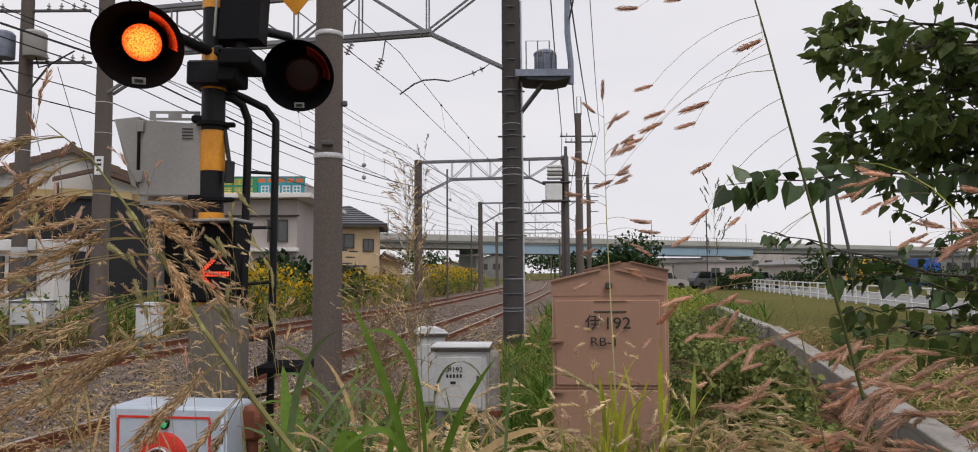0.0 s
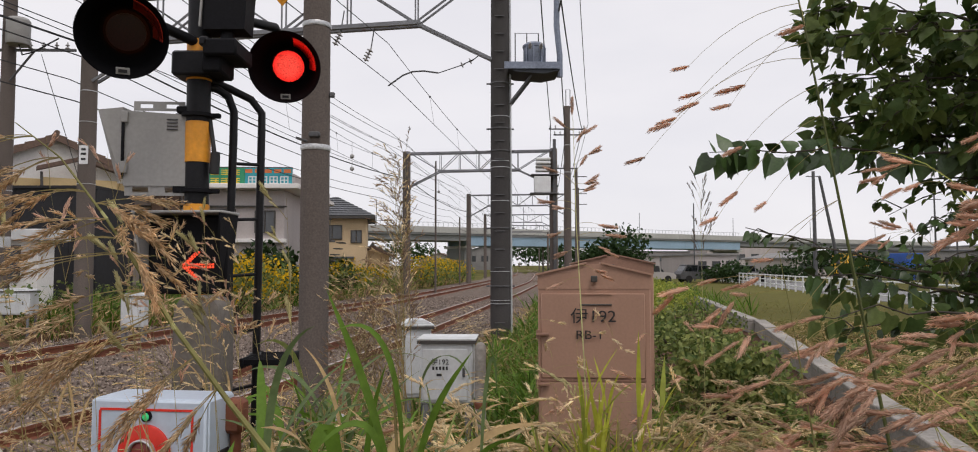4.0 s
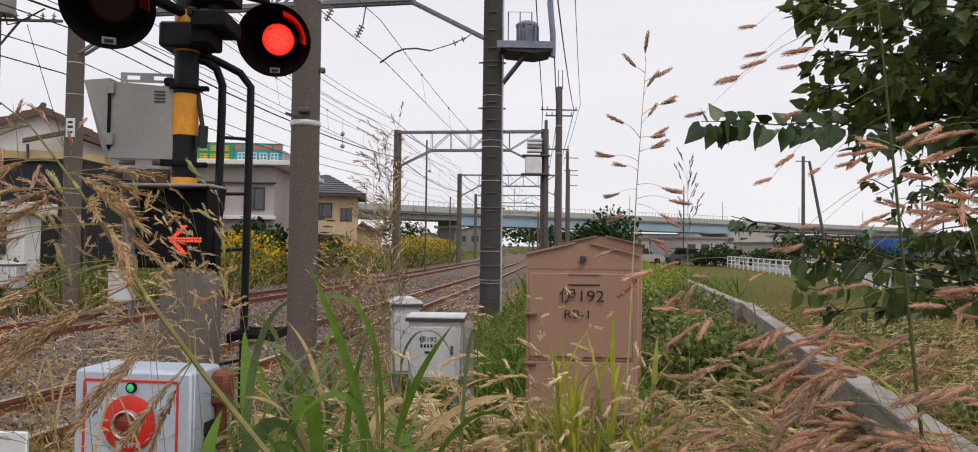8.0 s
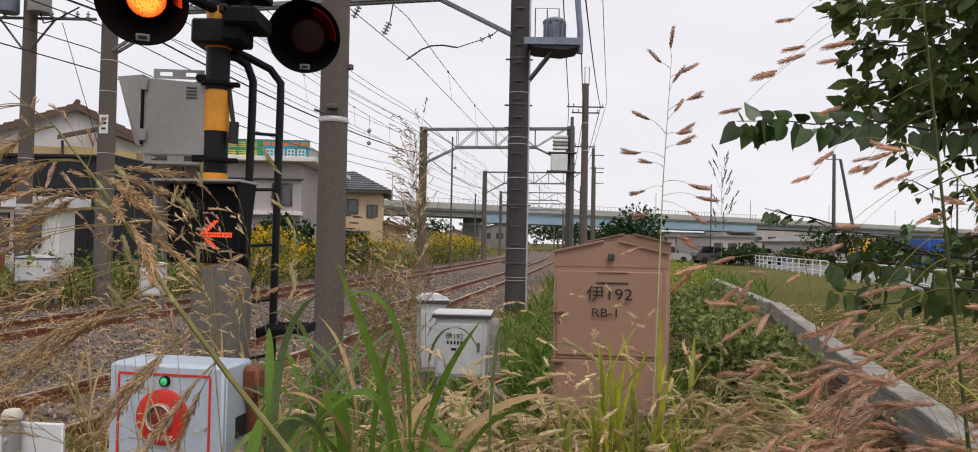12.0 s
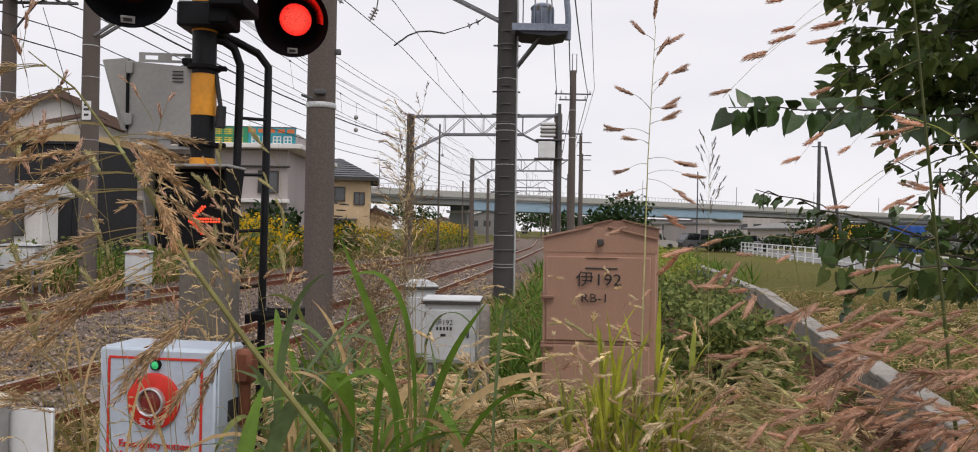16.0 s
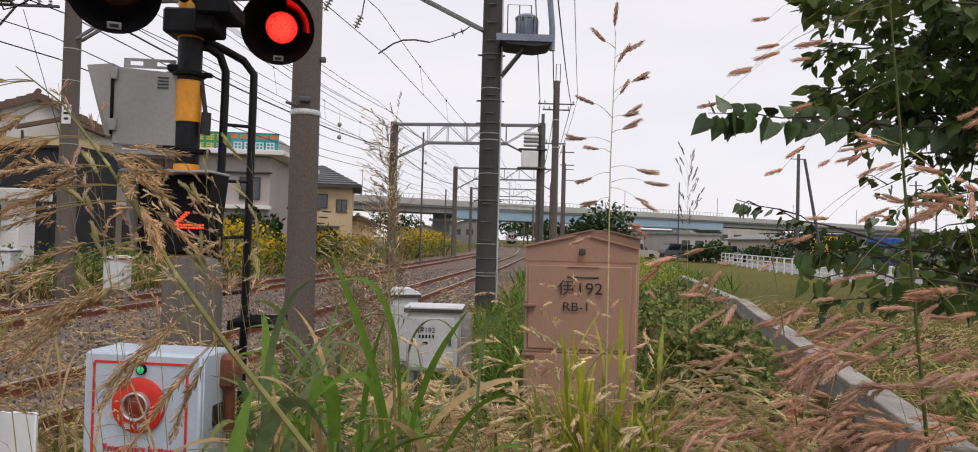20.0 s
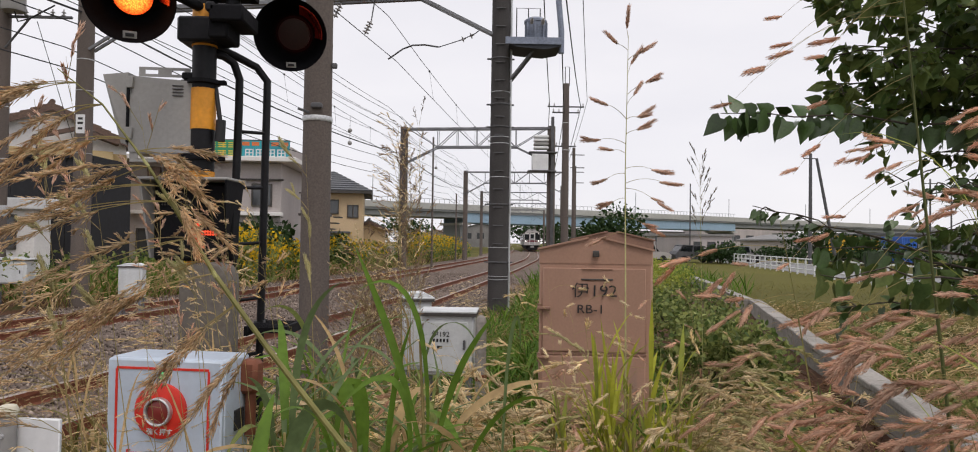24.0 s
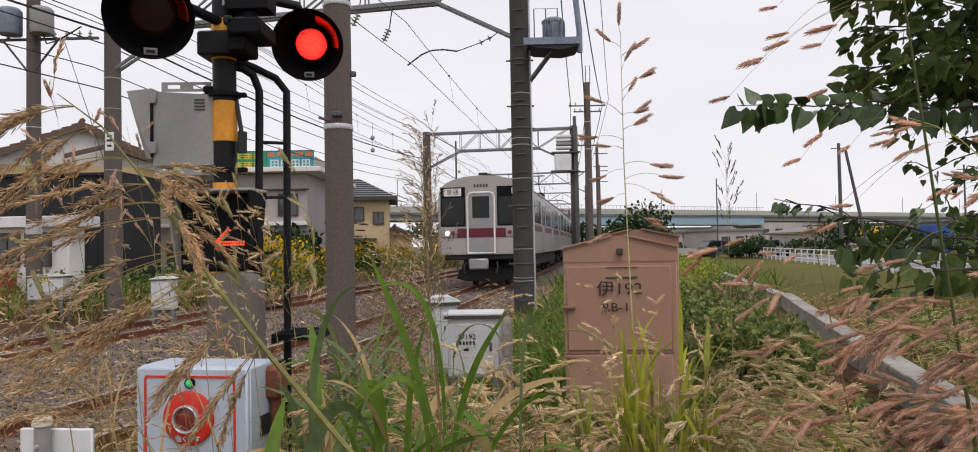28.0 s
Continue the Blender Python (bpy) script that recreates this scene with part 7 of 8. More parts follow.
# sparse heads against the sky over the black shed
for x, y, h in ((-0.7, 1.1, 1.72), (-0.6, 1.2, 1.66), (-0.74, 1.3, 1.62)):
    tall_grass((x + 0.25, y, 0), (x, y, h), "thin grass with a sparse grey head", G_TANSEED, rg, bow=0.1, thick=0.0014, leaves=0, from_t=0.82, count=5, length=0.09, seeds=2, size=0.034, sway=4.0, wind=(-0.2, 0, 0.1), sag=0.2, stiff=1.0)
# nodding heads in front of the black shed
for i in range(4):
    tall_grass((-0.42 + 0.06 * i, 0.95 + 0.1 * i, 0), (-0.66 + 0.1 * i, 1.05 + 0.1 * i, 1.54 + 0.02 * i), "thin grass with a sparse pink-grey head", G_PALESEED, rg, bow=0.1, thick=0.002, leaves=0, from_t=0.8, count=4, length=0.07, seeds=3, size=0.035, sway=4.0, wind=(-0.5, 0, 0.3), sag=0.1, stiff=1.0, shape="fuzzy")
# dusky red grasses on the other side: most droop low, some stand against the sky
for i in range(34):
    y = rg.uniform(1.05, 1.75)
    low = i % 6
    tx, tz = y * rg.uniform(0.43, 0.82), 1.45 - y * rg.uniform(0.04, 0.3) if low else 1.45 + y * rg.uniform(0.02, 0.24)
    if not low:
        tx = y * rg.uniform(0.48, 0.76)
    tall_grass((tx + rg.uniform(0.2, 0.45), y + rg.uniform(-0.1, 0.1), 0), (tx, y + rg.uniform(-0.15, 0.15), tz), "tall grass with dusky pink seed plumes", G_PINK, rg,
               thick=0.0012, leaves=1, leaf_mat=G_LIME, leaf_w=0.005, from_t=0.78, count=4, length=0.13, seeds=2, size=0.06, sway=4.0, wind=(-0.8, 0.0, -0.12), sag=0.7, stiff=1.2, shape="fuzzy", part_way=0.4, scatter=0.25, crest=rg.uniform(0.02, 0.14), stalk=0.0005)
def panicle(base, run, thick, sprays, label, stem_mat, seed_mat, size, rng, leaves=2, deep=0.03, fuller=0):
    """A grass with an open head: sprays of (height, out, up, clusters) hang on thin branches from the stem."""
    p = thing("tall_grass", label, "grass", Matrix.Translation(base), "tall grasses by the camera")
    run = [Vector(q) for q in run]
    b = Mesh()
    b.pipe(run, thick, 7, thick * 0.15)
    part("stem", b, stem_mat, p)
    for z, dx, dz, n in sprays:
        k = max(i for i in range(len(run) - 1) if run[i].z <= z or i == 0)
        a = run[k].lerp(run[k + 1], min(1.0, (z - run[k].z) / (run[k + 1].z - run[k].z)))
        e = a + Vector((dx, rng.gauss(0, deep), dz))
        c = a.lerp(e, 0.5) + Vector((0, 0, 0.25 * abs(dx)))
        way = [a * (1 - t) ** 2 + c * 2 * t * (1 - t) + e * t * t for t in [i / 6 for i in range(7)]]
        line, spots = Mesh(), []
        line.pipe(way, 0.0007, 4, 0.0003)
        for i in range(n + fuller):
            q = e.lerp(way[3], 0.75 * i / (n + fuller) + 0.1)
            d = Vector((dx, 0, max(dz, -0.3 * abs(dx)))).normalized() + Vector((rng.gauss(0, 0.12), rng.gauss(0, 0.3), rng.gauss(0, 0.12)))
            spots.append(np.array(Matrix.Translation(q) @ turn_to(d) @ Matrix.Rotation(rng.uniform(0, 6.28), 4, "X") @ Matrix.Scale(size * rng.uniform(0.75, 1.2), 4)))
        cluster("spikelets", *SPINDLES["fuzzy"], spots, seed_mat, part("branch", line, G_STEM, p), True)
    for i in range(leaves):
        v, f = blade_mesh(rng.uniform(0.3, 0.5), 0.012, rng.uniform(0.7, 1.8), rng.uniform(-1, 1))
        lf = Mesh()
        lf.add(v, f)
        part("leaf", lf, G_LIME, p, m=Matrix.Translation(run[1].lerp(run[2], 0.3 + 0.3 * i)) @ Matrix.Rotation(rng.uniform(1.8, 4.5), 4, "Z"))
    return p


# thick green stems close on the other side, blown over at first
SIDE_STEM = panicle((0.92, 1.25, 0), ((0, 0, -0.02), (-0.045, 0, 0.5), (-0.1, 0, 1.0), (-0.158, 0, 1.46), (-0.21, 0, 1.9), (-0.24, 0, 2.12)), 0.0055,
                    ((1.9, -0.16, -0.14, 2), (1.92, -0.24, -0.17, 2), (1.85, -0.28, -0.12, 2), (1.95, -0.2, -0.1, 1), (1.88, -0.31, -0.2, 1), (1.8, -0.13, -0.1, 1), (2.0, -0.12, 0.0, 1), (2.0, -0.22, -0.03, 1), (2.05, -0.15, 0.04, 1), (1.75, -0.2, -0.18, 2), (1.7, -0.1, -0.1, 1), (1.6, -0.12, -0.14, 2), (1.6, -0.22, -0.2, 2), (1.5, -0.15, -0.15, 2), (1.95, -0.05, -0.08, 1), (1.4, -0.2, -0.1, 2), (1.45, -0.08, -0.05, 1)),
                    "tall green grass stem with dusky pink clusters", G_DULLSTEM, G_PINK, 0.052, rg, 2, 0.05)
tall_grass((0.8, 1.4, 0), (0.6, 1.4, 1.5), "tall green grass stem with red-brown clusters", G_PINK, rg, bow=0.12, thick=0.005, leaves=3, leaf_w=0.014, leaf_mat=G_LIME, from_t=0.66, count=8, length=0.26, seeds=3, size=0.06, sway=2.0, wind=(-1, 0, 0.05), sag=0.9, stiff=0.2, shape="fuzzy", part_way=0.5, scatter=0.25, stem_mat=G_GREENSTEM)
# the tall open head before the brown cabinet, and a darker one behind
OPEN_HEAD = panicle((0.295, 1.46, 0), ((0, 0, -0.02), (0.003, 0, 0.6), (0, 0, 1.2), (-0.004, 0, 1.6), (0, 0, 1.87)), 0.0032,
                    ((1.865, 0.0, 0.03, 1), (1.84, -0.022, 0.018, 1), (1.82, 0.032, 0.02, 1), (1.79, 0.012, 0.03, 1), (1.75, 0.045, 0.022, 2), (1.73, 0.018, 0.022, 1), (1.7, 0.035, 0.008, 2), (1.7, -0.056, 0.022, 1), (1.67, 0.02, 0.004, 1), (1.65, -0.065, 0.004, 1), (1.63, -0.036, 0.002, 1), (1.6, 0.075, -0.01, 2), (1.57, 0.09, -0.002, 1), (1.56, 0.062, -0.03, 1), (1.59, -0.05, -0.02, 1), (1.54, -0.03, -0.012, 1), (1.5, 0.05, -0.02, 2), (1.47, -0.045, -0.015, 1)),
                    "tall single grass with an open red-brown head", G_LIMESTEM, G_TANSEED, 0.041, rg, 1, 0.02, 1)
tall_grass((1.32, 4.1, 0), (1.29, 4.1, 1.92), "tall grass with a fine dark head behind the cabinet", G_DARKSEED, rg, bow=0.05, thick=0.003, leaves=1, leaf_w=0.012, leaf_mat=G_LIME, from_t=0.76, count=18, length=0.15, wind=(0.05, 0, 0.35), sag=0.0, seeds=3, size=0.04, stiff=0.9, shape="slim", part_way=0.45, scatter=0.16, stem_mat=G_LIMESTEM, sway=1.3)
# arching heads round the lime tuft, more of them towards the ditch
for i in range(46):
    a = rg.uniform(0, 6.28) if i % 3 == 0 else rg.uniform(-1.3, 0.9)
    r = rg.uniform(0.06, 0.3)
    x, y = 0.3 + rg.gauss(0, 0.02), 1.46 + rg.gauss(0, 0.03)
    tall_grass((x, y, 0), (x + r * math.cos(a) + 0.04, y + r * math.sin(a) * 0.7, rg.uniform(1.06, 1.27)), "arching straw-coloured grass before the cabinet", G_GOLD if i % 2 else G_PALESEED, rg, bow=0.4, thick=0.0016, leaves=1, leaf_mat=G_LIME, leaf_w=0.007, from_t=0.8, count=3, length=0.12, seeds=7, size=0.032, sway=2.0, wind=(math.cos(a), math.sin(a), 0), sag=1.1, stiff=0.8, part_way=0.2, scatter=0.12)
for i in range(20):
    x, y = rg.uniform(0.14, 0.52), rg.uniform(1.3, 1.75)
    tall_grass((x + 0.08, y, 0), (x, y, rg.uniform(1.12, 1.38)), "thin grass with nodding tan clusters before the cabinet", G_PINK if i % 3 == 0 else G_GOLD, rg, bow=0.25, thick=0.0011, leaves=0, from_t=0.72, count=6, length=0.13, seeds=2, size=0.034, sway=3.0, wind=(-0.5 if i % 2 else 0.5, 0, 0.0), sag=1.2, stiff=0.5, shape="open", part_way=0.55, stalk=0.0005)
for i in range(9):
    x, y = rg.uniform(-0.12, 0.28), rg.uniform(1.2, 1.6)
    tall_grass((x + 0.15, y, 0), (x, y, 1.45 - y * rg.uniform(0.17, 0.3)), "short grass with drooping tan clusters", G_PINK if i % 2 else G_GOLD, rg, bow=0.3, thick=0.0018, leaves=0, from_t=0.7, count=4, length=0.14, seeds=3, size=0.05, sway=3.0, wind=(-1, 0, -0.1), sag=1.0, stiff=0.5, shape="fuzzy", part_way=0.5)
# dry brown heads before the direction indicator
for i in range(4):
    x, y = rg.uniform(-0.92, -0.62), rg.uniform(1.9, 2.3)
    tall_grass((x + 0.25, y, 0), (x, y, rg.uniform(1.38, 1.66)), "dry brown grass before the direction indicator", G_PINK if i % 3 == 0 else G_GOLD, rg, bow=0.15, thick=0.0024, leaves=1, leaf_mat=G_STRAW, leaf_w=0.008, from_t=0.74, count=9, length=0.11, seeds=4, size=0.032, sway=2.4, wind=(-0.4, 0, 0.1), sag=0.6, stiff=0.8, part_way=0.35, scatter=0.25)
# dry brown plumes behind the green tuft
for i in range(20):
    y, tall = rg.uniform(2.8, 3.4), i % 5 < 2
    x = y * rg.uniform(-0.112, -0.078) if tall else y * rg.uniform(-0.19, -0.09)
    tall_grass((x + 0.05, y, 0), (x, y, rg.uniform(1.62, 1.98) if tall else rg.uniform(1.15, 1.5)), "dry brown grass with a fine dark plume", G_BROWNSEED if i % 3 else G_GOLD, rg, bow=0.08, thick=0.0028, leaves=3, leaf_mat=G_STRAW, leaf_w=0.01, from_t=0.55, count=28, length=0.15, seeds=6, size=0.027, shape="plain", sway=1.6, wind=(-0.25, 0, 0.1), sag=0.5, stiff=0.7, part_way=0.4, scatter=0.35)
for i in range(12):
    x, y = rg.uniform(-1.8, -0.9), rg.uniform(2.4, 3.3)
    tall_grass((x, y, 0), (x + rg.uniform(-0.3, 0.0), y, rg.uniform(1.1, 1.55)), "dry brown grass before the crossing mast", G_GOLD, rg, bow=0.25, thick=0.0028, leaves=3, leaf_mat=G_STRAW, leaf_w=0.011, from_t=0.6, count=10, length=0.13, seeds=5, size=0.03, sway=2.0, wind=(-0.8, 0, -0.1), sag=0.8, stiff=0.7, part_way=0.35, scatter=0.2)

# green tufts: bright, dull and withered blades mixed
MIXED = (G_GREEN, G_GREEN, G_GREEN, G_DULL, G_DULL, G_STRAW)
for x, y, n, l, w, hd, top in ((-0.22, 1.12, 7, 0.2, 0.024, 0.5, 1.04), (-0.15, 1.2, 12, 0.26, 0.02, None, 1.1), (-0.06, 1.25, 12, 0.24, 0.02, None, 1.05), (-0.24, 1.3, 10, 0.26, 0.02, 1.4, 1.04), (-0.12, 1.16, 26, 0.24, 0.011, None, 1.1), (-0.2, 1.2, 26, 0.22, 0.011, None, 1.06), (-0.02, 1.2, 20, 0.22, 0.01, None, 1.02), (-0.28, 1.22, 18, 0.22, 0.012, None, 1.0), (0.03, 1.35, 12, 0.24, 0.02, 0.3, 1.0), (-0.3, 1.35, 12, 0.22, 0.024, 0.6, 0.98), (-0.12, 1.7, 22, 0.34, 0.018, None, 0.92), (-0.28, 1.75, 22, 0.34, 0.018, None, 0.92), (0.06, 1.65, 18, 0.3, 0.016, None, 0.9)):
    tuft(x, y, n, l, w, rg, "tuft of broad green grass blades", MIXED, 0.05, (0.6, 2.8), heading=hd, low=0.75, high=top, culms=5)
for x, y, n, l in ((-0.5, 2.0, 22, 0.38), (-0.34, 2.1, 24, 0.4), (-0.16, 2.2, 22, 0.36), (-0.6, 2.3, 20, 0.36), (-0.28, 2.4, 20, 0.34)):
    tuft(x, y, n, l, 0.018, rg, "tuft of dull green grass behind the bright one", (G_GREEN, G_DULL, G_GREEN, G_WEED), 0.06, (0.6, 2.6), low=0.7, high=0.98, culms=5, tilt=0.6)
for x, y, n in ((-0.2, 1.3, 60), (-0.02, 1.4, 60), (-0.34, 1.45, 50), (0.12, 1.5, 50), (-0.1, 1.55, 50)):
    tuft(x, y, n, 0.2, 0.009, rg, "dense tuft of thin dark green blades", (G_GREEN, G_DULL, G_GREEN, G_WEED, G_STRAW), 0.07, (0.3, 2.6), low=0.72, high=1.03 - (y - 1.3) * 0.25, culms=7, tilt=0.9)


def bent_blade(pts, width, roll, fold=0.22, n=12):
    """A long blade through three or four points, widest past its foot; roll turns its face."""
    pts = [Vector(q) for q in pts]
    while len(pts) < 4:
        pts.insert(2, pts[1].lerp(pts[2], 0.5))
    v = []
    for i in range(n + 1):
        t = i / n
        c = (1 - t) ** 3, 3 * t * (1 - t) ** 2, 3 * t * t * (1 - t), t ** 3
        p = sum((q * w for q, w in zip(pts, c)), Vector())
        d = sum((q * w for q, w in zip(pts, (-(1 - t) ** 2, (1 - t) * (1 - 3 * t), t * (2 - 3 * t), t * t))), Vector()).normalized()
        flat = d.cross(Vector((0, 1, 0))).normalized()
        side = flat * math.cos(roll) + d.cross(flat) * math.sin(roll)
        out = d.cross(side)
        w = width * 0.31 * (0.5 + 1.4 * t if t < 0.36 else max(0.02, 1 - ((t - 0.36) / 0.64) ** 2))
        v += [p - side * w + out * w * fold, p, p + side * w + out * w * fold]
    return v, [(i * 3 + j, i * 3 + j + 1, i * 3 + j + 4, i * 3 + j + 3) for i in range(n) for j in range(2)]


# the long blades that stand out of the tuft
o = Vector((-0.14, 1.15, 0))
out_tuft = thing("grass_tuft", "long green grass blades standing out of the tuft", "grass", Matrix.Translation(o), "grass tufts by the camera")
b = Mesh()
b.pipe([Vector(q) - o for q in ((-0.03, 1.2, -0.02), (-0.06, 1.17, 0.6), (-0.09, 1.15, 1.05), (-0.105, 1.15, 1.29))], 0.0055, 7, 0.002)
part("culm", b, G_STEM, out_tuft)
GREEN_BLADES = ((((-0.1, 1.15, 1.12), (-0.14, 1.15, 1.28), (-0.21, 1.14, 1.44)), 0.021, 0.4),
                (((-0.09, 1.15, 1.14), (-0.09, 1.15, 1.34), (-0.13, 1.13, 1.42), (-0.2, 1.12, 1.37)), 0.017, 0.7),
                (((-0.08, 1.15, 1.1), (-0.06, 1.15, 1.24), (0.018, 1.13, 1.345)), 0.019, 0.3),
                (((-0.2, 1.16, 1.0), (-0.17, 1.15, 1.28), (-0.23, 1.13, 1.28), (-0.23, 1.12, 1.1)), 0.038, 0.2),
                (((-0.12, 1.15, 1.04), (-0.1, 1.14, 1.28), (-0.17, 1.12, 1.27), (-0.24, 1.1, 1.17)), 0.021, 0.8),
                (((-0.16, 1.2, 1.0), (-0.16, 1.2, 1.2), (-0.12, 1.18, 1.32)), 0.016, 0.3),
                (((-0.05, 1.2, 1.0), (-0.02, 1.2, 1.16), (0.07, 1.18, 1.24), (0.12, 1.16, 1.18)), 0.018, 0.6))
DULL_BLADES = ((((0.03, 1.2, 1.05), (0.03, 1.2, 1.36), (0.06, 1.18, 1.38), (0.055, 1.18, 1.26)), 0.012, 0.5),
               (((-0.32, 1.12, 0.98), (-0.3, 1.12, 1.2), (-0.24, 1.1, 1.26), (-0.19, 1.1, 1.14)), 0.044, 0.5),
               (((-0.31, 1.2, 1.0), (-0.33, 1.2, 1.26), (-0.29, 1.18, 1.36), (-0.23, 1.16, 1.38)), 0.026, 0.9))
for blades, stuff in ((GREEN_BLADES, G_GREEN), (DULL_BLADES, G_DULL)):
    for q, w, roll in blades:
        b = Mesh()
        b.add(*bent_blade([Vector(p) - o for p in q], w, roll))
        part("blade", b, stuff, out_tuft)
SWAYING.append((out_tuft, 1.2, 0.6, 0.9))
for x, y, n, l in ((0.285, 1.42, 70, 0.15), (0.305, 1.45, 60, 0.14), (0.31, 1.39, 60, 0.13)):
    tuft(x, y, n, l, 0.01, rg, "tuft of lime green grass before the cabinet", (G_BRIGHTLIME, G_BRIGHTLIME, G_LIME), 0.011, (0.1, 0.7), low=0.9, high=1.08, culms=9, tilt=0.3)
tuft(0.22, 1.3, 4, 0.2, 0.05, rg, "few broad leaves low before the cabinet", (G_DULL, G_GREEN), 0.04, (1.4, 2.4), low=0.82, high=0.98, culms=3, tilt=0.7)


def heads(n, x0, x1, y0, y1, z0, z1, material, rng, name, label, wind=(-1, 0, -0.1), stem=0.0016, lean=0.3, count=5, seeds=5, length=0.12, size=0.036, shape="slim"):
    """Many thin stalks with seed heads, too many to tell apart."""
    line, spots = Mesh(), []
    for i in range(n):
        x, y = rng.uniform(x0, x1), rng.uniform(y0, y1)
        z = rng.uniform(z0, z1)
        a = rng.gauss(0, 0.15)
        pts = stem_points((x, y, grade(x, y)), (x - lean * rng.uniform(0.2, 1.2), y + a, z), rng.uniform(0.1, 0.35), 6)
        line.pipe(pts, stem, 3, stem * 0.4)
        branches(line, spots, pts, 3.3, rng, count, length, wind, 0.9, seeds, size, 0.7)
    st = part(name, line, G_STEM)
    cluster("spikelets", *SPINDLES[shape], spots, material, st, True)
    return tagged(st, label, "grass", kind="stuff")


heads(110, -0.12, 0.55, 1.3, 2.0, 0.9, 1.15, G_GOLD, rg, "straw_heads", "pale straw seed heads low before the cabinet", size=0.05, count=4, seeds=5)
heads(44, 0.3, 0.62, 1.3, 1.75, 0.92, 1.16, G_GOLD, rg, "straw_heads", "pale straw seed heads arching towards the ditch", wind=(0.9, 0, -0.2), lean=-0.25, size=0.042, count=4, seeds=4)
heads(34, 0.9, 2.4, 1.7, 4.6, 0.25, 0.7, G_PINK, rg, "red_heads", "dusky red seed heads over the ditch", seeds=3, size=0.05, shape="fuzzy")
heads(80, -0.7, 0.35, 1.3, 2.6, 0.75, 1.18, G_GOLD, rg, "fine_heads", "fine dry stalks among the green tufts", stem=0.0011, count=7, seeds=3, size=0.02, length=0.09)
heads(60, -2.7, -1.15, 3.2, 5.2, 0.45, 1.08, G_WHEAT, rg, "tangle_heads", "tangled brown seed heads round the crossing mast", lean=0.35, size=0.03, count=7, seeds=4, shape="open")
heads(36, -3.6, -1.1, 2.4, 6.0, 0.25, 0.7, G_GOLD, rg, "dry_heads", "dry golden seed heads beside the near rail", lean=0.5)
heads(150, 4.0, 6.5, 3.5, 9.0, 0.4, 0.8, G_GOLD, rg, "wall_heads", "dry seed heads beyond the low wall", shape="plain")
heads(60, -1.0, 0.4, 6.5, 13.0, 0.4, 0.9, G_GOLD, rg, "track_heads", "seed heads beside the near track", shape="plain")


def carpet(name, label, spots, template, material, rng, s0, s1, tilt=0.35, category="grass"):
    ms = []
    for x, y, z in spots:
        s = rng.uniform(s0, s1)
        ms.append(np.array(Matrix.Translation((x, y, z)) @ Matrix.Rotation(rng.uniform(0, 6.28), 4, "Z") @ Matrix.Rotation(rng.gauss(0, tilt), 4, "X") @ Matrix.Scale(s, 4)))
    return tagged(cluster(name, *template, ms, material, smooth=True), label, category, kind="stuff")


def spread(n, rng, x0, x1, y0, y1, near=1.0, skip=None):
    out = []
    while len(out) < n:
        y = y0 + (y1 - y0) * rng.random() ** near
        x = rng.uniform(x0, x1)
        if skip and skip(x, y):
            continue
        out.append((x, y, grade(x, y) - 0.01))
    return out


def beside(n, rng, o0, o1, y0, y1, near=1.0):
    out = []
    for i in range(n):
        y = y0 + (y1 - y0) * rng.random() ** near
        o = rng.uniform(o0, o1)
        px, py, _ = line_at(y, o)
        out.append((px, py, BED_Z if -6.9 < o < 3.0 else grade(px, py) - 0.01))
    return out


B1 = blade_mesh(1.0, 0.035, 1.0, 0.4, 4)
B2 = blade_mesh(1.0, 0.03, 1.9, 0.8, 4)
B3 = blade_mesh(1.0, 0.05, 0.6, 0.3, 2)
B4 = blade_mesh(1.0, 0.036, 1.2, 0.4, 2)
on_wall = lambda x, y: -0.03 < x - wall_x(y) < 0.28
beyond = lambda x, y: x < wall_x(y) + 0.27
before = lambda x, y: x > wall_x(y) - 0.35 - 0.25 * noise.noise((x, y * 1.5, 2))
on_bed = lambda x, y: x < line_x(y) + 2.75
off_path = lambda x, y: on_bed(x, y) or on_wall(x, y) or (x * x + y * y) < 0.5
leaf_outline = [(0, 0, 0), (0.22, 0.3, 0.05), (0.55, 0.34, 0.06), (0.85, 0.16, 0.0), (1.05, 0, -0.06), (0.85, -0.16, 0.0), (0.55, -0.34, 0.06), (0.22, -0.3, 0.05), (0.4, 0, -0.02), (0.75, 0, -0.03)]
leaf_faces = [(0, 8, 1), (1, 8, 2), (8, 9, 2), (2, 9, 3), (9, 4, 3), (9, 5, 4), (6, 5, 9), (6, 9, 8), (7, 6, 8), (0, 7, 8)]
LEAF = (leaf_outline, leaf_faces)
FAR_LEAF = ([(0, 0, 0), (0.45, 0.36, 0.06), (1.05, 0, -0.05), (0.45, -0.36, 0.06), (0.5, 0, -0.02)], [(0, 4, 1), (1, 4, 2), (4, 3, 2), (0, 3, 4)])

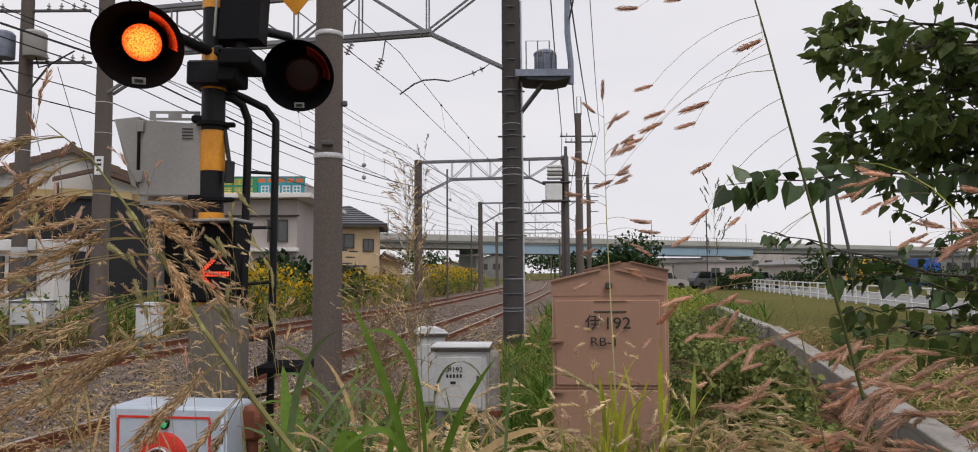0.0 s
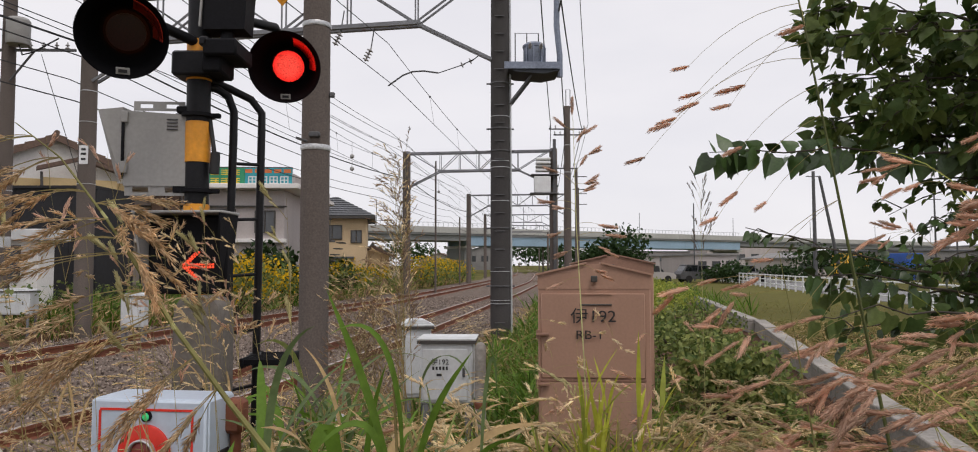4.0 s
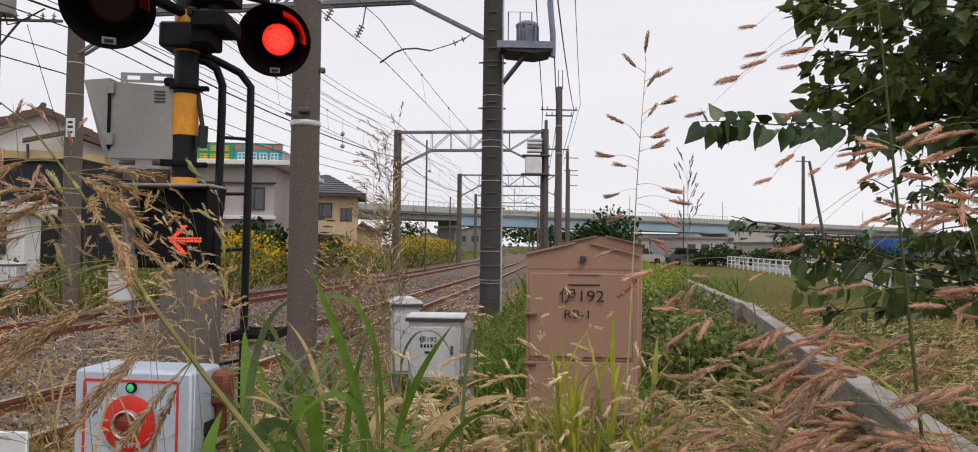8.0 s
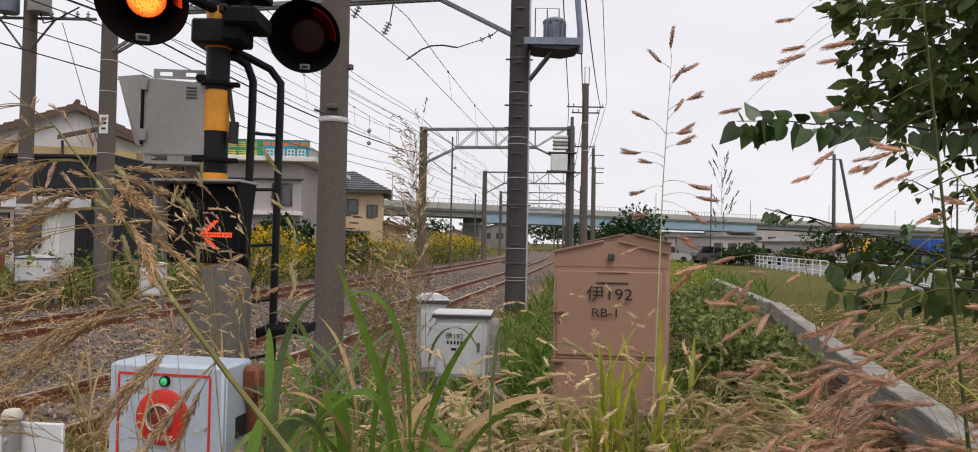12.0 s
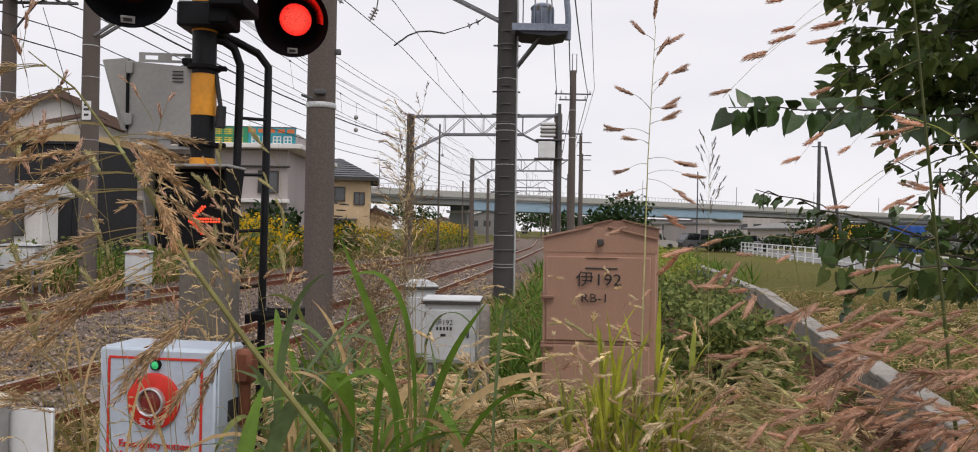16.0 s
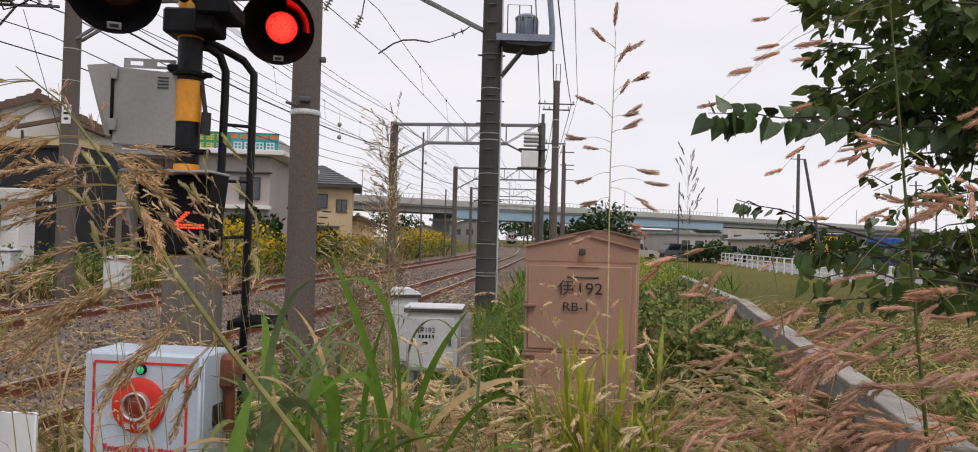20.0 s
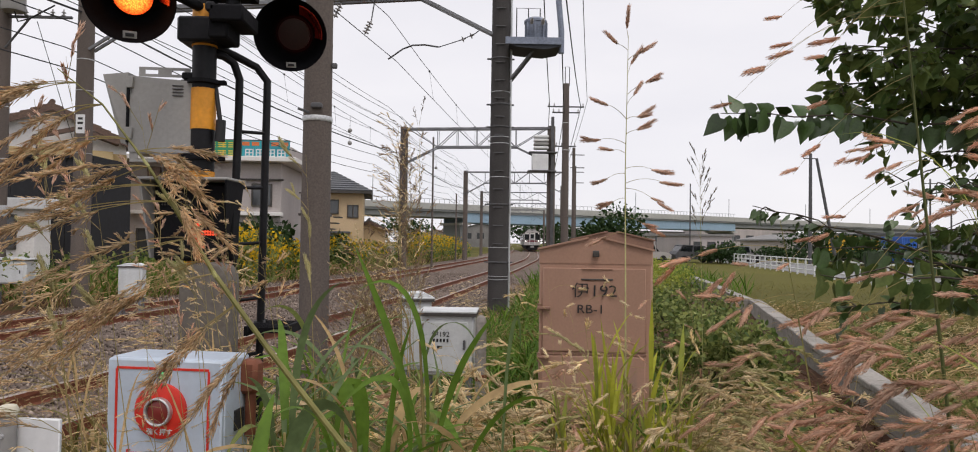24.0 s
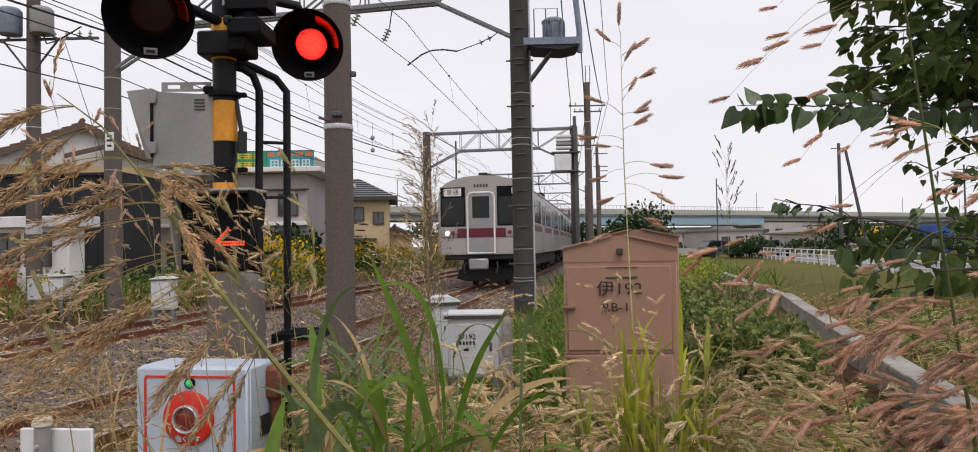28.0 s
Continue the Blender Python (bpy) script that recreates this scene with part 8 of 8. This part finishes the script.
carpet("verge_grass", "short green and straw grass on the verge", spread(900, rg, -3.6, 3.8, 0.8, 9, 0.9, lambda x, y: off_path(x, y) or before(x, y)), B2, G_STRAW, rg, 0.12, 0.36)
carpet("verge_grass", "green grass on the verge", spread(5200, rg, -1.0, 3.8, 0.9, 9, 0.9, lambda x, y: off_path(x, y) or before(x, y) or noise.noise((x, y, 3)) < 0.02), B1, G_GREEN, rg, 0.12, 0.4)
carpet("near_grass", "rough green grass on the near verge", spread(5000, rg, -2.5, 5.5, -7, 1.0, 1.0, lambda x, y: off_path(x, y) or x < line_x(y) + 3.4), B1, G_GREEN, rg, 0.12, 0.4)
carpet("near_straw", "dry grass on the near verge", spread(4000, rg, -2.5, 5.5, -7, 1.0, 1.0, lambda x, y: off_path(x, y) or x < line_x(y) + 3.4), B2, G_STRAW, rg, 0.12, 0.4)
carpet("mid_grass", "tangled green and dry grass about the boxes", spread(2200, rg, -0.1, 1.3, 4.6, 8.5, 0.9), B1, G_GREEN, rg, 0.25, 0.65)
carpet("mid_lime", "yellow-green grass about the boxes", spread(1200, rg, -0.1, 1.3, 4.6, 8.5, 0.9), B2, G_FIELD, rg, 0.3, 0.7)
carpet("mid_straw", "dry grass about the boxes", spread(420, rg, -0.9, 2.2, 1.9, 5.5, 0.9), B2, G_STRAW, rg, 0.25, 0.7)
carpet("field_grass", "rough field grass beyond the low wall", spread(14000, rg, 2.4, 18, 2, 28, 1.2, beyond), B4, G_FIELD, rg, 0.08, 0.24)
carpet("wall_grass", "tangled green grass along the low wall", spread(4200, rg, 2.6, 6.0, 2.5, 12, 1.0, lambda x, y: beyond(x, y) or x > wall_x(y) + 1.6), B1, G_GREEN, rg, 0.15, 0.36)
carpet("wall_weeds", "dark green weeds along the low wall", spread(2600, rg, 2.6, 9.0, 3.0, 14, 1.0, lambda x, y: beyond(x, y) or x > wall_x(y) + 3.0), B3, G_BUSH, rg, 0.12, 0.3)
carpet("wall_litter", "brown dry grass along the low wall", spread(2600, rg, 2.6, 9.0, 3.0, 14, 1.0, lambda x, y: beyond(x, y) or x > wall_x(y) + 3.0), B4, G_LITTER, rg, 0.15, 0.4, 0.8)
carpet("field_rough", "rough dry and green grass between the low wall and the lawn", spread(5200, rg, 2.8, 15.0, 3.0, 17, 1.0, lambda x, y: beyond(x, y) or x > wall_x(y) + 5.5 + 2 * noise.noise((x * 0.4, y * 0.4, 7))), B2, G_FIELD, rg, 0.22, 0.5)
carpet("field_straw", "dry stalks between the low wall and the lawn", spread(2600, rg, 2.8, 15.0, 3.0, 17, 1.0, lambda x, y: beyond(x, y) or x > wall_x(y) + 5.0 + 2 * noise.noise((x * 0.4, y * 0.4, 9))), B2, G_STRAW, rg, 0.2, 0.46)
carpet("wall_straw", "tangled dry grass along the low wall", spread(2600, rg, 2.6, 6.0, 2.5, 12, 1.0, lambda x, y: beyond(x, y) or x > wall_x(y) + 1.8), B2, G_STRAW, rg, 0.25, 0.65)
carpet("track_grass", "green grass between the boxes and the track", beside(3900, rg, 2.6, 4.4, 7, 26, 1.1), B1, G_GREEN, rg, 0.25, 0.7)
carpet("track_dull", "dull olive grass between the boxes and the track", beside(2600, rg, 2.6, 4.4, 7, 26, 1.1), B2, G_FIELD, rg, 0.25, 0.75)
carpet("track_straw", "dry grass between the boxes and the track", beside(2000, rg, 2.0, 4.2, 4, 26, 1.1), B2, G_STRAW, rg, 0.25, 0.65)
carpet("mast_straw", "dry tangled blades round the crossing mast", spread(420, rg, -2.6, -1.0, 3.0, 5.0, 0.9), B2, G_STRAW, rg, 0.5, 1.0, 0.5)
carpet("mast_green", "dull green blades round the crossing mast", spread(300, rg, -2.6, -1.0, 3.0, 5.2, 0.9), B1, G_FIELD, rg, 0.4, 0.95, 0.4)
carpet("bed_straw", "dry tufts growing through the ballast", beside(700, rg, 0.8, 2.2, 2.5, 9, 1.0), B2, G_STRAW, rg, 0.2, 0.55)
clear = lambda spots: [q for q in spots if not (q[0] < -7.6 and q[1] < 15.5)]
carpet("far_straw", "tall straw-coloured grass beyond the far track", clear(beside(11000, rg, -13.5, -6.9, 6, 75, 1.3)), B4, G_STRAW, rg, 0.5, 1.35)
carpet("far_weeds", "tall green weeds beyond the far track", clear(beside(11000, rg, -13.5, -7.0, 8, 80, 1.3)), B3, G_GREEN, rg, 0.4, 1.2)
carpet("far_side_grass", "grass beside the line towards the bridge", beside(5000, rg, 2.2, 9, 22, 90, 1.2), B3, G_GREEN, rg, 0.4, 0.9)

carpet("ditch_litter", "brown dry stalks and litter on the ground", spread(5600, rg, -0.8, 3.9, 1.6, 8.0, 0.9, lambda x, y: x > wall_x(y) - 0.03), B2, G_LITTER, rg, 0.15, 0.45, 1.1)
# broad-leaved weeds and creepers in the ditch
ms = []
for x, y, z in spread(8500, rg, 0.8, 3.8, 1.8, 10.0, 0.9, lambda x, y: before(x, y) or noise.noise((x * 1.3, y * 1.3, 5)) < -0.12):
    s = rg.uniform(0.03, 0.075)
    ms.append(np.array(Matrix.Translation((x, y, z + rg.uniform(0.03, 0.34) * (0.6 + noise.noise((x * 2, y * 2, 1))))) @ Euler((rg.gauss(0, 0.5), rg.gauss(0.2, 0.5), rg.uniform(0, 6.28))).to_matrix().to_4x4() @ Matrix.Scale(s, 4)))
tagged(cluster("ditch_weeds", *LEAF, ms, G_WEED, smooth=True), "low broad-leaved weeds and creepers in the ditch", "weeds", kind="stuff")
ms = []
for x, y, z in beside(5000, rg, -11, -6.4, 9, 60, 1.2):
    s = rg.uniform(0.06, 0.16)
    ms.append(np.array(Matrix.Translation((x, y, rg.uniform(0.1, 1.1))) @ Euler((rg.gauss(0, 0.7), rg.gauss(0.2, 0.6), rg.uniform(0, 6.28))).to_matrix().to_4x4() @ Matrix.Scale(s, 4)))
tagged(cluster("far_leaves", *FAR_LEAF, ms, G_WEED, smooth=True), "leafy weeds beyond the far track", "weeds", kind="stuff")


def shrub(x, y, w, h, n, rng, label, leaf, flower=None, size=0.1, name="shrub", group=""):
    """A rounded shrub of many leaves with gaps, on several stems."""
    s = thing(name, label, "shrub", Matrix.Translation((x, y, 0)), group)
    lobes = [(rng.uniform(-w, w) * 0.36, rng.uniform(-w, w) * 0.3, h * rng.uniform(0.35, 0.8), rng.uniform(0.22, 0.36) * w) for i in range(7)]
    st = Mesh()
    for lx, ly, lz, r in lobes:
        st.pipe([(lx * 0.2, ly * 0.2, -0.05), (lx * 0.5, ly * 0.5, lz * 0.5), (lx, ly, lz)], 0.03, 5, 0.01)
    tagged(part("stem", st, G_BARK, s), kind="stuff")
    for k, (material, cnt) in enumerate(((leaf, n), (flower, n))):
        if material is None:
            continue
        ms = []
        for i in range(cnt):
            lx, ly, lz, r = rng.choice(lobes)
            d = Vector((rng.gauss(0, 1), rng.gauss(0, 1), rng.gauss(0, 0.8) + (0.7 if k else 0))).normalized() * r * rng.uniform(0.55, 1.15)
            z = max(0.05, lz + d.z * min(1, h / w))
            ms.append(np.array(Matrix.Translation((lx + d.x, ly + d.y, z)) @ Euler((rng.gauss(0, 0.8), rng.gauss(0, 0.8), rng.uniform(0, 6.28))).to_matrix().to_4x4() @ Matrix.Scale(size * rng.uniform(0.6, 1.4) * (0.7 if k else 1), 4)))
        tagged(cluster("blossom" if k else "crown", *(LEAF if y < 18 else FAR_LEAF), ms, material, s), kind="stuff")
    return s


for i in range(13):
    y = 24 + i * 3.4
    px, py, _ = line_at(y, -SPACING - (2.6 if y > 45 else 4.0) - rg.uniform(0, 1.2))
    shrub(px, py, rg.uniform(2.2, 3.2), rg.uniform(1.3, 1.7) if y < 45 else rg.uniform(1.8, 2.2), 650, rg, "goldenrod clump in yellow flower beyond the far track", G_WEED, G_GOLDENROD, 0.16, "goldenrod", "goldenrod clumps")
shrub(-6.7, 19.5, 2.6, 1.7, 800, rg, "goldenrod clump in yellow flower beyond the far track", G_WEED, G_GOLDENROD, 0.13, "goldenrod", "goldenrod clumps")
shrub(-7.8, 26.6, 2.2, 1.7, 700, rg, "goldenrod clump in yellow flower beyond the far track", G_WEED, G_GOLDENROD, 0.13, "goldenrod", "goldenrod clumps")
for x, y, w, h in ((2.7, 8.8, 1.5, 0.78), (3.3, 11, 1.6, 0.9), (3.1, 14.5, 1.9, 1.1), (4.6, 18, 2.2, 1.1), (5.0, 24, 2.6, 1.2), (2.3, 6.6, 0.9, 0.7)):
    shrub(x, y, w, h, 2400, rg, "bushy yellow-green weed clump by the low wall", G_LIME if h > 0.98 else G_WEED, None, 0.055, "weed_clump", "weed clumps")
for x, y, w, h, q in ((5.1, 8.0, 1.3, 0.4, 0.05), (4.0, 5.3, 0.9, 0.5, 0.05), (6.2, 10.5, 1.4, 0.4, 0.06), (26, 60, 4, 1.5, 0.25), (31, 57, 4, 1.3, 0.25), (37, 60, 5, 1.8, 0.25), (43, 56, 5, 1.5, 0.25)):
    shrub(x, y, w, h, 800, rg, "dark leafy weeds beyond the low wall" if y < 20 else "dark shrub at the field edge", G_WEED if y < 20 else G_BUSH, None, q, "weed_clump" if y < 20 else "far_shrub", "weeds beyond the wall" if y < 20 else "far shrubs")
shrub(12.2, 61, 5.6, 4.6, 2200, rg, "dark evergreen bush beside the line", G_BUSH, None, 0.34, "evergreen_bush")
shrub(9.0, 66, 4.0, 3.2, 1200, rg, "dark evergreen bush beside the line", G_BUSH, None, 0.32, "evergreen_bush")
for x, y, w, h in ((30, 62, 5, 3.2), (33.5, 60, 5, 2.6), (-9.0, 30, 3.0, 2.3), (-7.5, 36, 3, 1.9), (20, 58, 4, 1.6), (48, 62, 5, 2.4), (24.0, 330, 26, 14), (40, 360, 34, 16), (8, 300, 20, 9), (-30, 300, 40, 11)):
    shrub(x, y, w, h, 900, rg, "dark green shrub beyond the line", G_BUSH, None, 0.28 if w < 8 else 1.3, "far_shrub", "far shrubs")

# ---- the tree beside the camera ----
heart = [(0, 0, 0), (-0.12, 0.24, 0.03), (0.06, 0.42, 0.05), (0.38, 0.4, 0.05), (0.72, 0.2, 0.0), (1.05, 0, -0.1), (0.72, -0.2, 0.0), (0.38, -0.4, 0.05), (0.06, -0.42, 0.05), (-0.12, -0.24, 0.03), (0.3, 0, -0.02), (0.65, 0, -0.05)]
heart_f = [(0, 10, 2, 1), (2, 10, 3), (10, 11, 4, 3), (11, 5, 4), (11, 6, 5), (10, 7, 6, 11), (8, 7, 10), (0, 9, 8, 10)]
G_TREEPIECE = mat("single_tree_leaf", (0.042, 0.078, 0.019), 0.35, grain=60, vary=0.2, patch=9, blotch=0.3, each=0.45, bump=0.1)
LEAF_ME = bpy.data.meshes.new("leaf")
LEAF_ME.from_pydata(heart, [], heart_f)
LEAF_ME.materials.append(G_TREEPIECE)
LEAF_ME.polygons.foreach_set("use_smooth", [True] * len(LEAF_ME.polygons))
SWAY_BOUGHS = []
TREE_AT = Vector((3.2, 3.15, 0))
# boughs: four marks each in (x, y, z) and how their leaves stand: comb (a row hung under the twig), crown or thin
BOUGHS = [((2.75, 3.1, 1.95), (1.88, 3.0, 1.985), (1.4, 2.98, 2.01), (1.0, 2.95, 1.985), "comb"),
          ((2.75, 3.1, 1.25), (2.0, 3.0, 1.36), (1.65, 2.96, 1.45), (1.38, 2.95, 1.43), "comb"),
          ((2.7, 3.1, 1.35), (1.8, 2.95, 1.44), (1.45, 2.9, 1.52), (1.1, 2.88, 1.62), "thin"),
          ((2.75, 3.1, 1.2), (2.1, 3.0, 1.26), (1.8, 2.95, 1.24), (1.5, 2.95, 1.22), "thin"),
          ((2.8, 3.1, 1.6), (2.3, 3.0, 1.74), (2.1, 2.95, 1.75), (1.9, 2.95, 1.7), "thin"),
          ((2.8, 3.1, 1.45), (2.3, 3.05, 1.55), (2.05, 3.0, 1.55), (1.85, 3.0, 1.49), "thin"),
          ((2.9, 3.2, 1.3), (2.4, 3.1, 1.38), (2.2, 3.1, 1.32), (2.05, 3.1, 1.22), "crown")]
for tip in ((1.46, 2.5), (1.5, 2.64), (1.58, 2.33), (1.6, 2.2), (1.56, 2.12), (1.66, 2.04), (1.66, 2.4), (1.74, 2.16), (1.8, 2.58), (1.82, 2.3), (1.9, 2.04), (1.98, 2.44), (2.05, 2.2), (2.1, 2.6), (2.16, 2.02), (2.2, 2.36), (1.6, 2.75), (1.9, 2.8), (2.15, 1.98), (2.3, 2.5)):
    BOUGHS.append(((2.85, 3.1, tip[1] * 0.55 + 0.9), ((tip[0] + 2.85) / 2 + 0.1, 3.1, tip[1] + 0.06), (tip[0] + 0.25, 3.05, tip[1] + 0.08), (tip[0], 3.0, tip[1]), "crown"))

for tip in ((2.1, 1.86), (2.14, 1.68), (2.2, 1.52), (2.3, 1.75), (2.26, 1.4), (2.0, 1.56)):
    BOUGHS.append(((2.85, 3.1, tip[1] - 0.1), (2.6, 3.1, tip[1] + 0.02), (tip[0] + 0.2, 3.05, tip[1] + 0.06), (tip[0], 3.0, tip[1]), "crown"))
for tip in ((1.26, 1.34), (1.52, 1.4), (1.66, 1.27)):
    BOUGHS.append(((2.75, 3.1, tip[1] - 0.16), (2.1, 3.0, tip[1] - 0.02), (tip[0] + 0.3, 2.96, tip[1] + 0.04), (tip[0], 2.95, tip[1]), "comb"))


def tree():
    rt = random.Random(5)
    t = thing("tree", "broad-leaved tree with dark drooping heart-shaped leaves", "tree", Matrix.Translation(TREE_AT))
    b = Mesh()
    b.pipe([(0.1, 0.1, -0.1), (0.06, 0.06, 0.8), (0, 0, 1.6), (-0.05, 0, 2.2), (0.02, 0.05, 3.0), (0.1, 0.1, 3.8)], 0.075, 10, 0.03)
    part("trunk", b, G_BARK, t)
    runs = [([Vector(q) - TREE_AT for q in run[:4]], run[4]) for run in BOUGHS]
    for pts, how in runs[7:]:
        aside = rt.uniform(-0.3, 0.3)
        for q in pts[1:]:
            q.y += aside
    for i in range(12):
        a = -1.3 + 0.42 * i
        z, ez, r = rt.uniform(1.6, 2.3), rt.uniform(1.7, 2.9), rt.uniform(0.8, 1.2)
        runs.append(([Vector((0, 0, z)), Vector((r * 0.3 * math.cos(a), r * 0.3 * math.sin(a), z + 0.2)), Vector((r * 0.75 * math.cos(a), r * 0.75 * math.sin(a), ez + 0.1)), Vector((r * math.cos(a), r * math.sin(a), ez))], "crown"))
    single = 0
    for k, (run, how) in enumerate(runs):
        root = Vector((0, 0, min(3.2, max(0.9, run[0].z - 0.1))))
        pts = [q - root for q in run]
        fine = []
        for i in range(13):
            u = i / 12
            fine.append(pts[0] * (1 - u) ** 3 + pts[1] * 3 * u * (1 - u) ** 2 + pts[2] * 3 * u * u * (1 - u) + pts[3] * u ** 3)
        fine = [q + Vector((0, rt.gauss(0, 0.01), rt.gauss(0, 0.008))) if 1 < i < 12 else q for i, q in enumerate(fine)]
        b = Mesh()
        b.pipe([Vector((0, 0, 0))] + fine, 0.012 if how == "crown" else 0.008, 7, 0.0016)
        lines = []
        if how != "comb":
            for i in range(11 if how == "crown" else 6):
                u = rt.uniform(0.15, 1.0)
                p = fine[int(u * 12)]
                l = rt.uniform(0.14, 0.34) * (1.25 - 0.6 * u) if how == "crown" else rt.uniform(0.08, 0.16)
                d = Vector((-0.55 + rt.gauss(0, 0.5), rt.gauss(0, 0.6), rt.gauss(0.05, 0.5))).normalized()
                q = [p, p + d * l * 0.6, p + d * l + Vector((0, 0, -0.03))]
                b.pipe(q, 0.004, 5, 0.0012)
                lines.append((q, 9 if how == "crown" else 6, 0.2))
        limb = part("limb", b, G_BARK, t, m=Matrix.Translation(root))
        SWAY_BOUGHS.append((limb, root, k))
        lines.append((fine, 44 if k == 0 else {"comb": 30, "thin": 24, "crown": 20}[how], 0.2))
        ms = []
        for ln, cnt, lo in lines:
            for i in range(cnt):
                u = lo + (1 - lo) * (i + rt.random() * 0.5) / cnt
                g = u * (len(ln) - 1)
                a = int(min(g, len(ln) - 2))
                p = ln[a].lerp(ln[a + 1], g - a)
                if how == "comb" and ln is fine:
                    # leaves in two rows: small ones raised, large ones hung below
                    up = i % 3 == 0
                    out = Vector((rt.gauss(-0.75, 0.25), rt.gauss(0, 0.35), rt.gauss(0.35, 0.2))) if up else Vector((rt.gauss(-0.35, 0.3), rt.gauss(0, 0.3), rt.gauss(-0.9, 0.2)))
                    s = (rt.uniform(0.06, 0.08) if up else rt.uniform(0.085, 0.12)) * (1 if k == 0 else 0.72)
                else:
                    out = Vector((rt.gauss(-0.5, 0.5), rt.gauss(0, 0.5), rt.gauss(-0.5, 0.5)))
                    s = rt.uniform(0.045, 0.088) if how == "crown" else rt.uniform(0.045, 0.07)
                if how != "comb" and k > 0:
                    s *= 0.87 if run[3].z > 1.9 else 0.72
                out.normalize()
                m = Matrix.Translation(p + out * 0.025) @ turn_to(out) @ Matrix.Rotation(rt.gauss(0.0, 0.9) if how != "comb" else rt.choice((1.2, 1.5, 1.8)) + rt.gauss(0, 0.35), 4, "X") @ Matrix.Scale(s, 4)
                if k < 14 and single < 290:
                    lf = new("leaf", LEAF_ME)
                    lf.parent = limb
                    lf.matrix_basis = m
                    single += 1
                else:
                    ms.append(np.array(m))
        if ms:
            cluster("foliage", heart, heart_f, ms, G_TREELEAF, limb, True)
    return t


tree()


def sway_rows(m, most, phase, pace):
    rows = []
    for k in range(0, 57):
        t = k * 0.5
        a = most * (0.55 * math.sin(2.1 * pace * t + phase) + 0.35 * math.sin(4.3 * pace * t + 2.3 * phase) + 0.3 * math.sin(0.5 * t + 0.3))
        c = most * 0.4 * math.sin(1.7 * pace * t + 1.7 * phase)
        rows.append((t, m @ Matrix.Rotation(radians(a), 4, "Y") @ Matrix.Rotation(radians(c), 4, "X")))
    return rows


def open_head_rows(m):
    """The tall head bends with the wind over the whole time: degrees aside and away from the camera."""
    lean = ((0, -0.2, 6.6), (1, -0.5, 8.0), (2, -1.1, 7.4), (3, -1.9, 10.5), (5.5, 1.4, 7.8), (6, 0.8, 5.9), (7, 3.6, 4.5), (8, 3.6, 2.2), (9, 3.5, 8.8), (10, 4.1, 3.6), (11, 3.6, 6.0), (12, 2.9, 2.7), (14.5, 1.8, 1.8), (15, 1.9, 0.3), (16, 1.8, 1.0), (17, 1.3, 0.0), (18, 0.7, 0.8), (19, 0.0, -0.6), (20, 0.1, -0.8), (21, 0.4, -0.3), (23.5, 0.3, -1.0), (24, -0.1, -0.3), (25, -1.2, -0.8), (26, -1.3, 0.4), (27, -1.5, -1.2), (28, -1.0, 0.2))
    return [(t, m @ Matrix.Rotation(radians(a), 4, "Y") @ Matrix.Rotation(radians(-b), 4, "X")) for t, a, b in lean]


def side_stem_rows(m):
    lean = ((0, -6.2), (1, -6.7), (2, -4.4), (3, -3.8), (5.5, -1.0), (7, 0.7), (8, 1.2), (9, 0.6), (10, 1.3), (12, 0.8), (14.5, 0.9), (16, 0.5), (18, 1.2), (20, 1.1), (21, 0.8), (24, 0.7), (26, 0.2), (28, 0.0))
    return [(t, m @ Matrix.Rotation(radians(a), 4, "Y")) for t, a in lean]


def limb_rows(o, k):
    rows = []
    for i in range(0, 57):
        t = i * 0.5
        lift = 0.0 if k in (1, 2, 3) else float(np.interp(t, (0, 1, 2, 3, 5.5, 7), (-4.2, -3.6, -2.8, -2.0, -1.0, 0.0)))
        a = lift + 0.5 * math.sin(1.9 * t + k) + 0.3 * math.sin(3.9 * t + 2 * k)
        rows.append((t, Matrix.Translation(o) @ Matrix.Rotation(radians(a), 4, "Y") @ Matrix.Rotation(radians(0.5 * math.sin(1.3 * t + k)), 4, "Z")))
    return rows


def motions():
    for i, c in enumerate(TRAIN):
        walk(c, train_rows(i))
    walk(FACE_L, blink(True))
    walk(FACE_R, blink(False))
    for p, most, phase, pace in SWAYING:
        walk(p, sway_rows(p.matrix_basis.copy(), most * 0.6, phase, pace))
    walk(OPEN_HEAD, open_head_rows(OPEN_HEAD.matrix_basis.copy()))
    walk(SIDE_STEM, side_stem_rows(SIDE_STEM.matrix_basis.copy()))
    for limb, o, k in SWAY_BOUGHS:
        walk(limb, limb_rows(o, k))


motions()
